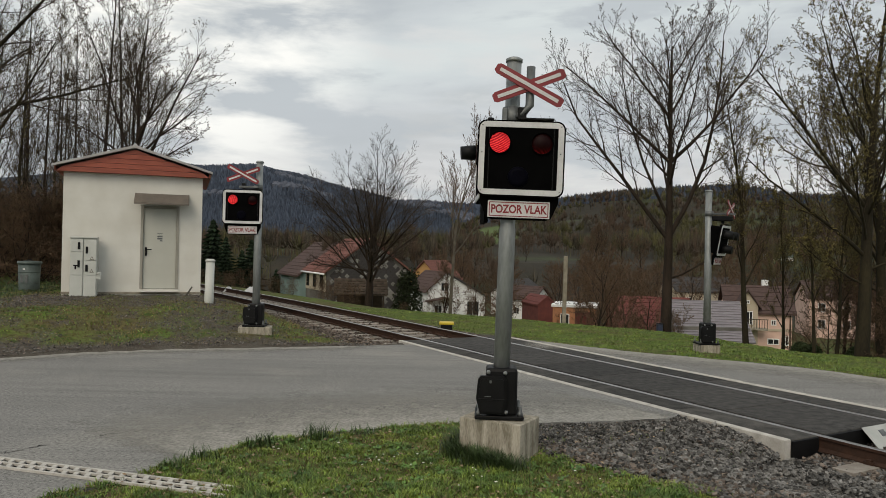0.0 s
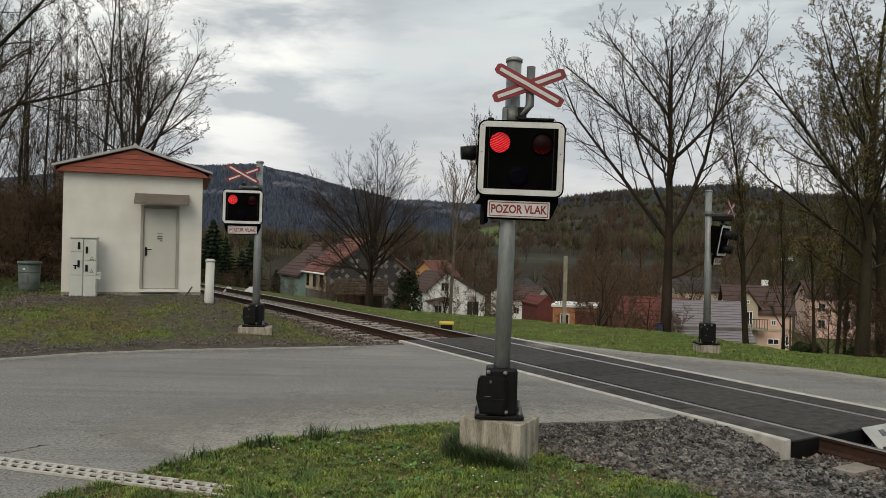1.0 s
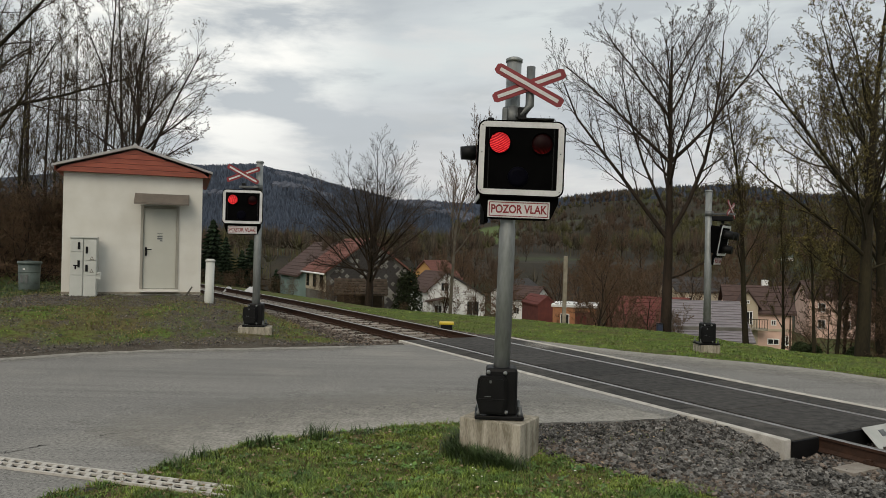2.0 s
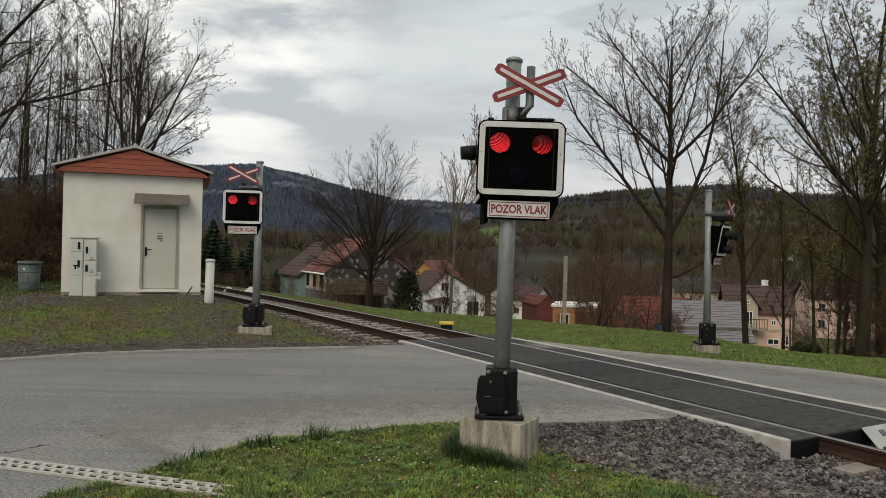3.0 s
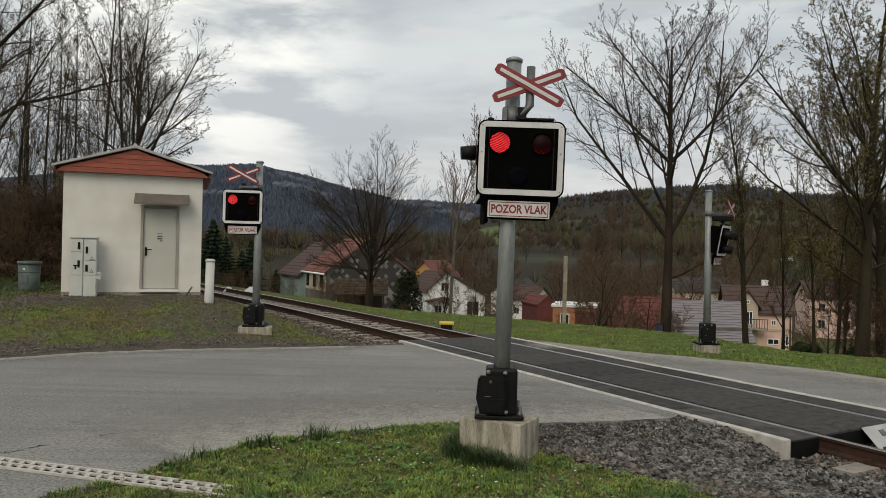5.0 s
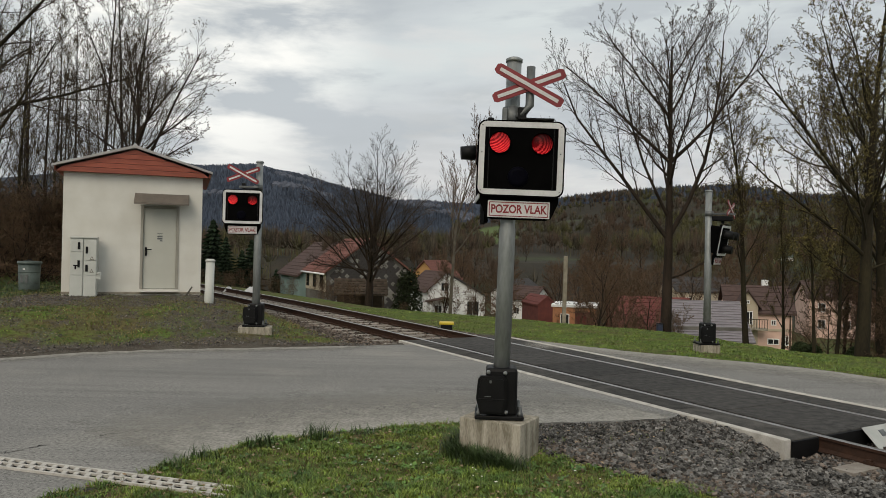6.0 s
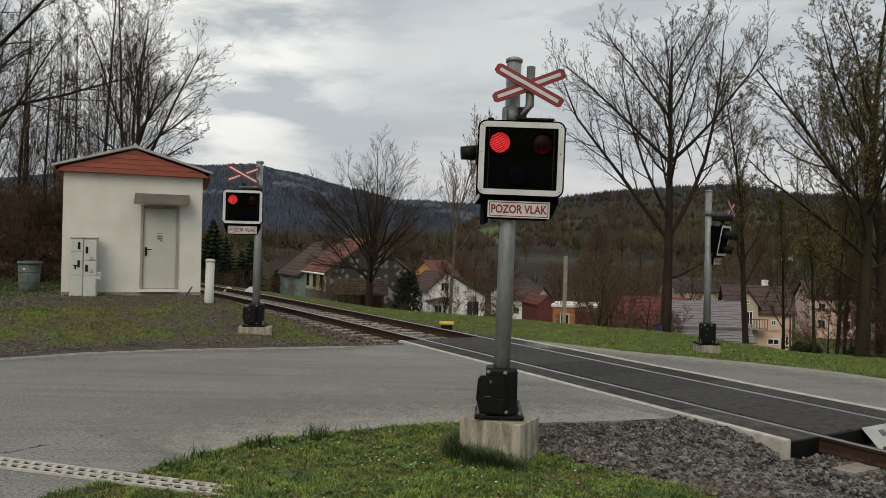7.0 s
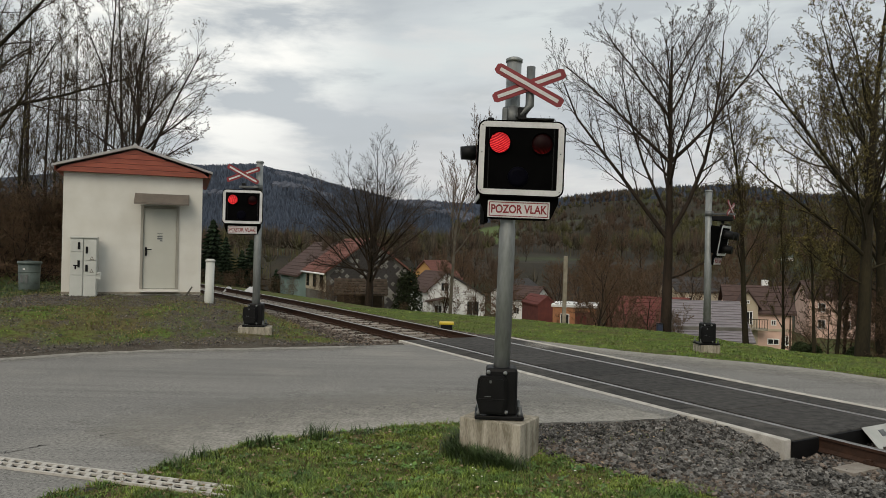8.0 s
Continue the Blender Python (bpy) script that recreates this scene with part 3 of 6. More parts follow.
def build_crossing():
    """Rubber panels between and outside the rails, with pale concrete edge strips."""
    T = thing("level_crossing_deck", pose(0, 0, 0), "black rubber level crossing deck with pale concrete edges", "level crossing")

    def slab(name, w0, w1, s0, s1, top, mt, thick=0.2):
        bm = bmesh.new()
        (a, u), (b, _), (c, _), (d, _) = track(s0, w0), track(s0, w1), track(s1, w1), track(s1, w0)
        vs = [bm.verts.new((p.x, p.y, z)) for z in (top - thick, top) for p in (a, b, c, d)]
        for f in ((0, 1, 2, 3), (4, 7, 6, 5), (0, 4, 5, 1), (1, 5, 6, 2), (2, 6, 7, 3), (3, 7, 4, 0)):
            bm.faces.new([vs[i] for i in f])
        bmesh.ops.bevel(bm, geom=[e for e in bm.edges if e.verts[0].co.z > top - 0.01 and e.verts[1].co.z > top - 0.01], offset=0.008, segments=1, affect="EDGES")
        return part(name, bm, mt, T)
    for w0, w1 in ((-1.255, -0.80), (-0.665, 0.665), (0.80, 1.255)):
        slab("end_plate", w0, w1, P_MIN - 0.016, P_MIN + 0.001, -0.006, M_BLACK, 0.28)
    n = 7
    L = (P_MAX - P_MIN) / n
    for k in range(n):
        s0, s1 = P_MIN + k * L + 0.004, P_MIN + (k + 1) * L - 0.004
        slab("inner_panel", -0.665, 0.665, s0, s1, 0.006 + RND.uniform(-0.003, 0.003), M_RUBBER)
        for sd in (-1, 1):
            a, b = sorted((sd * 0.80, sd * 1.255))
            slab("outer_panel", a, b, s0 + 0.3 if k else s0, min(s1 + 0.3, P_MAX), 0.002 + RND.uniform(-0.003, 0.003), M_DUSTYRUBBER if sd < 0 else M_RUBBER)
            a, b = sorted((sd * 1.262, sd * 1.36))
            slab("edge_strip", a, b, s0, s1, 0.012 + RND.uniform(-0.002, 0.002), M_STRIP, 0.3)


build_crossing()


def build_cracks():
    road = bpy.data.objects["road"]
    m = mat("tar_crack", (0.03, 0.029, 0.028), (0.05, 0.048, 0.046), 0.95)
    r = random.Random(2)
    for line in ([(-4.1, 6.5), (-3.84, 6.67), (-3.67, 6.94)], [(-3.49, 7.13), (-3.3, 7.32), (-3.11, 7.43), (-3.01, 7.63)], [(-2.48, 7.37), (-2.3, 7.41)], [(-2.04, 8.11), (-1.9, 8.18)]):
        bm = bmesh.new()
        pts = []
        for (x0, y0), (x1, y1) in zip(line, line[1:]):
            for k in range(10):
                t = k / 10
                pts.append((x0 + (x1 - x0) * t + r.gauss(0, 0.012), y0 + (y1 - y0) * t + r.gauss(0, 0.02)))
        a = b = None
        for i, (x, y) in enumerate(pts):
            w = r.uniform(0.003, 0.016) * (1 if 2 < i < len(pts) - 3 else 0.4)
            c, d = bm.verts.new((x, y - w, 0.003)), bm.verts.new((x, y + w, 0.003))
            if a:
                bm.faces.new((a, c, d, b))
            a, b = c, d
        part("crack", bm, m, road)
    # bleached dust along the near kerbless edge
    dm = mat("road_dust", (0.36, 0.342, 0.305), (0.185, 0.176, 0.155), 0.95, 26, 120, 0.3)
    nt = dm.node_tree
    N, Lk = nt.nodes.new, nt.links.new
    at, nz, tr, mx = N("ShaderNodeAttribute"), N("ShaderNodeTexNoise"), N("ShaderNodeBsdfTransparent"), N("ShaderNodeMixShader")
    tc = N("ShaderNodeTexCoord")
    at.attribute_name = "cover"
    nz.inputs["Scale"].default_value, nz.inputs["Detail"].default_value = 4.0, 12
    nz.inputs["Roughness"].default_value = 0.7
    Lk(tc.outputs["Object"], nz.inputs["Vector"])
    ad = N("ShaderNodeMath"); ad.operation = "ADD"
    Lk(at.outputs["Fac"], ad.inputs[0]); Lk(nz.outputs["Fac"], ad.inputs[1])
    rg = N("ShaderNodeMapRange"); rg.inputs[1].default_value, rg.inputs[2].default_value = 0.66, 1.45
    Lk(ad.outputs[0], rg.inputs[0]); Lk(rg.outputs[0], mx.inputs[0])
    Lk(tr.outputs[0], mx.inputs[1]); Lk(nt.nodes["Principled BSDF"].outputs[0], mx.inputs[2])
    Lk(mx.outputs[0], nt.nodes["Material Output"].inputs["Surface"])
    for name, line, wid in (("edge_dust", [(-2.42, 6.12), (-2.17, 6.6), (-1.78, 7.08), (-1.05, 7.6), (0.14, 8.02), (1.1, 8.17), (1.9, 8.32), (2.67, 8.53), (3.0, 8.98)], 2.7),
                            ("edge_dust", [(-0.5, 14.9), (-2.03, 14.36), (-3.58, 13.88), (-5.06, 13.46), (-6.32, 12.82), (-7.31, 11.98), (-10, 10.55)], 0.8),
                            ("edge_dust", [(9.5, 10.55), (7.3, 11.65), (6.59, 12.55), (5.45, 13.42), (3.62, 14.57), (2.4, 15.7), (1.75, 16.2)], 1.6)):
        V, F, C = [], [], []
        for i, (x, y) in enumerate(line):
            x0, y0 = line[max(i - 1, 0)]; x1, y1 = line[min(i + 1, len(line) - 1)]
            d = Vector((x1 - x0, y1 - y0)).normalized()
            n = Vector((-d.y, d.x))
            for k in range(5):
                V.append((x + n.x * wid * k / 4, y + n.y * wid * k / 4, 0.004)); C.append((1 - k / 4) if 0 < i < len(line) - 1 else -0.5)
            if i:
                for k in range(4):
                    b = (i - 1) * 5 + k
                    F.append((b, b + 5, b + 6, b + 1))
        ob = raw(name, V, F, dm, road)
        col = ob.data.attributes.new("cover", "FLOAT", "POINT")
        col.data.foreach_set("value", C)


build_cracks()

# ---------------------------------------------------------------- equipment hut
H_L, H_R = Vector((-8.96, 17.0)), Vector((-6.03, 18.04))
HUT_W = (H_R - H_L).length
HUT_YAW = math.degrees(math.atan2((H_R - H_L).y, (H_R - H_L).x))
HUT_Z = 0.76


def build_hut():
    W, D, H = HUT_W, 3.6, 2.93
    rise, over = 0.52, 0.17
    T = thing("equipment_hut", pose(H_L.x, H_L.y, HUT_Z, 0, 0, HUT_YAW), "white rendered railway equipment hut with red wooden gable", "hut")
    t = 0.2
    dx0, dx1, dh = 1.70, 2.58, 2.02
    bm = bmesh.new()
    gx, gz = (0, dx0, dx1, W), (-0.6, dh + 0.12, H)
    gv = [[[bm.verts.new((x, y, z)) for z in gz] for x in gx] for y in (0, t)]
    solid = {(0, 0), (0, 1), (1, 1), (2, 1), (2, 0)}
    for i, k in solid:
        for y, flip in ((0, 1), (1, -1)):
            bm.faces.new([gv[y][i][k], gv[y][i + 1][k], gv[y][i + 1][k + 1], gv[y][i][k + 1]][::flip])
    for e in [e for e in bm.edges if len(e.link_faces) == 1 and e.verts[0].co.y < 0.01]:
        p, q = [(x, z) for v in e.verts for x in range(4) for z in range(3) if gv[0][x][z] is v]
        bm.faces.new([gv[0][p[0]][p[1]], gv[0][q[0]][q[1]], gv[1][q[0]][q[1]], gv[1][p[0]][p[1]]])
    part("front_wall", bm, M_RENDER, T)
    for x in (t / 2, W - t / 2):
        bm = bmesh.new(); box(bm, (x, D / 2, H / 2 - 0.3), (t, D - 2 * t, H + 0.6)); part("side_wall", bm, M_RENDER, T)
    bm = bmesh.new(); box(bm, (W / 2, D - t / 2, H / 2 - 0.3), (W, t, H + 0.6)); part("back_wall", bm, M_RENDER, T)
    bm = bmesh.new(); box(bm, ((dx0 + dx1) / 2, t / 2, -0.25), (dx1 - dx0, t, 0.7)); part("door_sill_wall", bm, M_RENDER, T)
    bm = bmesh.new()
    box(bm, (W / 2, -0.012, 0.012), (W + 0.01, 0.02, 0.05))
    part("plinth", bm, M_CONC, T)
    # gable boards
    nb = 5
    bh = (rise) / nb
    for k in range(nb):
        z0, z1 = H - 0.06 + k * (bh + 0.015), H - 0.06 + (k + 1) * (bh + 0.015) - 0.008
        def half(z):
            return max((1 - (z - H - 0.0) / rise) * (W / 2 + over) if z > H else W / 2 + over - 0.02, 0.02)
        h0, h1 = min(half(z0), W / 2 + over - 0.03), min(half(z1), W / 2 + over - 0.03)
        bm = bmesh.new()
        prism(bm, [(W / 2 - h0, z0), (W / 2 + h0, z0), (W / 2 + h1, z1), (W / 2 - h1, z1)], -0.18 - 0.004 * (k % 2), -0.14)
        part("gable_board", bm, M_REDWOOD, T)
    bm = bmesh.new()
    box(bm, (W / 2, -0.08, H - 0.05), (W + 2 * over - 0.1, 0.17, 0.02))
    box(bm, (-over / 2, D / 2, H - 0.05), (over - 0.03, D, 0.02)); box(bm, (W + over / 2, D / 2, H - 0.05), (over - 0.03, D, 0.02))
    part("soffit", bm, M_REDWOOD, T)
    bm = bmesh.new()
    for sd in (-1, 1):
        box(bm, (W / 2 + sd * (W / 2 + over - 0.01), D / 2 - 0.08, H + 0.005), (0.025, D + 0.2, 0.14))
    part("fascia", bm, M_REDWOOD, T)
    # roof: two thick sheets
    bm = bmesh.new()
    ex = W / 2 + over + 0.05
    for sd in (-1, 1):
        pts = [(W / 2, H + rise + 0.05), (W / 2 + sd * ex, H + 0.035), (W / 2 + sd * ex, H + 0.085), (W / 2, H + rise + 0.115)]
        prism(bm, pts if sd > 0 else pts[::-1], -0.26, D + 0.25)
    part("roof", bm, M_ROOFGREY, T, "light grey sheet roof")
    bm = bmesh.new()
    tube(bm, [(W / 2, -0.27, H + rise + 0.1), (W / 2, D + 0.26, H + rise + 0.1)], [0.05, 0.05], 8)
    part("ridge_cap", bm, M_ROOFGREY, T)
    # door canopy: a folded metal sheet with standing seams
    cx0, cx1 = dx0 - 0.14, dx1 + 0.22
    cz = dh + 0.37
    C = part("canopy", (lambda b: (prism(b, [(0, 0), (0.0, 0.025), (-0.42, -0.22), (-0.42, -0.26), (-0.40, -0.26), (-0.40, -0.235)], cx0, cx1), b)[1])(bmesh.new()), M_BROWNMETAL, T, "brown metal canopy over the door")
    C.data.transform(Matrix(((0, 1, 0, 0), (1, 0, 0, 0), (0, 0, 1, cz + 0.02), (0, 0, 0, 1))))
    for k in range(7):
        bm = bmesh.new()
        x = cx0 + 0.02 + (cx1 - cx0 - 0.04) * k / 6
        box(bm, (x, -0.21, cz - 0.075), (0.012, 0.5, 0.016), rot=Euler((math.atan2(0.245, 0.42), 0, 0)).to_matrix())
        part("seam", bm, M_BROWNMETAL, C)
    # door
    bm = bmesh.new()
    for x in (dx0 + 0.03, dx1 - 0.03):
        box(bm, (x, 0.05, 0.11 + dh / 2), (0.06, 0.14, dh))
    box(bm, ((dx0 + dx1) / 2, 0.05, 0.11 + dh - 0.02), (dx1 - dx0 - 0.12, 0.14, 0.06))
    part("door_frame", bm, mat("grey_beige_frame", (0.30, 0.285, 0.24), (0.24, 0.225, 0.19), 0.5, 3, 50, 0.05), T, "thin grey-beige door frame")
    bm = bmesh.new()
    box(bm, ((dx0 + dx1) / 2, 0.06, 0.11 + (dh - 0.05) / 2), (dx1 - dx0 - 0.126, 0.05, dh - 0.06), 0.006)
    DR = part("door", bm, M_DOOR, T, "closed cream metal door")
    bm = bmesh.new()
    box(bm, (dx0 + 0.13, 0.02, 1.02), (0.045, 0.03, 0.21), 0.008)
    tube(bm, [(dx0 + 0.13, 0.01, 1.07), (dx0 + 0.13, -0.04, 1.07), (dx0 + 0.26, -0.045, 1.075)], [0.012, 0.012, 0.011], 8)
    part("door_handle", bm, M_BLACK, DR)
    for k, (z, w, h) in enumerate(((1.47, 0.12, 0.012), (1.43, 0.10, 0.012), (1.39, 0.12, 0.03), (1.34, 0.12, 0.04), (1.29, 0.06, 0.03))):
        bm = bmesh.new()
        box(bm, (dx0 + 0.44 + (0.03 if k == 4 else 0), 0.032, z), (w, 0.004, h))
        part("notice_line", bm, M_DARKZINC, DR)
    bm = bmesh.new()
    box(bm, ((dx0 + dx1) / 2, -0.03, 0.06), (dx1 - dx0 + 0.04, 0.22, 0.05), 0.006)
    part("threshold", bm, M_RENDER, T)


build_hut()


def hut_at(x, y, z=0.0, yaw=0.0):
    return pose(H_L.x, H_L.y, HUT_Z, 0, 0, HUT_YAW) @ pose(x, y, z, 0, 0, yaw)


def build_cabinets():
    """Two tall meter cabinets side by side, before the hut wall."""
    def cabinet(name, m, w, h, split, label):
        T = thing(name, m, label, "electrical cabinet", "cabinets by the hut")
        bm = bmesh.new(); box(bm, (w / 2, 0.15, h / 2), (w, 0.28, h), 0.008)
        part("body", bm, M_CAB, T)
        bm = bmesh.new(); box(bm, (w / 2, 0.14, h + 0.012), (w + 0.02, 0.34, 0.03), 0.006)
        part("cap", bm, M_CAB, T)
        z = 0.03
        for hh, lock in split:
            bm = bmesh.new(); box(bm, (w / 2, 0.0, z + hh / 2), (w - 0.03, 0.02, hh - 0.025), 0.004)
            d = part("cabinet_door", bm, M_CAB, T)
            if lock:
                bm = bmesh.new(); box(bm, (w * lock, -0.018, z + hh * 0.5), (0.05, 0.025, 0.16), 0.006)
                part("latch", bm, M_BLACK, d, "black swivel latch")
            z += hh
        return T
    a = cabinet("meter_cabinet", hut_at(0.23, -0.42, -0.25), 0.28, 1.56, ((0.66, 0), (0.54, 0.66), (0.30, 0.66)), "pale grey plastic meter cabinet by the hut")
    b = cabinet("meter_cabinet", hut_at(0.515, -0.42, -0.25), 0.28, 1.56, ((0.66, 0), (0.34, 0.24), (0.50, 0.24)), "pale grey plastic meter cabinet with warning marks")
    # dark T-shaped mark and two warning triangles, as plain shapes
    bm = bmesh.new(); box(bm, (0.12, -0.014, 0.92), (0.10, 0.004, 0.03)); box(bm, (0.12, -0.014, 0.87), (0.035, 0.004, 0.08))
    part("mark", bm, M_BLACK, a)
    for z in (0.80, 1.10):
        bm = bmesh.new()
        prism(bm, [(0.13, z - 0.04), (0.22, z - 0.04), (0.175, z + 0.04)], -0.016, -0.012)
        w = part("warning_triangle", bm, M_BROWNMETAL, b)
        bm = bmesh.new()
        prism(bm, [(0.147, z - 0.03), (0.203, z - 0.03), (0.175, z + 0.02)], -0.0175, -0.0165)
        part("warning_field", bm, M_CAB, w)
    bm = bmesh.new(); box(bm, (0.325, 0.05, 0.68), (0.09, 0.10, 0.17), 0.01); box(bm, (0.315, -0.01, 0.74), (0.05, 0.03, 0.05), 0.005)
    part("socket_box", bm, M_CAB, b)


M_YELLOW = mat("yellow_paint", (0.62, 0.46, 0.03), (0.5, 0.36, 0.03), 0.5, 5, 50, 0.1)
build_cabinets()


def build_post():
    T = thing("marker_post", pose(-5.45, 16.9, 0.66), "white-painted concrete marker post", "post")
    bm = bmesh.new()
    tube(bm, [(0, 0, -0.3), (0.005, 0, 0.0), (0.02, 0, 0.92)], [0.105, 0.105, 0.1], 14)
    part("shaft", bm, M_CAB, T)
    bm = bmesh.new()
    tube(bm, [(0.02, 0, 0.92), (0.02, 0, 0.96), (0.02, 0, 0.985)], [0.112, 0.11, 0.06], 14)
    part("cap", bm, M_CAB, T)
    tagged(T)


build_post()
M_BIN = mat("worn_green_bin", (0.088, 0.118, 0.112), (0.045, 0.060, 0.055), 0.6, 4, 40, 0.15)


def build_bin():
    T = thing("waste_bin", pose(-10.45, 18.3, height(-10.45, 18.3) - 0.02), "round grey-green metal waste bin with lid", "waste bin")
    bm = bmesh.new()
    tube(bm, [(0, 0, 0), (0, 0, 0.05), (0, 0, 0.70)], [0.225, 0.23, 0.255], 24)
    part("body", bm, M_BIN, T)
    bm = bmesh.new()
    tube(bm, [(0, 0, 0.70), (0, 0, 0.725), (0, 0, 0.775), (0, 0, 0.785)], [0.275, 0.285, 0.27, 0.10], 24)
    lid = part("lid", bm, M_BIN, T, "domed metal lid")
    bm = bmesh.new(); tube(bm, [(-0.06, 0, 0.78), (-0.05, 0, 0.82), (0.05, 0, 0.82), (0.06, 0, 0.78)], [0.012] * 4, 8)
    part("handle", bm, M_BLACK, lid)
    for z in (0.22, 0.5):
        bm = bmesh.new(); r = 0.229 + 0.025 * z / 0.7
        tube(bm, [(0, 0, z - 0.012), (0, 0, z), (0, 0, z + 0.012)], [r, r + 0.012, r], 24, False)
        part("hoop", bm, M_BIN, T)
    bm = bmesh.new(); box(bm, (0.0, -0.25, 0.58), (0.05, 0.01, 0.05))
    part("sticker", bm, M_WHITE, T)
    for sx in (-0.06, 0.06):
        bm = bmesh.new(); box(bm, (sx, -0.242, 0.34), (0.07, 0.012, 0.2), 0.003)
        part("painted_mark", bm, M_DARKZINC, T)


build_bin()

# ---------------------------------------------------------------- crossing signals
LAMPS = []


def lamp_material():
    """Red lens on a turning ball: glowing at the front pole, fading to dark glass at the back."""
    m = bpy.data.materials.new("red_signal_lamp")
    m.use_nodes = True
    nt = m.node_tree
    N, Lk = nt.nodes.new, nt.links.new
    bs = nt.nodes["Principled BSDF"]
    bs.inputs["Base Color"].default_value = (0.008, 0.0006, 0.0008, 1)
    bs.inputs["Roughness"].default_value = 0.5
    bs.inputs["Specular IOR Level"].default_value = 0.08
    tc, wv, sep = N("ShaderNodeTexCoord"), N("ShaderNodeTexWave"), N("ShaderNodeSeparateXYZ")
    mp = N("ShaderNodeMapping"); mp.inputs["Rotation"].default_value = (0, radians(28), 0)
    Lk(tc.outputs["Object"], mp.inputs[0]); Lk(mp.outputs[0], wv.inputs["Vector"])
    wv.bands_direction = "Z"
    wv.inputs["Scale"].default_value, wv.inputs["Distortion"].default_value = 17, 3.0
    wv.inputs["Detail"].default_value, wv.inputs["Detail Scale"].default_value = 4, 5
    rp = N("ShaderNodeValToRGB")
    rp.color_ramp.elements[0].color = (0.26, 0.0, 0.004, 1)
    rp.color_ramp.elements[1].color = (1.0, 0.06, 0.06, 1)
    rp.color_ramp.elements[0].position = 0.2
    rp.color_ramp.elements[1].position = 0.98
    Lk(wv.outputs["Fac"], rp.inputs[0]); Lk(rp.outputs[0], bs.inputs["Emission Color"])
    Lk(tc.outputs["Object"], sep.inputs[0])
    lv = N("ShaderNodeMapRange")
    lv.inputs[1].default_value, lv.inputs[2].default_value = 0.77 * LAMP_R, -0.77 * LAMP_R
    lv.inputs[3].default_value, lv.inputs[4].default_value = 0.0, 1.0
    Lk(sep.outputs["Y"], lv.inputs[0])
    pw = N("ShaderNodeMath"); pw.operation = "POWER"; pw.inputs[1].default_value = 2.4
    Lk(lv.outputs[0], pw.inputs[0]); Lk(pw.outputs[0], bs.inputs["Emission Strength"])
    return m


LAMP_R, LENS_R = 0.15, 0.094
LAMP_BACK = math.sqrt(LAMP_R ** 2 - LENS_R ** 2)
M_LIT = lamp_material()
M_DIM = mat("unlit_red_glass", (0.020, 0.001, 0.0015), (0.008, 0.0005, 0.001), 0.6, 9, 60, 0.1, spec=0.08)
M_DARKGLASS = mat("dark_lens", (0.0015, 0.0015, 0.003), (0.002, 0.002, 0.005), 0.5, 9, 60, 0.05, spec=0.02)


def rounded(w, h, r, n=5):
    """Outline of a rounded rectangle round the origin."""
    out = []
    for cx, cz, a0 in ((w / 2 - r, h / 2 - r, 0), (-w / 2 + r, h / 2 - r, 90), (-w / 2 + r, -h / 2 + r, 180), (w / 2 - r, -h / 2 + r, 270)):
        for k in range(n + 1):
            a = radians(a0 + 90 * k / n)
            out.append((cx + r * math.cos(a), cz + r * math.sin(a)))
    return out


def frame_ring(bm, w, h, r, inner, y0, y1):
    """A flat rounded ring standing in the x, z plane, drawn from y0 to y1."""
    o = rounded(w, h, r)
    i = rounded(w - 2 * inner, h - 2 * inner, 0.006)
    vs = [[bm.verts.new((a, y, b)) for a, b in L] for L in (o, i) for y in (y0, y1)]
    n = len(o)
    for k in range(n):
        j = (k + 1) % n
        bm.faces.new((vs[0][k], vs[0][j], vs[2][j], vs[2][k]))
        bm.faces.new((vs[1][k], vs[3][k], vs[3][j], vs[1][j]))
        bm.faces.new((vs[0][k], vs[1][k], vs[1][j], vs[0][j]))
        bm.faces.new((vs[2][k], vs[2][j], vs[3][j], vs[3][k]))


def lamp_ball(r):
    """A ball that pokes its lens through the board."""
    bm = bmesh.new()
    bmesh.ops.create_uvsphere(bm, u_segments=48, v_segments=32, radius=r)
    bmesh.ops.rotate(bm, matrix=Euler((radians(90), 0, 0)).to_matrix(), verts=bm.verts)
    for f in bm.faces:
        f.smooth = True
    return bm


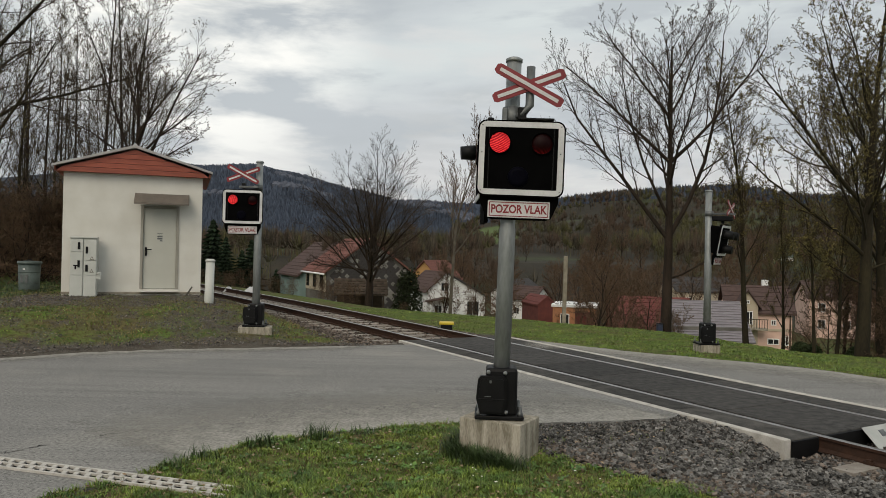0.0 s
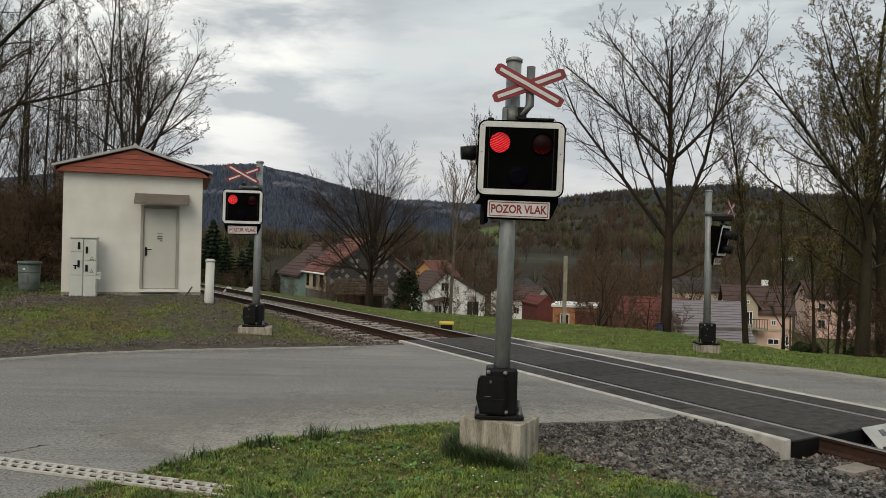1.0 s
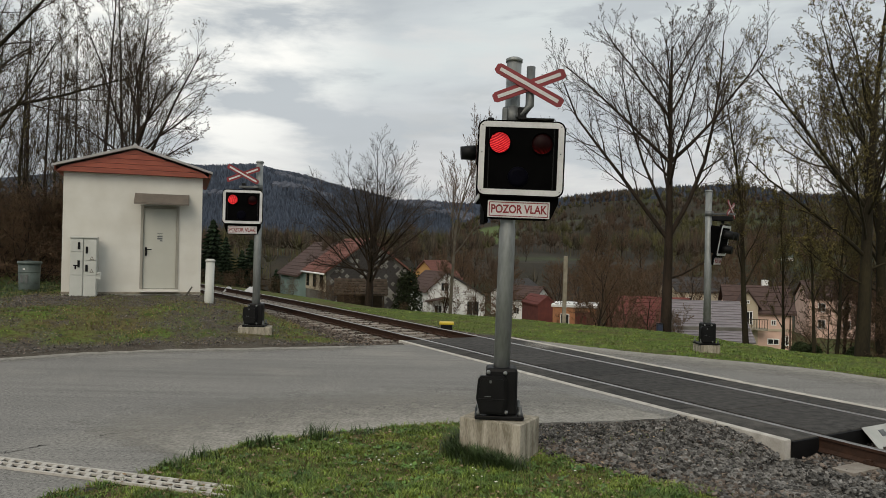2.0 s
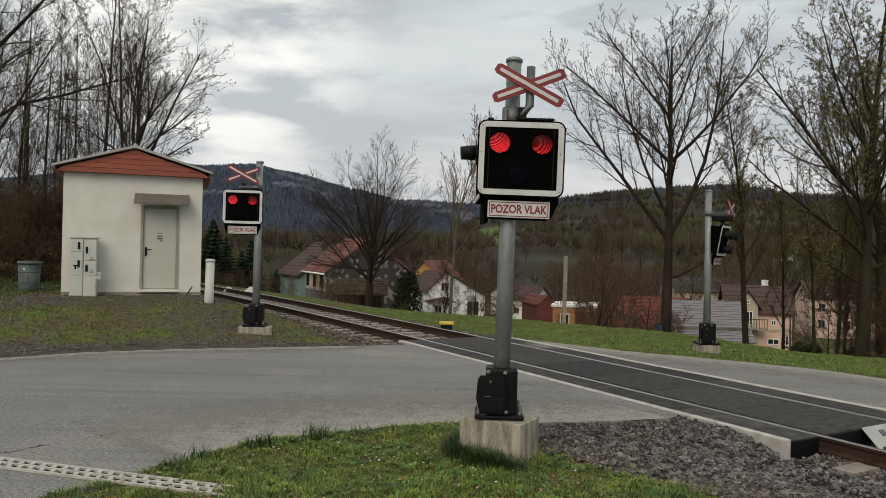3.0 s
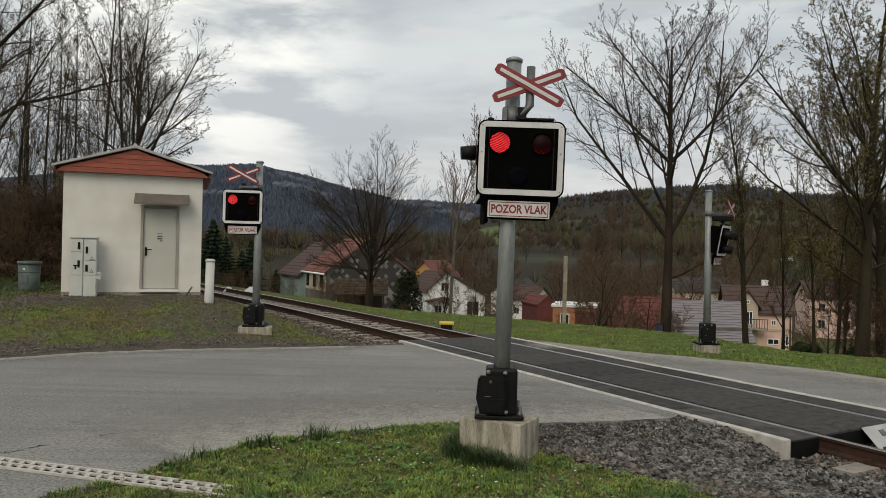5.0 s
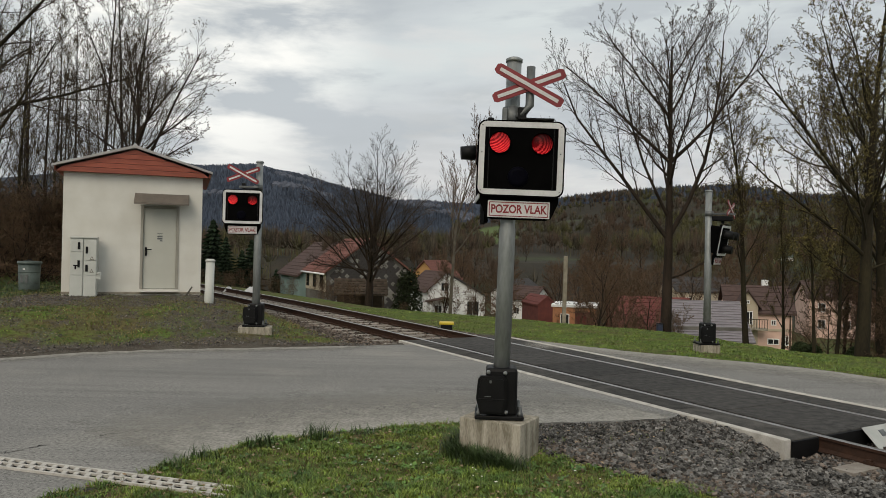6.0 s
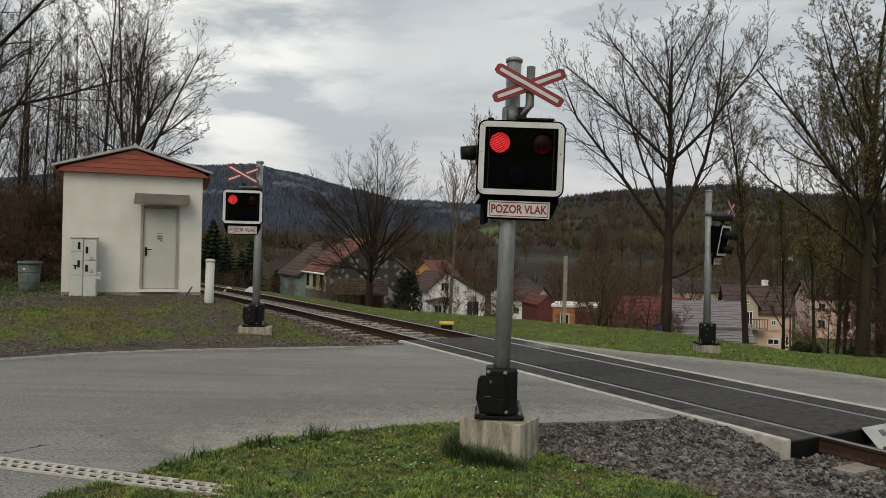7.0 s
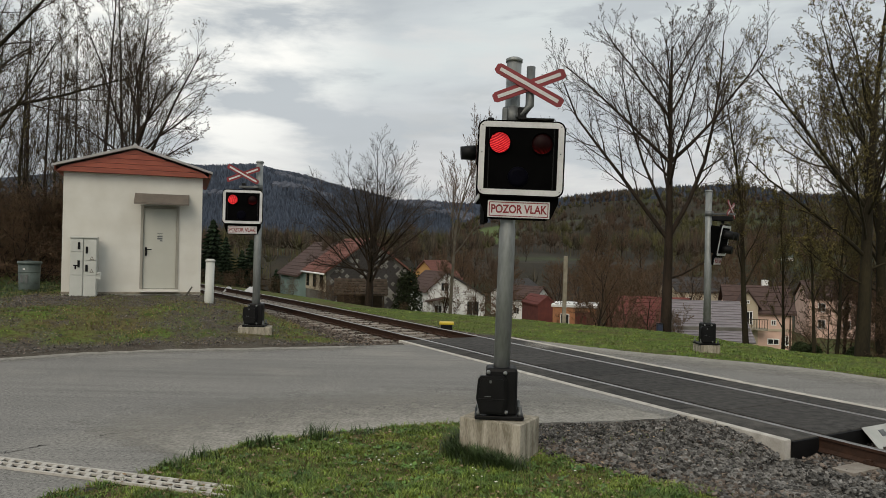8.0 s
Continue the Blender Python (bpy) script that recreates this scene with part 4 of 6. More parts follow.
def signal_head(T, M, live=True, plate=True):
    """Board with white border, two red lamps above and one white lamp below; M: its pose in the signal."""
    W, H = 0.785, 0.685
    bm = bmesh.new()
    # dished black housing, wider behind the plate at the foot
    prism(bm, rounded(W + 0.016, H + 0.016, 0.078), 0.0, 0.05)
    prism(bm, [(-0.36, -0.30), (0.36, -0.30), (0.36, -0.40), (0.30, -0.54), (0.25, -0.56), (-0.25, -0.56), (-0.30, -0.54), (-0.36, -0.40)], 0.052, 0.09)
    box(bm, (0, 0.17, 0.0), (0.72, 0.25, 0.60), 0.03)
    hd = part("head", bm, M_BLACKMATT, T, "black signal board", M)
    bm = bmesh.new()
    frame_ring(bm, W - 0.012, H - 0.012, 0.068, 0.052, -0.008, 0.004)
    part("white_border", bm, M_WHITE, hd, "white reflective border")
    for x in (-0.36, 0.36):
        for z in (-0.3, 0.05, 0.3):
            bm = bmesh.new(); tube(bm, [(x, -0.012, z), (x, -0.006, z)], [0.006, 0.006], 8)
            part("screw", bm, M_DARKZINC, hd)
    bm = bmesh.new(); frame_ring(bm, 0.60, 0.60, 0.02, 0.008, -0.006, 0.002)
    part("inner_rim", bm, M_BLACK, hd)
    for x in (-0.197, 0.19):
        bm = bmesh.new()
        n = 24
        ring = [[bm.verts.new((x + rr * math.cos(k * math.tau / n), y, 0.143 + rr * math.sin(k * math.tau / n))) for k in range(n)] for rr, y in ((0.105, 0.0), (0.104, -0.02), (0.099, -0.02), (0.096, 0.0))]
        for a, b in zip(ring, ring[1:]):
            for k in range(n):
                bm.faces.new((a[k], a[(k + 1) % n], b[(k + 1) % n], b[k])).smooth = True
        part("lens_rim", bm, M_BLACKMATT, hd)
        at = M @ pose(x, LAMP_BACK, 0.143)
        lamp = part("lamp", lamp_ball(LAMP_R), M_LIT if live else M_DIM, T, "red signal lamp", at)
        if live:
            LAMPS.append((lamp, at, x < 0))
    bm = bmesh.new(); tube(bm, [(-0.02, 0.0, -0.17), (-0.02, -0.006, -0.17), (-0.02, -0.012, -0.17)], [0.095, 0.093, 0.06], 28)
    part("white_lamp", bm, M_DARKGLASS, hd, "unlit dark lens")
    bm = bmesh.new()
    box(bm, (0.14, 0.04, 0.367), (0.3, 0.12, 0.014)); box(bm, (0.0, 0.1, 0.43), (0.08, 0.06, 0.12), 0.01)
    part("bracket", bm, M_BLACK, hd)
    if plate:
        bm = bmesh.new(); box(bm, (0.0, 0.045, -0.465), (0.57, 0.012, 0.155), 0.003)
        pl = part("name_plate", bm, M_WHITE, hd, "white plate with red lettering")
        bm = bmesh.new(); frame_ring(bm, 0.545, 0.132, 0.008, 0.007, 0.0365, 0.0385)
        fr = part("plate_border", bm, M_RED, pl); fr.location = (0, 0, -0.465)
        lettering("lettering", "POZOR VLAK", 0.105, M_RED, pl, pose(0, 0.0375, -0.467, 90, 0, 0), 0.80)
    return hd


def crossbuck(T, M, tilt=25):
    first = None
    for a, y in ((tilt + 3, 0.0), (-tilt + 3.5, 0.014)):
        L, w = 0.70, 0.098
        bm = bmesh.new()
        o = [(-L / 2, -w / 2 + 0.02), (-L / 2 + 0.03, -w / 2), (L / 2 - 0.03, -w / 2), (L / 2, -w / 2 + 0.02), (L / 2, w / 2 - 0.02), (L / 2 - 0.03, w / 2), (-L / 2 + 0.03, w / 2), (-L / 2, w / 2 - 0.02)]
        prism(bm, o, -0.006, 0.006)
        arm = part("cross_arm", bm, M_RED, T, "red arm with a white stripe", M @ pose(0, y, 0, 0, a, 0))
        bm = bmesh.new(); prism(bm, o, 0.0065, 0.009)
        part("arm_back", bm, M_DARKZINC, arm, "grey back of the cross arm")
        bm = bmesh.new(); box(bm, (0, -0.008, 0), (L - 0.09, 0.003, 0.032))
        part("white_stripe", bm, M_WHITE, arm)


def build_signal(name, m, head_poses, cross_at, label, lean=0.0, block_yaw=0.0, stub=None, live=True, block=(0.66, 0.44, 0.46)):
    """Origin on the top of the concrete block, x to the signal's own right as seen from its front."""
    T = thing(name, m, label, "crossing signal", "crossing signals")
    Lm = pose(0, 0, 0, 0, lean, 0)
    bm = bmesh.new()
    tube(bm, [(0, 0, 0.02), (0, 0, 1.75), (0, 0, 1.78), (0, 0, 3.34)], [0.078, 0.076, 0.071, 0.069], 20)
    part("pole", bm, M_ZINC, T, "galvanised steel pole", Lm)
    bm = bmesh.new(); tube(bm, [(0, 0, 3.33), (0, 0, 3.36), (0, 0, 3.375)], [0.078, 0.078, 0.05], 20)
    part("pole_cap", bm, M_ZINC, T, at=Lm)
    if stub:
        sx, z0, z1 = stub
        bm = bmesh.new()
        tube(bm, [(0.0, -0.05, z0 - 0.06), (sx * 0.6, -0.07, z0 - 0.03), (sx, -0.09, z0 + 0.05), (sx, -0.09, z1)], [0.034, 0.036, 0.04, 0.04], 12)
        part("stub_tube", bm, M_DARKZINC, T, "grey mounting tube", Lm)
        bm = bmesh.new(); tube(bm, [(0, 0, z0 - 0.14), (0, 0, z0 + 0.04)], [0.092, 0.092], 20)
        box(bm, (-0.07, -0.07, z0 - 0.05), (0.05, 0.06, 0.14), 0.01)
        part("clamp", bm, M_DARKZINC, T, at=Lm)
    crossbuck(T, Lm @ cross_at)
    for hm, lv in head_poses:
        signal_head(T, Lm @ hm, lv, plate=lv or len(head_poses) == 1)
    # cable housing at the foot
    bm = bmesh.new()
    box(bm, (0.01, 0.0, 0.25), (0.29, 0.27, 0.44), 0.03)
    prism(bm, [(-0.225, 0.20), (-0.185, 0.06), (0.03, 0.06), (0.055, 0.20), (0.05, 0.37), (0.03, 0.405), (-0.185, 0.405), (-0.21, 0.37)], -0.22, -0.12)
    bmesh.ops.bevel(bm, geom=[e for e in bm.edges if all(v.co.y < -0.21 for v in e.verts)], offset=0.022, segments=2, affect="EDGES")
    box(bm, (-0.085, -0.222, 0.20), (0.24, 0.008, 0.012), 0.003)
    hs = part("cable_housing", bm, M_BLACK, T, "black plastic cable housing")
    bm = bmesh.new(); box(bm, (-0.01, 0.0, 0.025), (0.45, 0.38, 0.035), 0.008)
    part("base_plate", bm, M_BLACK, T)
    for x in (-0.20, 0.18):
        for y in (-0.155, 0.155):
            bm = bmesh.new(); tube(bm, [(x, y, 0.04), (x, y, 0.075), (x, y, 0.08), (x, y, 0.13)], [0.024, 0.024, 0.014, 0.014], 6)
            part("anchor_bolt", bm, M_DARKZINC, T)
    for x, y, z in ((-0.115, -0.145, 0.435), (0.04, -0.145, 0.43), (-0.17, -0.17, 0.075), (0.05, -0.17, 0.075)):
        bm = bmesh.new(); bmesh.ops.create_uvsphere(bm, u_segments=10, v_segments=6, radius=0.02)
        part("bolt_head", bm, M_ZINC, hs, at=pose(x, y, z))
    bm = bmesh.new(); box(bm, (-0.12, -0.224, 0.225), (0.055, 0.006, 0.007)); box(bm, (-0.095, -0.224, 0.36), (0.022, 0.012, 0.026), 0.004)
    part("housing_mark", bm, M_DARKZINC, hs)
    bm = bmesh.new(); box(bm, (0, 0, -block[2] / 2), block, 0.012, Euler((0, 0, radians(block_yaw))).to_matrix())
    part("foundation", bm, M_BLOCK, T, "weathered concrete foundation block")
    return T


def hood(T, M, length=0.16, r0=0.075):
    bm = bmesh.new()
    tube(bm, [(0, 0.02, 0), (0, -0.05, 0.0), (0, -length, -0.005)], [r0 * 1.2, r0 * 1.1, r0], 18)
    return part("lamp_hood", bm, M_BLACK, T, "black cylindrical lamp hood", M)


NEAR = build_signal("crossing_signal", pose(0.565, 6.8, 0.375, 0, 0, -3), [(pose(0.09, -0.17, 2.405, 0, 0, 0), True), (pose(-0.295, 0.36, 2.38, 0, 0, -86.5), False)],
                    pose(0.14, -0.15, 3.085), "flashing level crossing signal with red and white cross", 1.2, -27, (0.155, 2.86, 3.27), block=(0.62, 0.44, 0.46))
FAR = build_signal("crossing_signal", pose(-3.79, 14.75, 0.32, 0, 0, 3), [(pose(-0.29, -0.16, 2.42, 0, 0, 4), True)],
                   pose(-0.30, -0.14, 3.08), "flashing level crossing signal beside the hut", 0.3, 8, None)
RIGHT = build_signal("crossing_signal", pose(5.80, 15.8, 0.02, 0, 0, 4), [(pose(0.40, 0.10, 2.27, 10, 0, 51), False)],
                     pose(0.57, 0.12, 2.97, 0, 0, 51), "crossing signal seen edge-on at the grass brink", -0.2, 5, None, block=(0.44, 0.38, 0.46))
for T, z, x0, x1, y in ((FAR, 2.83, -0.36, 0.02, -0.10), (RIGHT, 2.86, 0.0, 0.62, 0.06)):
    bm = bmesh.new()
    box(bm, ((x0 + x1) / 2, y, z), (abs(x1 - x0), 0.06, 0.04), 0.006)
    tube(bm, [(0, 0, z - 0.06), (0, 0, z + 0.05)], [0.088, 0.088], 16)
    part("arm", bm, M_DARKZINC, T, "grey steel bracket arm")
hood(NEAR, pose(-0.30, 0.12, 2.49, 0, 0, -84), 0.12, 0.062)
for x, z, n in ((-0.197, 0.143, 0.20), (0.19, 0.143, 0.20), (-0.02, -0.17, 0.18)):
    hood(RIGHT, pose(0.40, 0.10, 2.27, 10, 0, 51) @ pose(x, -0.03, z), n, 0.085)
bm = bmesh.new(); box(bm, (0.28, 0.08, 2.76), (0.50, 0.22, 0.11), 0.02)
part("arm_cover", bm, M_BLACK, RIGHT)


def hut_clutter():
    """A leaning stake at the hut wall and white sheeting by the line."""
    T = thing("wooden_stake", hut_at(2.72, -0.30, -0.10), "dark wooden stake leaning by the hut", "stake")
    bm = bmesh.new(); tube(bm, [(0, 0, 0), (0.10, 0.05, 0.13), (0.19, 0.14, 0.27)], [0.022, 0.02, 0.018], 8)
    part("shaft", bm, M_OLDSTAKE, T)
    r = random.Random(8)
    for x, y, w, h in ((-9.0, 33.6, 0.6, 0.85), (-10.3, 34.6, 0.35, 0.75)):
        T = thing("white_sheeting", pose(x, y, height(x, y), 0, 0, 20), "crumpled white plastic sheeting by the line", "sheeting")
        bm = bmesh.new()
        bmesh.ops.create_grid(bm, x_segments=9, y_segments=7, size=1.0)
        for v in bm.verts:
            q = max(0.0, 1 - max(abs(v.co.x), abs(v.co.y)) ** 2)
            v.co = Vector((v.co.x * w, v.co.y * w * 0.7, h * q * (0.6 + 0.4 * v.co.x) + r.uniform(0, 0.07)))
        bmesh.ops.solidify(bm, geom=bm.faces[:], thickness=0.01)
        part("sheet", bm, M_WHITE, T)


M_OLDSTAKE = mat("weathered_stake", (0.11, 0.10, 0.085), (0.06, 0.055, 0.045), 0.9, 8, 50, 0.3)
hut_clutter()

# ---------------------------------------------------------------- trees
def make_tree(seed, h, r0, fork=0.3, limbs=10, spread=0.6, rise=0.25, sub=(8, 7, 4), wob=0.12, leader=True, lens=(0.55, 0.5, 0.45), bud=0.03, buds=1, twig_r=0.006, plan=None, limb_r=0.5, sway=None):
    """A bare tree: tapered trunk, limbs, branches and twigs. Returns mesh data of wood, twigs and buds.
    plan: main limbs as (height, azimuth, angle from the trunk, length, radius)."""
    r = random.Random(seed)
    W, T, B = ([], []), ([], []), ([], [])

    def tube_to(store, pts, rad, n):
        V, F = store
        base = len(V)
        for i, p in enumerate(pts):
            d = pts[min(i + 1, len(pts) - 1)] - pts[max(i - 1, 0)]
            d.normalize()
            u = d.cross(Vector((0.31, 0.95, 0.1)))
            if u.length < 0.05:
                u = d.cross(Vector((1, 0, 0)))
            u.normalize()
            v = d.cross(u)
            for k in range(n):
                a = k * math.tau / n
                V.append((p + (u * math.cos(a) + v * math.sin(a)) * rad[i])[:])
        for i in range(len(pts) - 1):
            for k in range(n):
                a, b = base + i * n + k, base + i * n + (k + 1) % n
                F.append((a, b, b + n, a + n))

    def leafbud(p, s):
        V, F = B
        b = len(V)
        d = Vector((r.uniform(-1, 1), r.uniform(-1, 1), r.uniform(-0.9, 1.1))).normalized()
        u = d.orthogonal().normalized() * (s * 0.42)
        v = d.cross(u)
        m = p + d * (s * 0.9)
        V.extend([p[:], (m + u)[:], (m - u * 0.5 + v * 0.87)[:], (m - u * 0.5 - v * 0.87)[:], (p + d * (s * 2.2))[:]])
        F.extend([(b, b + 1, b + 2), (b, b + 2, b + 3), (b, b + 3, b + 1), (b + 4, b + 2, b + 1), (b + 4, b + 3, b + 2), (b + 4, b + 1, b + 3)])

    def grow(p, d, L, rad, level, end_r):
        n = (7, 5, 4, 3, 3)[level]
        pts, rads = [p.copy()], [rad]
        cur, dirn = p.copy(), d.normalized()
        for i in range(n):
            wb = sway if sway is not None and level == 0 else wob
            dirn = (dirn + Vector((r.gauss(0, wb), r.gauss(0, wb), r.gauss(0, wb) + rise * (0.4 if level else 0.0) * (1.0 if level < 3 else 0.5)))).normalized()
            cur = cur + dirn * (L / n)
            pts.append(cur.copy())
            rads.append(rad + (end_r - rad) * ((i + 1) / n) ** 0.9)
        tube_to(W if level <= 1 else T, pts, rads, (9, 6, 4, 3, 3)[level])
        if level == 4 or (level == 3 and sub[2] == 0):
            for _ in range(buds):
                leafbud(pts[-1 - r.randrange(2)], bud * r.uniform(0.6, 1.5))
            return
        if level == 0 and plan:
            for z, az, ang, ll, rr in plan:
                f = min(z / L, 0.99) * n
                i = int(f)
                pp = pts[i].lerp(pts[i + 1], f - i)
                az, ang = radians(az + r.uniform(-6, 6)), radians(ang)
                grow(pp, Vector((math.cos(az) * math.sin(ang), math.sin(az) * math.sin(ang), math.cos(ang))), ll, rr, 1, max(rr * 0.25, twig_r))
        count = (limbs, *sub)[level]
        if plan and level in (1, 2):
            count = max(2, round(count * min(1.0, L / (3.2, 1.15)[level - 1])))
        t0 = fork if level == 0 else 0.22
        for c in range(count):
            t = t0 + (1 - t0) * ((c + r.random()) / count)
            f = t * n
            i = min(int(f), n - 1)
            pp = pts[i].lerp(pts[i + 1], f - i)
            pd = (pts[i + 1] - pts[i]).normalized()
            az = c * 2.4 + r.uniform(-0.6, 0.6)
            o = pd.orthogonal().normalized()
            side = Matrix.Rotation(az, 3, pd) @ o
            ang = spread * r.uniform(0.75, 1.2) * (1.15 - 0.35 * t if level == 0 else 1.0)
            nd = pd * math.cos(ang) + side * math.sin(ang)
            ll = L * lens[min(level, 2)] * r.uniform(0.7, 1.15) * (1.12 - 0.55 * t if level == 0 else 1.1 - 0.5 * t)
            rr = rads[i] * (limb_r if level == 0 else 0.46) * r.uniform(0.8, 1.1)
            rr = max(rr, twig_r)
            grow(pp, nd, ll, rr, level + 1, max(rr * 0.3, twig_r * 0.6))
    grow(Vector((0, 0, -0.3)), Vector((r.uniform(-0.03, 0.03), r.uniform(-0.03, 0.03), 1)), h, r0, 0, r0 * (0.12 if leader else 0.25))
    return W, T, B


def plant(data, m, label, bark, twig, budm, group="", name="tree"):
    T = thing(name, m, label, "tree", group)
    (wv, wf), (tv, tf), (bv, bf) = data
    raw("trunk", wv, wf, bark, T, smooth=True)
    me_t = raw("crown", tv, tf, twig, T, "fine bare twigs")
    if bv:
        raw("foliage", bv, bf, budm, T, "opening leaf buds")
    return T


def on_ground(x, y, yaw=0.0, scale=1.0):
    return pose(x, y, height(x, y), 0, 0, yaw)


def scaled(T, s):
    T.scale = (s, s, s)
    return T


def build_trees():
    # ash by the brink: straight stem, limbs sweeping out and up
    ash_limbs = [(3.4, 180, 42, 6.4, 0.095), (3.5, 5, 30, 7.2, 0.10), (4.1, 200, 34, 5.2, 0.07), (6.0, 175, 50, 4.8, 0.075), (6.0, 0, 54, 4.8, 0.08), (2.1, 350, 64, 2.3, 0.05),
                 (7.5, 185, 42, 3.8, 0.055), (7.6, 20, 35, 3.8, 0.05), (8.4, 160, 36, 2.8, 0.04), (8.8, 350, 32, 2.8, 0.04), (4.7, 90, 46, 4.4, 0.06), (5.2, 270, 46, 4.4, 0.06), (6.8, 110, 42, 3.4, 0.05), (6.9, 250, 42, 3.4, 0.05), (5.5, 150, 52, 3.4, 0.045)]
    ash = make_tree(11, 9.9, 0.20, 0.58, 11, 0.60, 0.27, (13, 9, 4), 0.085, lens=(0.26, 0.38, 0.44), bud=0.025, buds=1, twig_r=0.0056, plan=[(*p[:4], p[4] * 0.85) for p in ash_limbs], limb_r=0.34, sway=0.02)
    plant(ash, on_ground(7.5, 24.2), "tall bare ash tree with dark forked limbs", M_BARK, M_TWIG, M_BROWNBUD)
    # leafing trees on the brink
    big_limbs = [(3.2, 180, 58, 4.6, 0.075), (4.6, 185, 42, 5.2, 0.085), (5.4, 0, 36, 5.0, 0.085), (6.2, 172, 46, 4.2, 0.065), (6.5, 10, 42, 4.0, 0.06), (7.2, 192, 36, 3.6, 0.055), (7.8, 350, 36, 3.2, 0.05),
                 (4.0, 100, 50, 4.0, 0.06), (4.4, 260, 50, 4.2, 0.06), (5.6, 80, 45, 4.0, 0.055), (5.9, 285, 45, 4.0, 0.055), (2.4, 200, 70, 2.6, 0.04), (2.8, 330, 66, 3.0, 0.045), (3.6, 235, 60, 3.6, 0.05), (7.0, 120, 40, 3.0, 0.045)]
    leafy = make_tree(23, 11.2, 0.21, 0.55, 10, 0.6, 0.20, (11, 8, 4), 0.13, lens=(0.25, 0.44, 0.44), bud=0.028, buds=4, twig_r=0.0046, plan=[(*p[:4], p[4] * 0.85) for p in big_limbs], limb_r=0.3, sway=0.05)
    a = plant(leafy, on_ground(12.15, 20.9, 0), "big mossy tree with opening leaves", M_MOSSBARK, M_TWIG, M_BUD, "trees on the brink")
    for x, y, yaw, s in ((14.3, 23.4, 150, 0.92), (16.3, 26.8, 200, 0.8)):
        scaled(copy_thing(a, on_ground(x, y, yaw)), s)
    slim = make_tree(31, 9.6, 0.12, 0.26, 20, 0.50, 0.3, (8, 6, 4), 0.12, lens=(0.24, 0.5, 0.45), bud=0.021, buds=3, twig_r=0.0042, limb_r=0.33, sway=0.03)
    b = plant(slim, on_ground(10.86, 25.7, 0), "slim mossy tree with opening leaves", M_MOSSBARK, M_TWIG, M_BUD, "slim trees")
    for x, y, yaw, s in ((13.7, 29.0, 80, 0.7), (15.0, 27.0, 200, 0.62), (11.15, 21.6, 40, 0.5), (13.0, 23.8, 130, 0.62)):
        scaled(copy_thing(b, on_ground(x, y, yaw)), s)
    # wood behind the hut
    thin = make_tree(41, 11.0, 0.085, 0.16, 18, 0.5, 0.3, (6, 5, 3), 0.12, lens=(0.24, 0.5, 0.45), bud=0.019, buds=3, twig_r=0.004, limb_r=0.33, sway=0.03)
    thin2 = make_tree(43, 12.0, 0.10, 0.2, 16, 0.55, 0.25, (6, 5, 3), 0.13, lens=(0.28, 0.5, 0.45), bud=0.019, buds=3, twig_r=0.004, limb_r=0.33, sway=0.04)
    c = plant(thin, on_ground(-10.8, 24.0, 0), "thin woodland tree with small leaf buds", M_BARK, M_TWIG, M_BROWNBUD, "woodland trees")
    d = plant(thin2, on_ground(-14.2, 23.0, 0), "thin woodland tree with small leaf buds", M_MOSSBARK, M_TWIG, M_BUD, "woodland trees")
    r = random.Random(3)
    spots = []
    while len(spots) < 23:
        x, y = r.uniform(-26, -8.6), r.uniform(21.5, 36)
        if x / y > -0.42 or x / y < -0.68 or any(math.hypot(x - a0, y - b0) < 1.0 for a0, b0 in spots):
            continue
        spots.append((x, y))
    for k, (x, y) in enumerate(spots):
        scaled(copy_thing((c, d)[k % 2], on_ground(x, y, r.uniform(0, 360))), r.uniform(0.75, 1.05))
    fan_stems = [(4.0, 0, 72, 2.2, 0.045), (4.3, 6, 54, 2.5, 0.05), (3.6, 355, 30, 4.6, 0.06), (3.2, 180, 12, 5.6, 0.06), (3.9, 190, 32, 4.2, 0.055), (4.0, 175, 56, 2.9, 0.045),
                 (4.6, 90, 32, 3.8, 0.05), (3.6, 270, 34, 4.2, 0.05), (5.1, 40, 42, 2.6, 0.045), (4.8, 320, 50, 2.4, 0.045), (5.6, 140, 38, 2.8, 0.04)]
    fan = make_tree(57, 7.6, 0.11, 0.6, 5, 0.6, 0.10, (13, 8, 4), 0.09, lens=(0.26, 0.46, 0.44), bud=0.022, buds=2, twig_r=0.0045, plan=fan_stems, limb_r=0.4, sway=0.03)
    plant(fan, on_ground(-9.7, 22.6), "many-stemmed willow behind the hut", M_BARK, M_TWIG, M_BROWNBUD)
    edge_limbs = [(5.0, 0, 46, 4.4, 0.07), (3.8, 5, 60, 4.6, 0.06), (3.0, 350, 44, 4.2, 0.055), (4.4, 90, 50, 4.0, 0.06), (4.6, 180, 50, 4.0, 0.06), (5.6, 270, 45, 4.0, 0.06), (6.2, 20, 40, 3.6, 0.05)]
    edge = make_tree(91, 9.0, 0.20, 0.7, 6, 0.6, 0.10, (9, 7, 4), 0.11, lens=(0.3, 0.40, 0.42), bud=0.02, buds=1, twig_r=0.005, plan=edge_limbs, sway=0.03)
    plant(edge, on_ground(-11.5, 17.2), "old tree with long bare limbs at the wood edge", M_MOSSBARK, M_TWIG, M_BROWNBUD)
    # undergrowth under the wood
    brush = make_tree(83, 2.6, 0.03, 0.02, 18, 0.75, 0.12, (7, 5, 3), 0.16, lens=(0.7, 0.5, 0.45), bud=0.02, buds=1, twig_r=0.006)
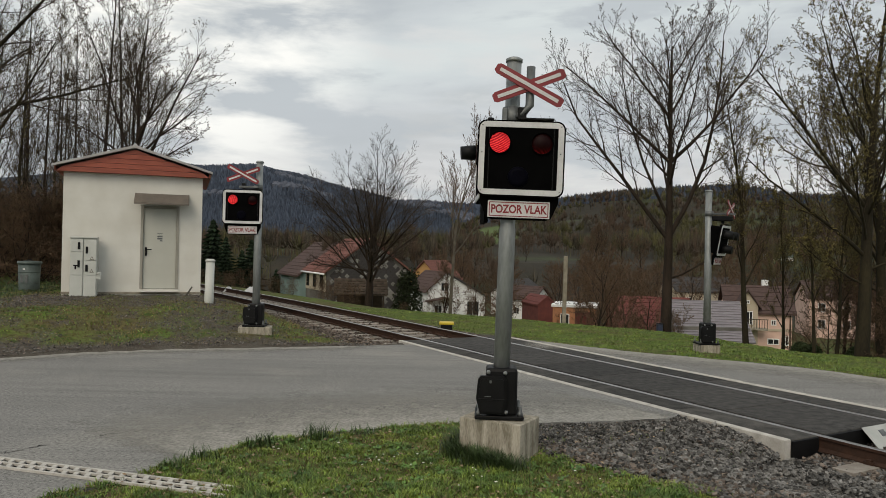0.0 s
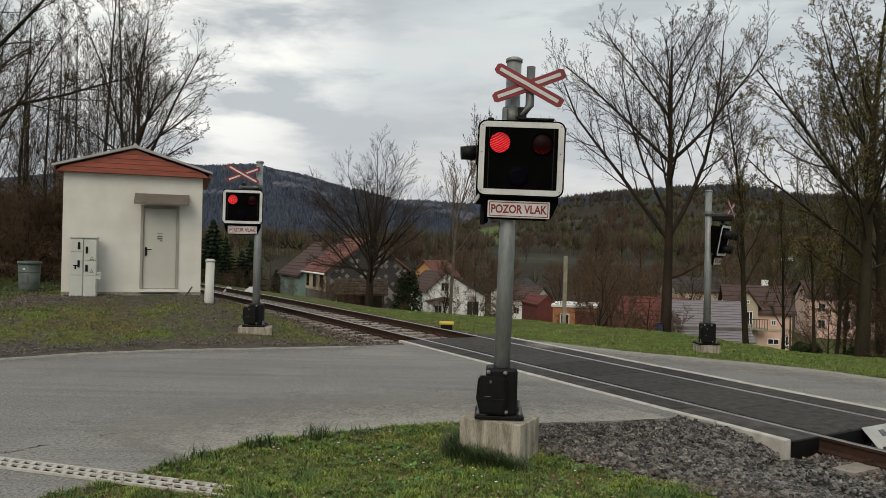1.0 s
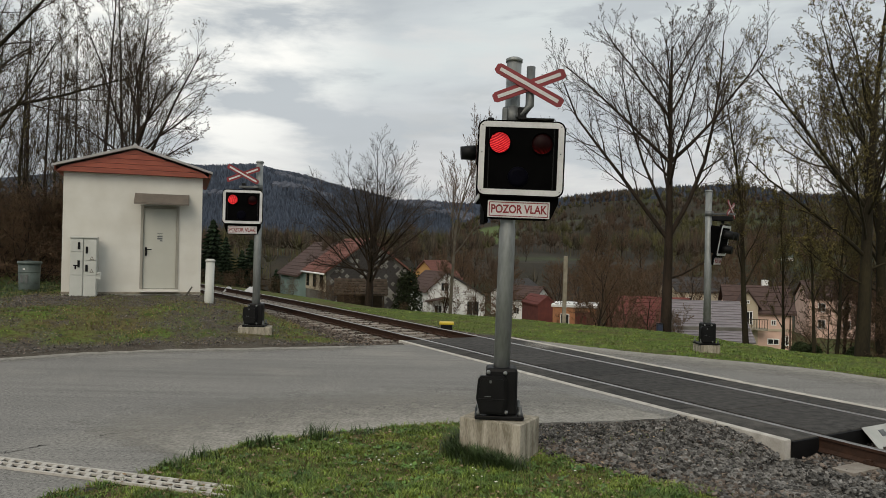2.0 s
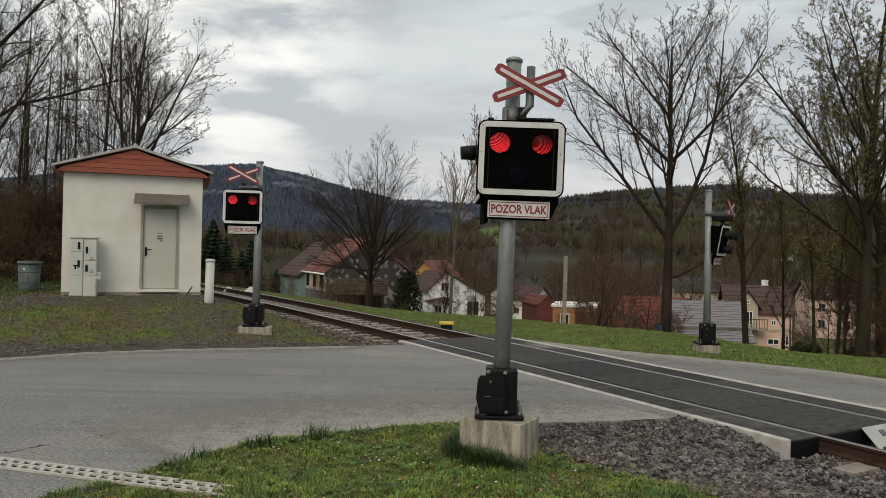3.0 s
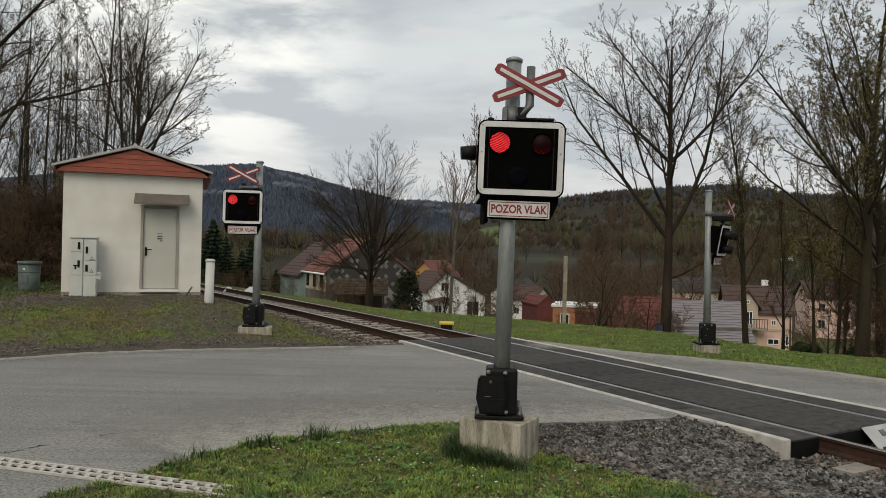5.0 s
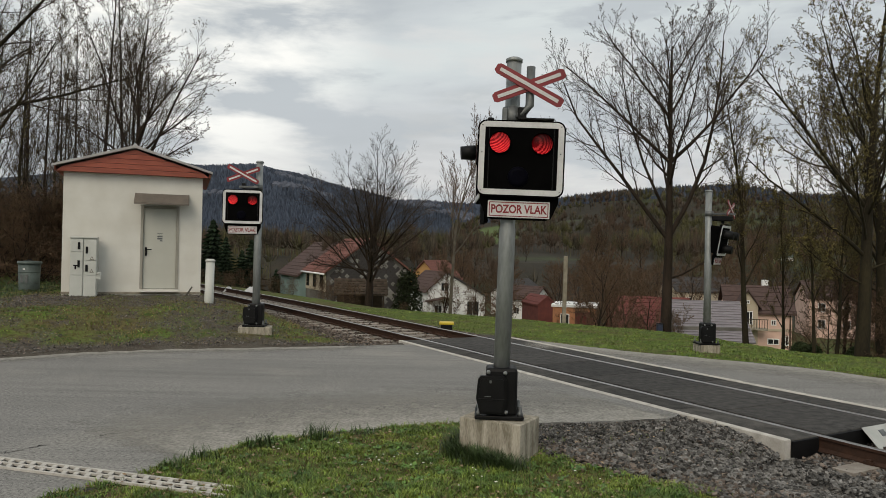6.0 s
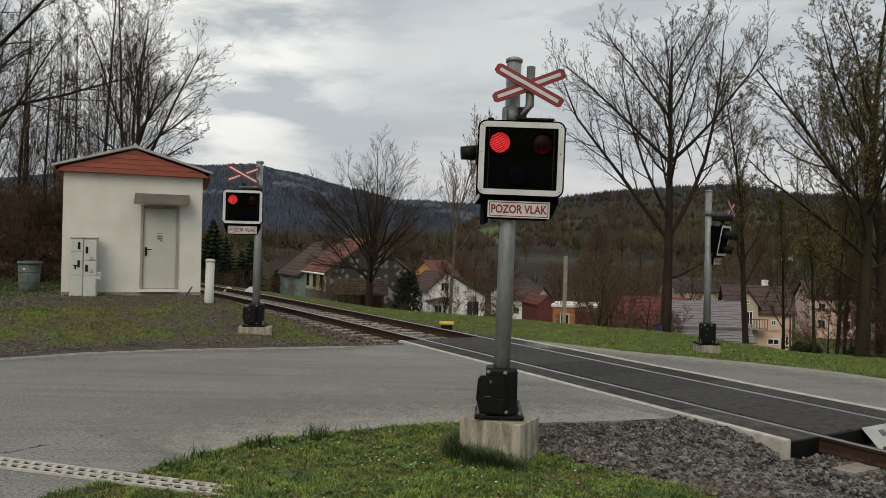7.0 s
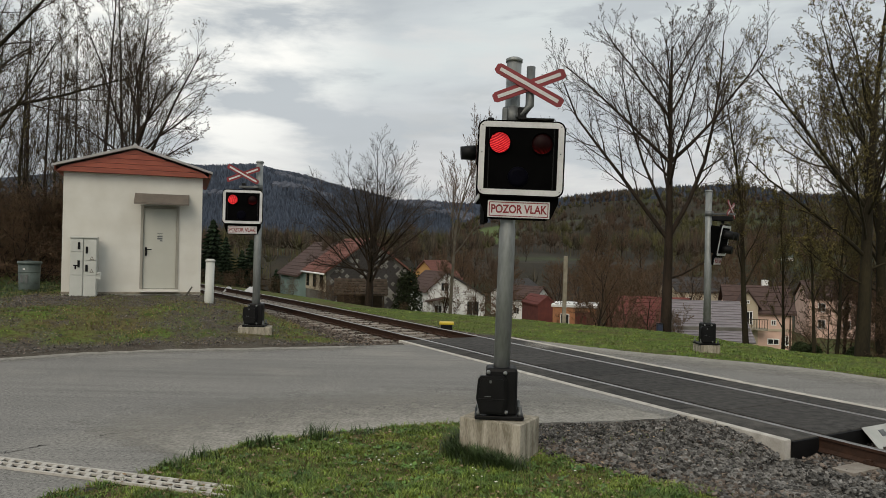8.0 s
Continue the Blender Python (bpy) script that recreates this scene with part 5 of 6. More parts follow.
    Bs = plant(brush, on_ground(-13.0, 22.0, 0), "brown bare undergrowth bush", M_BARK, M_BROWNTWIG, M_BROWNBUD, "undergrowth", "bush")
    for k in range(44):
        y = r.uniform(21.5, 33)
        x = y * r.uniform(-0.70, -0.44)
        scaled(copy_thing(Bs, on_ground(x, y, r.uniform(0, 360))), r.uniform(0.7, 1.3))
    for x, y, s in ((13.2, 21.4, 0.6), (14.6, 22.0, 0.7), (15.5, 20.5, 0.9), (16.5, 24.5, 1.0), (17.5, 26, 1.1), (18.5, 24, 1.2), (13.4, 25.0, 1.1), (14.2, 25.4, 1.2), (13.9, 23.2, 0.8), (15.2, 25.8, 1.2), (14.9, 24.3, 1.0)):
        scaled(copy_thing(Bs, on_ground(x, y, r.uniform(0, 360))), s)
    for k in range(62):
        s, w = r.uniform(24, 62), r.choice((r.uniform(-9, -3.5), r.uniform(-9, -3.5), r.uniform(4.5, 7.5)))
        p, u = track(s, w)
        scaled(copy_thing(Bs, on_ground(p.x, p.y, r.uniform(0, 360))), r.uniform(0.45, 0.9) * (1 if w < 0 else 0.4))
    for k in range(10):
        s, w = r.uniform(34, 50), r.uniform(3.0, 4.4)
        p, u = track(s, w)
        scaled(copy_thing(Bs, on_ground(p.x, p.y, r.uniform(0, 360))), r.uniform(0.25, 0.45))
    for x, y, s in ((-9.4, 46, 0.4), (-7.9, 45, 0.5), (-7.2, 46, 0.5), (-2.6, 46, 0.4)):
        scaled(copy_thing(Bs, on_ground(x, y, r.uniform(0, 360))), s)
    # old tree by the track house, slender birch, valley trees
    dome_limbs = [(1.8 + 0.10 * k, (k * 137.5) % 360, 8 + (k * 29) % 66, 6.5 - 0.034 * ((k * 29) % 66), 0.085 - 0.0014 * k) for k in range(24)]
    dome = make_tree(61, 5.0, 0.30, 0.8, 4, 0.5, 0.03, (11, 8, 4), 0.10, lens=(0.7, 0.38, 0.5), bud=0.014, twig_r=0.0065, leader=False, plan=dome_limbs, sway=0.02)
    D = plant(dome, on_ground(-4.45, 44, 0), "broad bare lime tree before the tiled house", M_BARK, M_TWIG, M_BROWNBUD)
    birch = make_tree(67, 12.6, 0.15, 0.45, 18, 0.42, 0.3, (7, 5, 4), 0.09, lens=(0.42, 0.5, 0.45), bud=0.012, twig_r=0.009)
    Bz = plant(birch, on_ground(0.45, 48, 0), "slender bare tree with pale trunk", mat("pale_bark", (0.16, 0.14, 0.11), (0.09, 0.08, 0.065), 0.9, 3, 20, 0.5), M_BROWNTWIG, M_BROWNBUD)
    val = make_tree(71, 8.0, 0.17, 0.15, 15, 0.65, 0.2, (8, 6, 4), 0.14, lens=(0.5, 0.5, 0.45), bud=0.035, buds=1, twig_r=0.012)
    V = plant(val, on_ground(12, 75, 0), "bare brown tree in the valley", M_BARK, M_BROWNTWIG, M_BROWNBUD, "valley trees")
    n = 0
    while n < 60:
        y = r.uniform(62, 210)
        x = y * r.uniform(-0.12, 0.62)
        if y < 125 and -0.05 < x / y < 0.17 or y < 75 and x / y > 0.3:
            continue
        n += 1
        scaled(copy_thing(V, on_ground(x, y, r.uniform(0, 360))), r.uniform(0.8, 1.25))
    for x, y, s in ((2.1, 43, 0.42), (0.2, 62, 0.85), (9.0, 41, 0.75), (11.2, 47, 0.85), (13.8, 54, 0.9), (16.5, 58, 0.9), (12.2, 66, 0.95), (14.5, 45, 0.6), (19.5, 39, 0.5), (22, 38, 0.45), (21, 33, 0.42), (6.2, 75, 0.9), (-10, 72, 0.9), (4.9, 58, 0.8), (3.0, 112, 1.0)):
        scaled(copy_thing(V, on_ground(x, y, r.uniform(0, 360))), s)
    # small dark spruces by the line
    def spruce():
        V2, F2 = [], []
        for k in range(16):
            z0 = 0.3 + k * 0.38
            rr = 1.9 * (1 - k / 16.5) ** 0.8
            for j in range(22):
                a = j * math.tau / 22 + k * 0.4 + r.uniform(-0.3, 0.3)
                q = rr * r.uniform(0.45, 1.3)
                b0 = len(V2)
                ca, sa = math.cos(a), math.sin(a)
                V2.extend([(0, 0, z0 + 0.3), (q * 0.6 * ca - 0.16 * sa, q * 0.6 * sa + 0.16 * ca, z0 + 0.08), (q * ca, q * sa, z0 - 0.12), (q * 0.6 * ca + 0.16 * sa, q * 0.6 * sa - 0.16 * ca, z0 + 0.08), (q * 0.55 * ca, q * 0.55 * sa, z0 - 0.2)])
                F2.extend([(b0, b0 + 1, b0 + 2, b0 + 3), (b0 + 1, b0 + 4, b0 + 2), (b0 + 3, b0 + 2, b0 + 4)])
        return V2, F2
    S = thing("spruce", on_ground(-21, 66), "small dark green spruce by the line", "tree", "small spruces")
    bm = bmesh.new(); tube(bm, [(0, 0, -0.3), (0, 0, 6.3)], [0.11, 0.02], 8); part("trunk", bm, M_BARK, S)
    raw("crown", *spruce(), island(mat("spruce_needles", (0.018, 0.03, 0.014), (0.01, 0.018, 0.009), 0.9, 3, 30, 0), 0.5, 1.5), S, "dark needle boughs")
    for x, y, s in ((-19.2, 64, 0.75), (-18.0, 68, 0.9), (-22.3, 70, 1.05), (-20.0, 72, 0.8), (-17.0, 74, 0.7), (-24.5, 76, 0.95)):
        scaled(copy_thing(S, on_ground(x, y, r.uniform(0, 360))), s)


build_trees()


def far_woods():
    """Woods on the hills, joined: pointed spruce crowns and round bare crowns."""
    r = random.Random(9)
    spruce, hill, woods = ([], []), ([], []), [([], []) for _ in range(3)]

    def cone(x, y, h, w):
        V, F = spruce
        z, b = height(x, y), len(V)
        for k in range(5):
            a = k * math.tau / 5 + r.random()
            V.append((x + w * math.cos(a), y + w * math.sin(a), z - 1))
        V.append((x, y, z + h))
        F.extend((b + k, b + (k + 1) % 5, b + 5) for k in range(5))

    def mound(x, y, h, w):
        V, F = hill
        z, b = height(x, y), len(V)
        for t, q in ((0.0, 0.8), (0.55, 1.0), (0.85, 0.6)):
            for k in range(6):
                a = k * math.tau / 6 + r.uniform(-0.3, 0.3)
                V.append((x + w * q * math.cos(a), y + w * q * math.sin(a), z + h * t * r.uniform(0.85, 1.1)))
        V.append((x, y, z + h))
        for j in (0, 6):
            F.extend((b + j + k, b + j + (k + 1) % 6, b + j + 6 + (k + 1) % 6, b + j + 6 + k) for k in range(6))
        F.extend((b + 12 + k, b + 12 + (k + 1) % 6, b + 18) for k in range(6))

    def bare(store, x, y, h, w):
        V, F = store
        z = height(x, y)
        c = Vector((x, y, z + h * 0.58))
        g = 0.25 + y / 450
        b = len(V)
        V.extend([(x - 0.12 * g, y, z), (x + 0.12 * g, y, z), (x, y, z + h * 0.7)])
        F.append((b, b + 1, b + 2))
        for k in range(62):
            a, el = r.uniform(0, math.tau), r.uniform(-0.45, 1.45)
            d = Vector((w * math.cos(el) * math.cos(a), w * math.cos(el) * math.sin(a), 0.44 * h * math.sin(el)))
            e = c + d * r.uniform(0.65, 1.08)
            p = c + d * r.uniform(0.05, 0.5) - Vector((0, 0, h * 0.13))
            q = Vector((-math.sin(a), math.cos(a), 0.3)) * (r.uniform(0.05, 0.14) * g)
            b = len(V)
            V.extend([(p - q)[:], (p + q)[:], e[:]])
            F.append((b, b + 1, b + 2))

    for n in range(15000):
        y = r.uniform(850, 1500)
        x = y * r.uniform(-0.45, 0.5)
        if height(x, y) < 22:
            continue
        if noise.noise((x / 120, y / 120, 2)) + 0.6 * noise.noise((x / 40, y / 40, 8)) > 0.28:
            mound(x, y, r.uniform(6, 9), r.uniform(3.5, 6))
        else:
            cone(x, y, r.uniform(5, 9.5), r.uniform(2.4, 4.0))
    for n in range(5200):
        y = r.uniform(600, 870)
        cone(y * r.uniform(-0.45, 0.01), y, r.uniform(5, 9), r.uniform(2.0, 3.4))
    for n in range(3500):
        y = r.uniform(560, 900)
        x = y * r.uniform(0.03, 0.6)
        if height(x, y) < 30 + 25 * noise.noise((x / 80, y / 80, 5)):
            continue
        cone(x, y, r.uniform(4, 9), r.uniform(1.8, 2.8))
    for n in range(8000):
        y = r.choice((r.uniform(150, 420), r.uniform(190, 850), r.uniform(450, 880)))
        x = y * r.uniform(-0.36, 0.66)
        if noise.noise((x / 60, y / 60, 11)) < (-0.12 if y < 350 else -0.45) or meadow(x, y) or (x < 0.01 * y and y > 560):
            continue
        kind = noise.noise((x / 35, y / 35, 21)) + r.uniform(-0.25, 0.25)
        bare(woods[0 if kind < -0.08 else 1 if kind < 0.16 else 2], x, y, r.uniform(5, 10), r.uniform(2.0, 3.8))
    # distance haze is mixed into both base colours: paler and bluer than the trees
    tagged(raw("spruce_forest", *spruce, island(mat("spruce", (0.066, 0.080, 0.108), (0.038, 0.048, 0.066), 0.95, 0.012, 0.2, 0), 0.7, 1.3)), "dark spruce forest on the far hill, blue haze painted into its colour", "forest", kind="stuff")
    tagged(raw("hill_woods", *hill, island(mat("haze_tinted_wood", (0.090, 0.098, 0.120), (0.066, 0.074, 0.094), 0.95, 0.02, 0.3, 0), 0.75, 1.25), smooth=False), "bare woods among the spruces of the far hill, grey haze painted into their colour", "woods", kind="stuff")
    for store, (a, b), text in zip(woods, (((0.115, 0.081, 0.058), (0.058, 0.043, 0.031)), ((0.105, 0.090, 0.066), (0.055, 0.048, 0.034)), ((0.120, 0.112, 0.050), (0.060, 0.058, 0.028))),
                                   ("reddish-brown bare woods on the valley slopes", "grey-brown bare woods on the valley slopes", "olive woods in first leaf on the valley slopes")):
        tagged(raw("bare_woods", *store, island(mat("bare_wood", a, b, 0.95, 0.11, 0.7, 0), 0.6, 1.4)), text, "woods", kind="stuff")


far_woods()

# ---------------------------------------------------------------- houses in the valley
M_TILE = mat("red_roof_tiles", (0.205, 0.088, 0.068), (0.11, 0.053, 0.044), 0.85, 3, 20, 0.3, vary=0.1)
M_DARKTILE = mat("dark_brown_roof_tiles", (0.098, 0.064, 0.056), (0.06, 0.042, 0.038), 0.85, 3, 20, 0.3)
M_GREYROOF = mat("grey_slate_roof", (0.065, 0.06, 0.058), (0.04, 0.037, 0.036), 0.8, 3, 20, 0.3)
M_WALLWHITE = mat("white_house_wall", (0.76, 0.76, 0.75), (0.64, 0.64, 0.62), 0.9, 1, 20, 0.1)
M_WALLPINK = mat("pink_house_wall", (0.66, 0.47, 0.39), (0.56, 0.385, 0.315), 0.9, 1, 20, 0.1)
M_WALLCREAM = mat("cream_house_wall", (0.47, 0.40, 0.30), (0.40, 0.34, 0.26), 0.9, 1, 20, 0.1)
M_WALLYELLOW = mat("yellow_house_wall", (0.42, 0.25, 0.10), (0.36, 0.21, 0.085), 0.9, 1, 20, 0.1)
M_WALLORANGE = mat("orange_house_wall", (0.40, 0.19, 0.10), (0.33, 0.155, 0.085), 0.9, 1, 20, 0.1)
M_WALLGREY = mat("grey_house_wall", (0.17, 0.16, 0.145), (0.11, 0.105, 0.095), 0.9, 1, 20, 0.1)
M_WALLTEAL = mat("teal_house_wall", (0.22, 0.30, 0.28), (0.18, 0.25, 0.24), 0.9, 1, 20, 0.1)
M_PANE = mat("window_glass", (0.015, 0.018, 0.022), (0.025, 0.028, 0.03), 0.08, 2, 20, 0)
M_OLDWOOD = mat("old_wood", (0.085, 0.06, 0.042), (0.05, 0.038, 0.028), 0.9, 3, 30, 0.3)
M_BRICKRED = mat("red_brown_metal_wall", (0.15, 0.05, 0.042), (0.11, 0.04, 0.036), 0.8, 2, 20, 0.1)


def add_window(T, x, z, w, h, y=0.0, axis="x"):
    bm = bmesh.new()
    for a in (-1, 1):
        box(bm, (x + a * (w / 2 - 0.03), y - 0.02, z), (0.07, 0.1, h)); 
        box(bm, (x, y - 0.02, z + a * (h / 2 - 0.035)), (w - 0.14, 0.1, 0.07))
    box(bm, (x, y - 0.015, z), (0.05, 0.08, h - 0.14))
    wn = part("window", bm, M_WALLWHITE, T)
    bm = bmesh.new(); box(bm, (x, y - 0.01, z), (w - 0.08, 0.03, h - 0.08))
    part("pane", bm, M_PANE, wn)
    return wn


def gabled(name, m, w, d, hw, hr, wall, roof, label, gable_front=True, over=0.4, windows=(), side_windows=(), chimney=None, group="houses", depth_below=5.0, gable_wall=None):
    """A gabled house; origin at the front left foot, front along x facing -y."""
    T = thing(name, m, label, "house", group)
    bm = bmesh.new()
    if gable_front:
        prism(bm, [(0, -depth_below), (w, -depth_below), (w, hw), (w / 2, hw + hr), (0, hw)], 0, d)
    else:
        A = prism(bm, [(0, -depth_below), (d, -depth_below), (d, hw), (d / 2, hw + hr), (0, hw)], 0, w)
        bmesh.ops.transform(bm, matrix=Matrix(((0, 1, 0, 0), (1, 0, 0, 0), (0, 0, 1, 0), (0, 0, 0, 1))), verts=A)
    part("wall", bm, wall, T)
    bm = bmesh.new()
    span = w if gable_front else d
    t = 0.16
    sl = hr / (span / 2)
    vs = []
    for sd in (-1, 1):
        x0, x1 = span / 2, span / 2 + sd * (span / 2 + over)
        z0, z1 = hw + hr + 0.02, hw - over * sl + 0.02
        vs += prism(bm, [(x0, z0), (x1, z1), (x1, z1 + t), (x0, z0 + t)], -over, (d if gable_front else w) + over)
    if not gable_front:
        bmesh.ops.transform(bm, matrix=Matrix(((0, 1, 0, 0), (1, 0, 0, 0), (0, 0, 1, 0), (0, 0, 0, 1))), verts=vs)
    rf = part("roof", bm, roof, T)
    # courses of tiles as raised rows on both slopes
    n = int(math.hypot(hr, span / 2) / 0.45)
    L = (d if gable_front else w) + 2 * over
    bm = bmesh.new(); box(bm, (0, 0, 0), (0.06, L, 0.05))
    me = bpy.data.meshes.new("tile_course"); bm.to_mesh(me); bm.free(); me.materials.append(roof)
    swap = Matrix(((0, 1, 0, 0), (1, 0, 0, 0), (0, 0, 1, 0), (0, 0, 0, 1)))
    for sd in (-1, 1):
        for k in range(n):
            f = (k + 0.5) / n
            x = span / 2 + sd * (span / 2 + over) * f
            z = hw + hr + 0.02 + t - (hr + over * sl) * f + 0.01
            mm = pose(x, L / 2 - over, z, 0, sd * math.degrees(math.atan(sl)), 0)
            if not gable_front:
                mm = pose(L / 2 - over, x, z, 0, 0, 90) @ pose(0, 0, 0, 0, sd * math.degrees(math.atan(sl)), 0)
            piece("tile_course", me, rf, mm)
    if chimney:
        cx, cy, ch = chimney
        bm = bmesh.new(); box(bm, (cx, cy, hw + hr + ch / 2 - 0.8), (0.9, 0.7, ch + 1.6), 0.02); box(bm, (cx, cy, hw + hr + ch + 0.03), (1.02, 0.82, 0.12))
        part("chimney", bm, M_OLDWOOD, rf)
    for x, z, a, b in windows:
        add_window(T, x, z, a, b)
    for y, z, a, b in side_windows:
        wn = add_window(T, 0, 0, a, b)
        wn.matrix_basis = pose(0, y, z, 0, 0, -90)
    return T


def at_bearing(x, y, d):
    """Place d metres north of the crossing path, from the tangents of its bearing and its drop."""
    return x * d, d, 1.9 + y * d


def build_houses():
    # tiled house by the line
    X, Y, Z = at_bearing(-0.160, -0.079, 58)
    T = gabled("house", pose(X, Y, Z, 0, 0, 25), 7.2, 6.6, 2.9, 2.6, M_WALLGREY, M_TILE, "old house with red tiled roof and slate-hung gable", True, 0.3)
    bm = bmesh.new(); box(bm, (-0.04, 3.25, 2.0), (0.06, 6.3, 1.5)); part("side_cladding", bm, M_WALLCREAM, T, "pale boarded side wall")
    for y in (1.2, 3.4, 5.6):
        bm = bmesh.new(); box(bm, (-0.08, y, 2.05), (0.04, 0.9, 1.1)); part("side_window", bm, M_PANE, T)
    bm = bmesh.new(); tube(bm, [(-0.34, -0.3, 2.68), (-0.34, 6.9, 2.68)], [0.08, 0.08], 8); part("gutter", bm, M_WALLWHITE, T)
    # diamond slates on the gable
    r = random.Random(4)
    bm = bmesh.new(); prism(bm, [(-0.3, 0), (0, -0.3), (0.3, 0), (0, 0.3)], -0.03, 0)
    ml, md = bpy.data.meshes.new("slate"), bpy.data.meshes.new("slate")
    bm.to_mesh(ml); bm.to_mesh(md); bm.free()
    ml.materials.append(mat("pale_slate", (0.25, 0.24, 0.22), (0.16, 0.155, 0.14), 0.9, 2, 20, 0.2, vary=0.3)); md.materials.append(M_GREYROOF)
    for k in range(-1, 34):
        for j in range(24):
            x, z = j * 0.6 * 0.7 + (k % 2) * 0.21, 0.0 + k * 0.21
            if x < 0.3 or x > 6.9 or z > 2.9 + 2.6 * (1 - abs(x - 3.6) / 3.6) - 0.3:
                continue
            piece("slate", ml if r.random() < 0.3 else md, T, pose(x, -0.02, z) @ Matrix.Diagonal((0.7, 1, 0.7, 1)))
    ivy_v, ivy_f = [], []
    for k in range(2200):
        u1, hh = r.uniform(-1, 1), r.uniform(0, 1)
        px, pz = 6.9 + u1 * (1.5 - hh * 0.9) + r.gauss(0, 0.15), -1.0 + hh * 3.8 + r.gauss(0, 0.3)
        py = -0.5 - r.uniform(0, 0.5) * (1 - abs(u1))
        b0 = len(ivy_v)
        for q in range(4):
            ivy_v.append((px + r.uniform(-0.14, 0.14), py + r.uniform(-0.14, 0.14), pz + r.uniform(-0.14, 0.14)))
        ivy_f.append((b0, b0 + 1, b0 + 2, b0 + 3))
    IV = thing("ivy_bush", pose(X, Y, Z, 0, 0, 25), "dark green ivy bush at the house corner", "bush")
    raw("foliage", ivy_v, ivy_f, island(mat("ivy", (0.03, 0.04, 0.018), (0.016, 0.02, 0.01), 0.8, 3, 30, 0), 0.5, 1.6), IV)
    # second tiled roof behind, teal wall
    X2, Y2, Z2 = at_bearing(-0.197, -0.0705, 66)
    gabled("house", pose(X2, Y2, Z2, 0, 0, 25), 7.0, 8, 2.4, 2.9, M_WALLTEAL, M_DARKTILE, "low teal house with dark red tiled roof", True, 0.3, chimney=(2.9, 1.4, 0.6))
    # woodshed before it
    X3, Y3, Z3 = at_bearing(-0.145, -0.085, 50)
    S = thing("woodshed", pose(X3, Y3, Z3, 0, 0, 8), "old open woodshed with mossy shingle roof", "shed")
    bm = bmesh.new(); box(bm, (1.6, 1.4, 0.0), (3.2, 0.1, 2.4)); part("back_wall", bm, M_OLDWOOD, S)
    for x in (0.05, 1.1, 2.2, 3.2):
        bm = bmesh.new(); box(bm, (x, 0, 0.0), (0.12, 0.12, 2.6)); part("post", bm, M_OLDWOOD, S)
    M_SH = mat("mossy_shingles", (0.07, 0.045, 0.033), (0.038, 0.032, 0.02), 0.95, 3, 25, 0.5, vary=0.35)
    bm = bmesh.new(); box(bm, (0, 0, 0), (0.24, 0.45, 0.04))
    me = bpy.data.meshes.new("shingle"); bm.to_mesh(me); bm.free(); me.materials.append(M_SH)
    RF = part("roof", (lambda b: (box(b, (1.6, 0.7, 1.7), (3.7, 2.3, 0.06), rot=Euler((radians(27), 0, 0)).to_matrix()), b)[1])(bmesh.new()), M_OLDWOOD, S)
    for j in range(6):
        for k in range(15):
            yy = -0.9 + j * 0.36
            piece("shingle", me, RF, pose(-0.1 + k * 0.25, 0.7 + yy * math.cos(radians(27)), 1.76 + yy * math.sin(radians(27)), 24 + r.uniform(-3, 3), r.uniform(-3, 3), r.uniform(-4, 4)))
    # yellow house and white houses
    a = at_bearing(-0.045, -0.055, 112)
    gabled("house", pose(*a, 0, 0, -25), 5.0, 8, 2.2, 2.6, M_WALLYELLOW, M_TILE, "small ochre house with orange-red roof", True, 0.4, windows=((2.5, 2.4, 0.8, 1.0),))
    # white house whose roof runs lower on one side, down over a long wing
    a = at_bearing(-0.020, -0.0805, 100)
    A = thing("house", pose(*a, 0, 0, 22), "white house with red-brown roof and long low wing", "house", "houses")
    bm = bmesh.new(); prism(bm, [(0, -5), (8.8, -5), (8.8, 2.0), (2.7, 5.2), (0, 2.9)], 0, 8); part("wall", bm, M_WALLWHITE, A)
    for x1, z1 in ((-0.5, 2.45), (9.2, 1.78)):
        bm = bmesh.new(); prism(bm, [(2.7, 5.25), (x1, z1), (x1, z1 + 0.18), (2.7, 5.45)], -0.4, 8.3); RA = part("roof", bm, M_DARKTILE if x1 < 0 else M_GREYROOF, A)
        for k in range(7):
            f = (k + 0.5) / 7
            bm = bmesh.new(); box(bm, (0, 0, 0), (0.06, 8.7, 0.05)); part("tile_course", bm, M_DARKTILE if x1 < 0 else M_GREYROOF, RA, at=pose(2.7 + (x1 - 2.7) * f, 3.95, 5.46 + (z1 - 5.25) * f))
    bm = bmesh.new(); prism(bm, [(-0.4, 1.25), (2.3, 1.75), (3.6, 1.15), (3.6, 1.3), (2.3, 1.92), (-0.4, 1.4)], -1.5, 0); part("porch_roof", bm, M_DARKTILE, A)
    for x in (0.0, 3.2):
        bm = bmesh.new(); box(bm, (x, -1.3, -1.9), (0.2, 0.2, 6.2)); part("porch_post", bm, M_WALLWHITE, A)
    for x, z, w, h in ((2.5, 3.3, 1.1, 1.2), (6.9, 0.3, 1.9, 2.0), (1.6, 0.2, 1.1, 1.1)):
        add_window(A, x, z, w, h)
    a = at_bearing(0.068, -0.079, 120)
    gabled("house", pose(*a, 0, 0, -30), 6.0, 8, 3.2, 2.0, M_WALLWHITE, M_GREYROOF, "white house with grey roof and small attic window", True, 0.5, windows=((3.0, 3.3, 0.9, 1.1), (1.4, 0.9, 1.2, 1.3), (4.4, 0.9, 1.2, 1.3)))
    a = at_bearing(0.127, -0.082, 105)
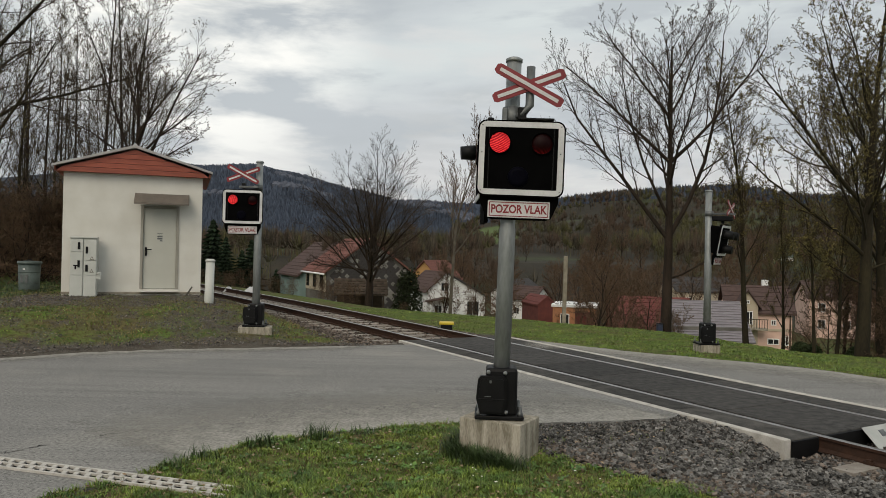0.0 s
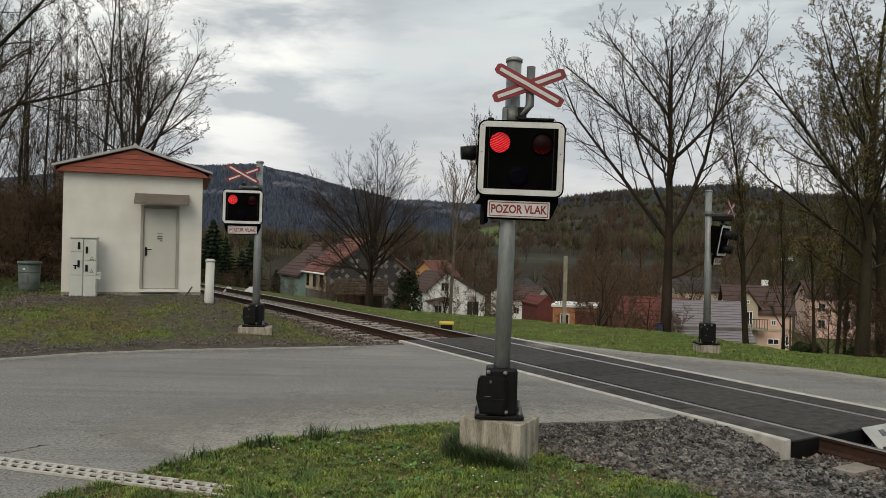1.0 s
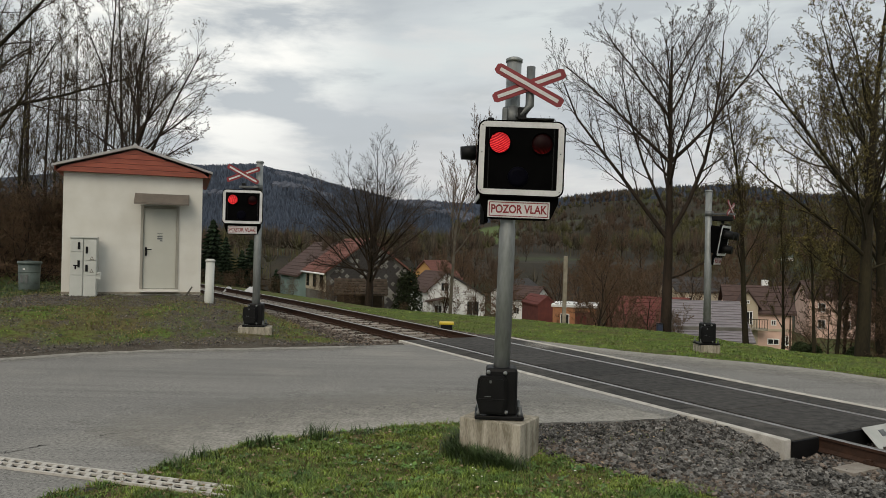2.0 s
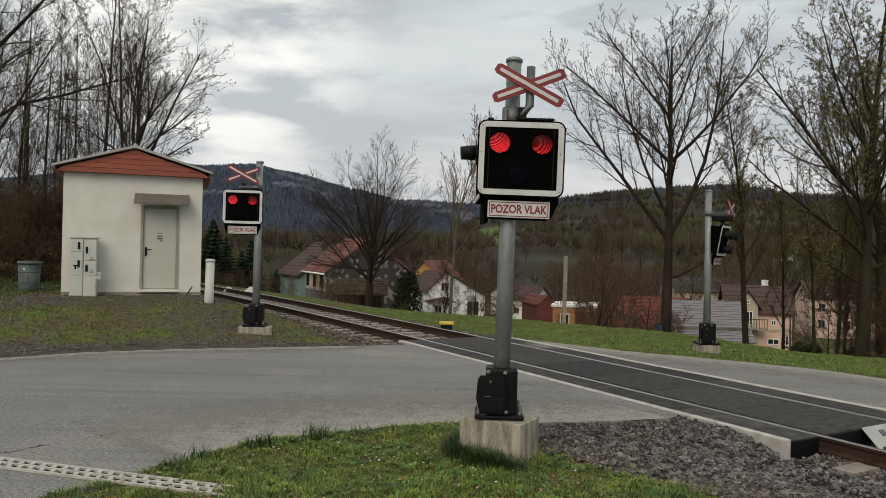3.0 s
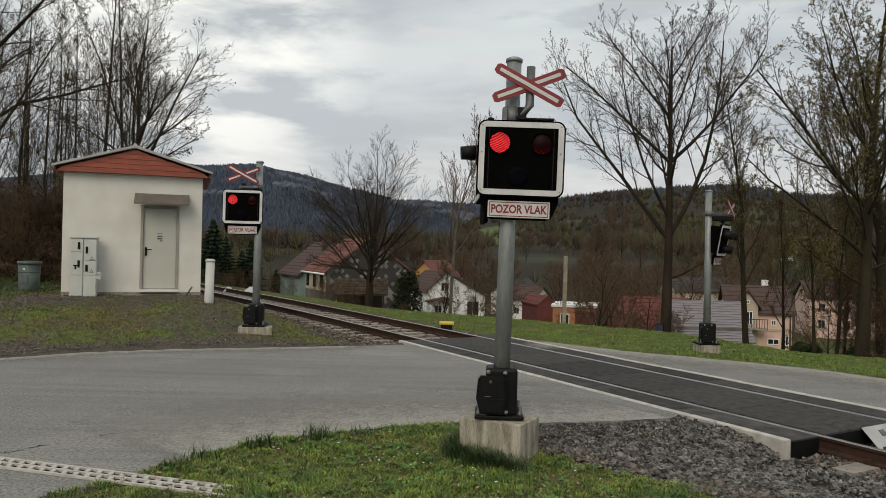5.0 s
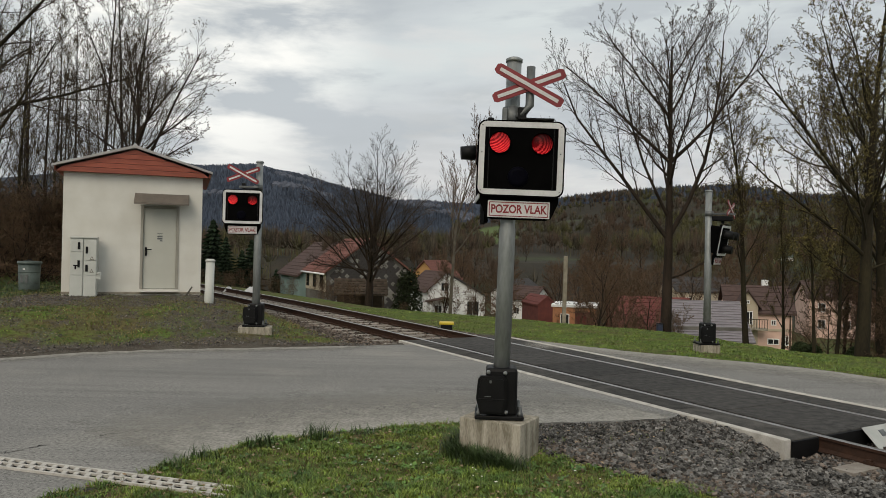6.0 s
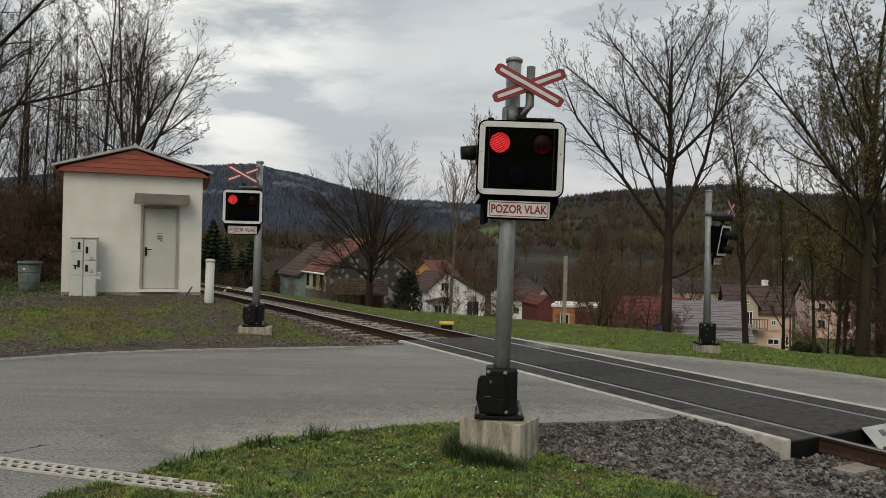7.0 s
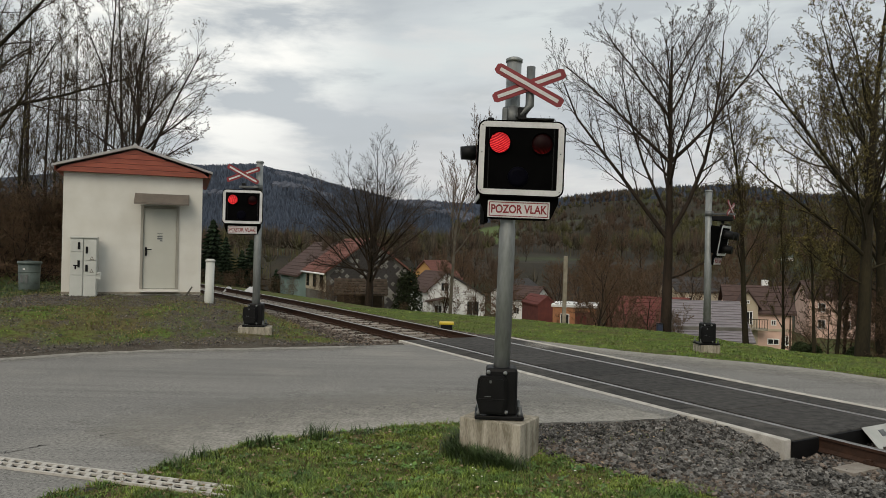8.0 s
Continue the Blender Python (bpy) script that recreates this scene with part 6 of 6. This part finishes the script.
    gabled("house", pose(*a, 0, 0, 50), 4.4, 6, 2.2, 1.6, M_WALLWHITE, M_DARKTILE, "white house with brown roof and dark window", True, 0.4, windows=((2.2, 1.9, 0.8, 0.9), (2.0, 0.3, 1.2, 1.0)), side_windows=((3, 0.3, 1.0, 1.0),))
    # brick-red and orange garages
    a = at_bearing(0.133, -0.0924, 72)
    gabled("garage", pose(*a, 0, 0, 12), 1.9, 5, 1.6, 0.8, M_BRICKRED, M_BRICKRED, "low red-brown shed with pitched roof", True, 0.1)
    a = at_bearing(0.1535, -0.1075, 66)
    G = thing("garage", pose(*a, 0, 0, -14), "flat-roofed orange garage with white roof edge", "garage", "houses")
    bm = bmesh.new(); box(bm, (1.9, 2.5, 0.2), (3.8, 5, 4.4)); part("wall", bm, M_WALLORANGE, G)
    bm = bmesh.new(); box(bm, (1.9, 2.5, 2.5), (4.1, 5.3, 0.2)); part("roof", bm, M_WALLWHITE, G)
    # red-brown panel paints in the shade on the right half of the front
    bm = bmesh.new(); box(bm, (2.85, -0.03, 0.9), (1.7, 0.05, 2.3)); part("shaded_half", bm, M_BRICKRED, G, "right half of the front, painted red-brown as its shaded face")
    add_window(G, 1.1, 1.2, 0.8, 1.2)
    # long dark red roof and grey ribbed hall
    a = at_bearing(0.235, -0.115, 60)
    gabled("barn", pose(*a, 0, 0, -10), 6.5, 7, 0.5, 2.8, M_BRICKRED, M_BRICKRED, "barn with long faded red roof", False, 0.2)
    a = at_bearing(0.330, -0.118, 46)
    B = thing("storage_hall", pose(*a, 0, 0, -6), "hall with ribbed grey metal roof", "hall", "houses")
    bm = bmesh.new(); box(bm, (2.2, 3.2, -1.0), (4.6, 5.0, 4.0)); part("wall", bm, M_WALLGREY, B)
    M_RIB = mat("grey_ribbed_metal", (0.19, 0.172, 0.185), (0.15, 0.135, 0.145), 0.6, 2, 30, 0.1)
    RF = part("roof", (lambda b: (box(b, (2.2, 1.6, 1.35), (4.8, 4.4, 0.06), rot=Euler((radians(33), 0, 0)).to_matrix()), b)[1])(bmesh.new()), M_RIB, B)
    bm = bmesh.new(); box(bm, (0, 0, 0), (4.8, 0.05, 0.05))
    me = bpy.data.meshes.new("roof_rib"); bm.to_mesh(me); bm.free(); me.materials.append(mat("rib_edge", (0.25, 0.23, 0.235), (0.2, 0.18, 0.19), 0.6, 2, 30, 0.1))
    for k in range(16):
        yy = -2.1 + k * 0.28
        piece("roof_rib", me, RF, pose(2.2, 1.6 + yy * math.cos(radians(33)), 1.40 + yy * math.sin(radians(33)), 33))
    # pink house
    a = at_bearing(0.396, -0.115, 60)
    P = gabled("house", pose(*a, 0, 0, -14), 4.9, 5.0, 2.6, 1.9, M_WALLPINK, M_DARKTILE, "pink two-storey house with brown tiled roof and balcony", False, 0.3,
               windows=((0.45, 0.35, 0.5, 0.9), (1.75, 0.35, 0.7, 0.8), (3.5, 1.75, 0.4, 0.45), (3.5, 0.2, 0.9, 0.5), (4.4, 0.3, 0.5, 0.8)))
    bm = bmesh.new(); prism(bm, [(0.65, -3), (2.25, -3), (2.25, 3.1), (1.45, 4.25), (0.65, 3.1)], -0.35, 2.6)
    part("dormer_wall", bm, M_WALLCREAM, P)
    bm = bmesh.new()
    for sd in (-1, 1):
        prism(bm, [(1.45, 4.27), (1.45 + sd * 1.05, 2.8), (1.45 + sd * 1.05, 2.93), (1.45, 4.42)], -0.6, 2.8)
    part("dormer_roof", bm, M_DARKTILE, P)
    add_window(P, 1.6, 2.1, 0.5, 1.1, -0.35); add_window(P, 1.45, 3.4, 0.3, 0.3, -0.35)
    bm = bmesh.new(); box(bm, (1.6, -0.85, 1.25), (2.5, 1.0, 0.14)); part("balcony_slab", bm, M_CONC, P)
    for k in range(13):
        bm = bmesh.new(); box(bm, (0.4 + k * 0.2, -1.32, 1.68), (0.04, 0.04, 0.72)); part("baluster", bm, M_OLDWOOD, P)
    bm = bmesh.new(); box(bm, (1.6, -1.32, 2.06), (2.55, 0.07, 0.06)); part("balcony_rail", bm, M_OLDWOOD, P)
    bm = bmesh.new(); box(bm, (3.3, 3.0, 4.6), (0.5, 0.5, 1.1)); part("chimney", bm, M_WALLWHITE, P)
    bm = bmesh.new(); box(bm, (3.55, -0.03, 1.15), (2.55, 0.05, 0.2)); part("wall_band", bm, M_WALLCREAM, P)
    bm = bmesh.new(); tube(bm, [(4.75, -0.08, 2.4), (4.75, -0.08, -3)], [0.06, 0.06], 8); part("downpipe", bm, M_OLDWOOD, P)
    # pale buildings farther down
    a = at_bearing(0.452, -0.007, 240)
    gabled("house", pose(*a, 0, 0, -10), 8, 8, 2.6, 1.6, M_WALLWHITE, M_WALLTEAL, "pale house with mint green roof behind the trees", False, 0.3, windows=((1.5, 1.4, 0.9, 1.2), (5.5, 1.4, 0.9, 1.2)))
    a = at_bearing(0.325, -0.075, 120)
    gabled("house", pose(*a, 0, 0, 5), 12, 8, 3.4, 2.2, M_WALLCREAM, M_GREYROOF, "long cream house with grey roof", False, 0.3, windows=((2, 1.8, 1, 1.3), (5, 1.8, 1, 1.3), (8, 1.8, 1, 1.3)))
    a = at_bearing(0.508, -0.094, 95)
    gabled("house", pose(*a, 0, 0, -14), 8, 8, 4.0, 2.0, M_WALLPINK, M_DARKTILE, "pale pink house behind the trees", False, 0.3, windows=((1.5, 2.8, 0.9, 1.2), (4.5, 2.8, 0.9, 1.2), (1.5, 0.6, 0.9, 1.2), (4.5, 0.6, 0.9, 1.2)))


build_houses()


def small_things():
    # yellow-topped track device
    x, y = 0.14, 19.8
    T = thing("track_device", pose(x, y, height(x, y)), "black track device with a yellow lid in the grass", "railway device")
    bm = bmesh.new(); box(bm, (0, 0, 0.14), (0.32, 0.26, 0.30), 0.03); part("body", bm, M_BLACK, T)
    bm = bmesh.new(); box(bm, (0, 0, 0.315), (0.40, 0.3, 0.075), 0.025); part("lid", bm, M_YELLOW, T, "yellow lid")
    # concrete post and blue box on the brink
    x, y = 4.6, 27.2
    T = thing("concrete_post", pose(x, y, height(x, y), 0, 0.6, 0), "slender pale concrete post on the brink", "post")
    bm = bmesh.new(); box(bm, (0, 0, 1.1), (0.14, 0.12, 2.9), 0.012); part("shaft", bm, M_CONC, T)
    x, y = 7.12, 24.0
    T = thing("blue_box", pose(x + 0.12, y, height(x, y) - 0.05), "small blue plastic box at the foot of a tree", "box")
    bm = bmesh.new(); box(bm, (0, 0, 0.15), (0.18, 0.16, 0.30), 0.02); part("body", bm, mat("blue_plastic", (0.02, 0.028, 0.06), (0.012, 0.018, 0.04), 0.5), T)
    bm = bmesh.new(); box(bm, (0, 0, 0.32), (0.21, 0.19, 0.04), 0.01); part("lid", bm, M_BLACK, T)
    # white sloping end plate of the deck
    p, u = track(-2.95, 0.0)
    T = thing("deck_end_ramp", pose(p.x, p.y, 0, 0, 0, math.degrees(math.atan2(u.y, u.x)) - 90), "white sloping metal ramp at the end of the deck", "ramp")
    bm = bmesh.new()
    prism(bm, [(0.43, 0.012), (0.24, -0.175), (0.22, -0.185), (0.41, -0.008)], -0.02, 0.58)
    vs = list(bm.verts)
    bmesh.ops.transform(bm, matrix=Matrix(((0, 1, 0, 0), (1, 0, 0, 0), (0, 0, 1, 0), (0, 0, 0, 1))), verts=vs)
    part("plate", bm, mat("worn_white_plate", (0.40, 0.41, 0.39), (0.30, 0.31, 0.29), 0.6, 4, 50, 0.15), T)
    bm = bmesh.new(); box(bm, (0.28, 0.352, -0.058), (0.10, 0.08, 0.006), rot=Euler((math.atan2(0.187, 0.19), 0, 0)).to_matrix()); part("mark", bm, M_DARKZINC, T)
    # slot drain along the road edge
    a, b = Vector((-4.9, 6.57)), Vector((-1.60, 5.62))
    d = (b - a); L = d.length; yaw = math.degrees(math.atan2(d.y, d.x))
    T = thing("drain_channel", pose(a.x, a.y, 0.0, 0, 0, yaw), "pale concrete slotted drain along the road", "drain")
    bm = bmesh.new(); box(bm, (L / 2, 0.0, -0.065), (L, 0.20, 0.13)); part("trough", bm, M_BLACKMATT, T)
    bm = bmesh.new(); box(bm, (0, 0, 0), (L, 0.026, 0.02))
    me = bpy.data.meshes.new("long_bar"); bm.to_mesh(me); bm.free(); me.materials.append(M_STRIP)
    for y in (-0.10, 0.0, 0.10):
        piece("long_bar", me, T, pose(L / 2, y, 0.012))
    bm = bmesh.new(); box(bm, (0, 0, 0), (0.04, 0.078, 0.018), rot=Euler((0, 0, radians(25))).to_matrix())
    me = bpy.data.meshes.new("cross_bar"); bm.to_mesh(me); bm.free(); me.materials.append(M_STRIP)
    n = int(L / 0.115)
    for k in range(n):
        for y in (-0.05, 0.05):
            piece("cross_bar", me, T, pose(0.05 + k * 0.115 + (0.03 if y > 0 else 0), y, 0.011, 0, 0, 0))


small_things()


def build_shrubs():
    """Low evergreen shrubs at the brink: clumps of small dark leaves on short stems."""
    r = random.Random(64)
    m = island(mat("evergreen_leaf", (0.035, 0.05, 0.02), (0.016, 0.022, 0.010), 0.8, 3, 30, 0), 0.5, 1.6)
    for x, y, w, h in ((10.95, 22.0, 0.28, 0.34), (11.35, 22.1, 0.26, 0.30), (12.7, 22.0, 0.36, 0.36)):
        T = thing("evergreen_shrub", pose(x, y, height(x, y)), "low rounded dark evergreen shrub at the brink", "shrub", "evergreen shrubs")
        bm = bmesh.new()
        for k in range(5):
            a = k * 1.26
            tube(bm, [(0, 0, -0.1), (0.3 * w * math.cos(a), 0.3 * w * math.sin(a), h * 0.4), (0.6 * w * math.cos(a), 0.6 * w * math.sin(a), h * 0.75)], [0.015, 0.01, 0.005], 5)
        part("stems", bm, M_BARK, T)
        V, F = [], []
        for k in range(1500):
            d = Vector((r.gauss(0, 1), r.gauss(0, 1), abs(r.gauss(0, 1)))).normalized() * r.uniform(0.55, 1.05) ** 0.5
            c = Vector((d.x * w, d.y * w, d.z * h * 0.95))
            b = len(V)
            for q in range(4):
                V.append((c + Vector((r.uniform(-1, 1), r.uniform(-1, 1), r.uniform(-1, 1))) * 0.035)[:])
            F.append((b, b + 1, b + 2, b + 3))
        raw("foliage", V, F, m, T, "small dark evergreen leaves")


build_shrubs()

# ---------------------------------------------------------------- grass
def blades(name, places, material, label, parent=None):
    """Bent grass blades: x, y, z, height, width."""
    r = random.Random(len(places))
    verts, faces = [], []
    for x, y, z, h, w in places:
        a = r.uniform(0, math.tau)
        cx, cy = math.cos(a), math.sin(a)
        lean = r.uniform(0.2, 1.3) * h
        b = len(verts)
        lx, ly = -cy * lean, cx * lean
        verts += [(x - cx * w, y - cy * w, z), (x + cx * w, y + cy * w, z),
                  (x + cx * w * 0.8 + lx * 0.4, y + cy * w * 0.8 + ly * 0.4, z + h * 0.6), (x - cx * w * 0.8 + lx * 0.4, y - cy * w * 0.8 + ly * 0.4, z + h * 0.6),
                  (x + lx, y + ly, z + h * 0.95)]
        faces += [(b, b + 1, b + 2, b + 3), (b + 3, b + 2, b + 4)]
    return tagged(raw(name, verts, faces, material), label, "grass", kind="stuff")


M_TUFT = island(mat("tuft_blade", (0.05, 0.085, 0.018), (0.022, 0.04, 0.010), 0.6, 3, 20, 0), 0.5, 1.5)


def build_grass():
    r = random.Random(21)
    lawn, dry, far, shade = [], [], [], []
    while len(lawn) + len(dry) < 120000:
        x, y = r.uniform(-3.4, 3.2), r.uniform(4.4, 8.1)
        if inside(x, y, ROAD_LEFT) or (abs((x + 4.9) * 0.2765 + (y - 6.55) * 0.961) < 0.11 and x < -1.75):
            continue
        if y > 6.98 - 0.86 * (x - 1.0) + 0.25 * noise.noise((x * 3, y * 3, 0)) and x > 0.6:
            if r.random() > 0.03:
                continue
        dn = noise.noise((x * 1.3, y * 1.3, 5)) + 0.5 * noise.noise((x * 4, y * 4, 1))
        cl = noise.noise((x * 9, y * 9, 3))
        if r.random() > 0.62 + dn * 0.5 + cl * 0.9:
            continue
        h = r.uniform(0.014, 0.038) * (1 + 0.9 * max(dn, -0.4) + 1.1 * max(cl, 0))
        (dry if r.random() < 0.20 - dn * 0.25 - cl * 0.2 else lawn).append((x, y, height(x, y), h, r.uniform(0.002, 0.0048)))
    for (x0, y0), (x1, y1) in zip(ROAD_LEFT[10:19], ROAD_LEFT[11:20]):
        if x0 > 1.3:
            continue
        for k in range(int(260 * math.hypot(x1 - x0, y1 - y0))):
            t = r.random()
            x, y = x0 + (x1 - x0) * t + r.gauss(0, 0.02), y0 + (y1 - y0) * t - abs(r.gauss(0, 0.07))
            if noise.noise((x * 5, y * 5, 2)) > -0.05:
                lawn.append((x, y, height(x, y), r.uniform(0.03, 0.075), r.uniform(0.002, 0.0045)))
    for cx, cy, n, hh in ((-2.12, 6.45, 60, 0.13), (-1.72, 6.92, 90, 0.16), (-1.22, 7.26, 110, 0.17), (0.20, 6.92, 420, 0.22), (0.62, 6.34, 260, 0.15), (0.47, 6.43, 340, 0.17), (-2.3, 6.2, 60, 0.12), (-0.78, 7.45, 30, 0.11), (0.2, 6.72, 360, 0.19), (0.33, 6.55, 360, 0.18)):
        tuft = []
        for k in range(n):
            x, y = cx + r.gauss(0, 0.07), cy + r.gauss(0, 0.05)
            tuft.append((x, y, height(x, y), hh * r.uniform(0.4, 1.15), r.uniform(0.003, 0.006)))
        T = thing("grass_tuft", pose(0, 0, 0), "dark green grass tuft growing from the lawn", "grass tuft", "grass tufts")
        b = blades("leaves", tuft, M_TUFT, "long dark green blades")
        del b["kind"], b["category"]
        b.parent = T
    k = 0
    while k < 140000:
        x, y = r.uniform(-14, 14), r.uniform(9.5, 30)
        s, w = track_side(x, y)
        if inside(x, y, ROAD_LEFT) or inside(x, y, ROAD_RIGHT) or abs(w) < 2.0 or (-9.2 < x < -5.6 and y > 16.9 and y < 21 and w < -3):
            continue
        k += 1
        if gravelly(x, y) > r.uniform(0.3, 0.92):
            continue
        h = r.uniform(0.014, 0.034) * (1.7 if noise.noise((x * 1.1, y * 1.1, 9)) > 0.12 else 1.0)
        h *= 1.5 if x < -9.7 else 1.0
        (shade if x < -9.5 + r.gauss(0, 0.3) and r.random() < 0.85 else far if (w > 0 and r.random() < 0.93) or r.random() < 0.2 else dry).append((x, y, height(x, y), h, r.uniform(0.005, 0.012)))
    blades("lawn_grass", lawn, M_GRASS, "short green lawn grass by the road")
    blades("dry_grass", dry, M_DRYGRASS, "sparse yellowed grass on the verge")
    blades("shade_grass", shade, M_TUFT, "dark green grass at the wood edge")
    blades("bank_grass", far, M_GRASS, "green grass on the railway bank")


build_grass()


def build_weeds():
    """Low rosettes of rounded leaves among the lawn grass."""
    r = random.Random(52)
    V, F = [], []
    n = 0
    while n < 420:
        x, y = r.uniform(-2.8, 2.2), r.uniform(4.7, 7.8)
        if inside(x, y, ROAD_LEFT) or (x > 0.6 and y > 6.8 - 0.86 * (x - 1.0)) or (x < -1.5 and y < 6.1) or noise.noise((x * 2.2, y * 2.2, 14)) < -0.05:
            continue
        n += 1
        z = height(x, y) + 0.012
        for k in range(r.randint(5, 9)):
            a, L, up = r.uniform(0, math.tau), r.uniform(0.018, 0.05), r.uniform(0.1, 0.8)
            ca, sa = math.cos(a), math.sin(a)
            w = L * r.uniform(0.28, 0.42)
            b = len(V)
            for d, q, h in ((0.1, 0, 0), (0.55, 1, 0.5), (1.0, 0.5, 0.9), (1.1, 0, 0.85), (1.0, -0.5, 0.9), (0.55, -1, 0.5)):
                V.append((x + L * d * ca - w * q * sa, y + L * d * sa + w * q * ca, z + L * h * up))
            F.append(tuple(range(b, b + 6)))
    tagged(raw("lawn_weeds", V, F, island(mat("weed_leaf", (0.10, 0.19, 0.03), (0.045, 0.095, 0.018), 0.6, 3, 30, 0), 0.5, 1.5)), "low broad-leaved weeds in the lawn", "weeds", kind="stuff")


build_weeds()


def build_daisies():
    """A few small white flowers low in the lawn."""
    r = random.Random(77)
    V, F = [], []
    n = 0
    while n < 46:
        x, y = r.uniform(-2.2, 1.6), r.uniform(4.9, 7.2)
        if inside(x, y, ROAD_LEFT) or (x > 0.6 and y > 6.7 - 0.86 * (x - 1.0)) or noise.noise((x * 1.5, y * 1.5, 30)) < 0.0:
            continue
        n += 1
        z, q, b = height(x, y) + r.uniform(0.035, 0.055), r.uniform(0.008, 0.014), len(V)
        V.append((x, y, z))
        for k in range(8):
            a = k * math.tau / 8
            V.append((x + q * math.cos(a), y + q * math.sin(a), z + r.uniform(0.0, 0.006)))
        F.extend((b, b + 1 + k, b + 1 + (k + 1) % 8) for k in range(8))
    tagged(raw("lawn_flowers", V, F, mat("white_petal", (0.62, 0.62, 0.56), (0.5, 0.5, 0.42), 0.7, 20, 60, 0)), "tiny white flowers scattered in the lawn", "flowers", kind="stuff")


build_daisies()


def build_litter():
    """Fallen leaves, petals and twigs on lawn and verge."""
    r = random.Random(33)
    V, F = [], []
    n = 0
    while n < 6500:
        if r.random() < 0.24:
            x, y = r.uniform(-3.2, 2.6) - abs(r.gauss(0, 0.6)), r.uniform(4.6, 8)
        else:
            x, y = r.uniform(-13, 0), r.uniform(11, 18)
        if inside(x, y, ROAD_LEFT) or track_side(x, y)[1] > -1.9:
            continue
        n += 1
        s = r.uniform(0.009, 0.026) if y < 9 else r.uniform(0.009, 0.024)
        a = r.uniform(0, 6.28)
        z = height(x, y) + (0.022 if y < 9 else 0.015)
        b = len(V)
        for k, (p, q) in enumerate(((1, 0), (0.2, 0.55), (-1, 0), (0.1, -0.5))):
            V.append((x + s * (p * math.cos(a) - q * math.sin(a)), y + s * (p * math.sin(a) + q * math.cos(a)), z + r.uniform(0, s * 0.9)))
        F.append((b, b + 1, b + 2, b + 3))
    tagged(raw("leaf_litter", V, F, island(mat("dead_leaf", (0.24, 0.19, 0.125), (0.11, 0.072, 0.042), 0.9, 30, 80, 0), 0.3, 1.8)), "pale dead leaves scattered on the grass", "leaves", kind="stuff")


build_litter()


# ---------------------------------------------------------------- what moves
def motions():
    """The lamps turn their glowing pole to the front by turns, half a second each, waxing and waning."""
    fall = ((-0.15, 0), (-0.05, 25), (0.05, 104), (0.15, 136), (0.3, 160))
    wax = ((-0.15, 160), (-0.05, 144), (0.05, 30), (0.15, 5), (0.25, 0))
    for lamp, M, left in LAMPS:
        rows = [(0.0, M @ pose(0, 0, 0, 25 if left else 144))]
        for k in range(16):
            t = 0.5 * k + (0.015 if k in (6, 12) else 0.05)
            lit_after = (k % 2 == 1) == left
            for dt, a in wax if lit_after else fall:
                if 0.005 < t + dt < 7.995:
                    if dt == 0.05 and lit_after:
                        rows.append((t, M @ pose(0, 0, 0, 88)))
                    rows.append((t + dt, M @ pose(0, 0, 0, a)))
        rows.append((8.0, M @ pose(0, 0, 0, 25 if left else 144)))
        walk(lamp, rows)


motions()
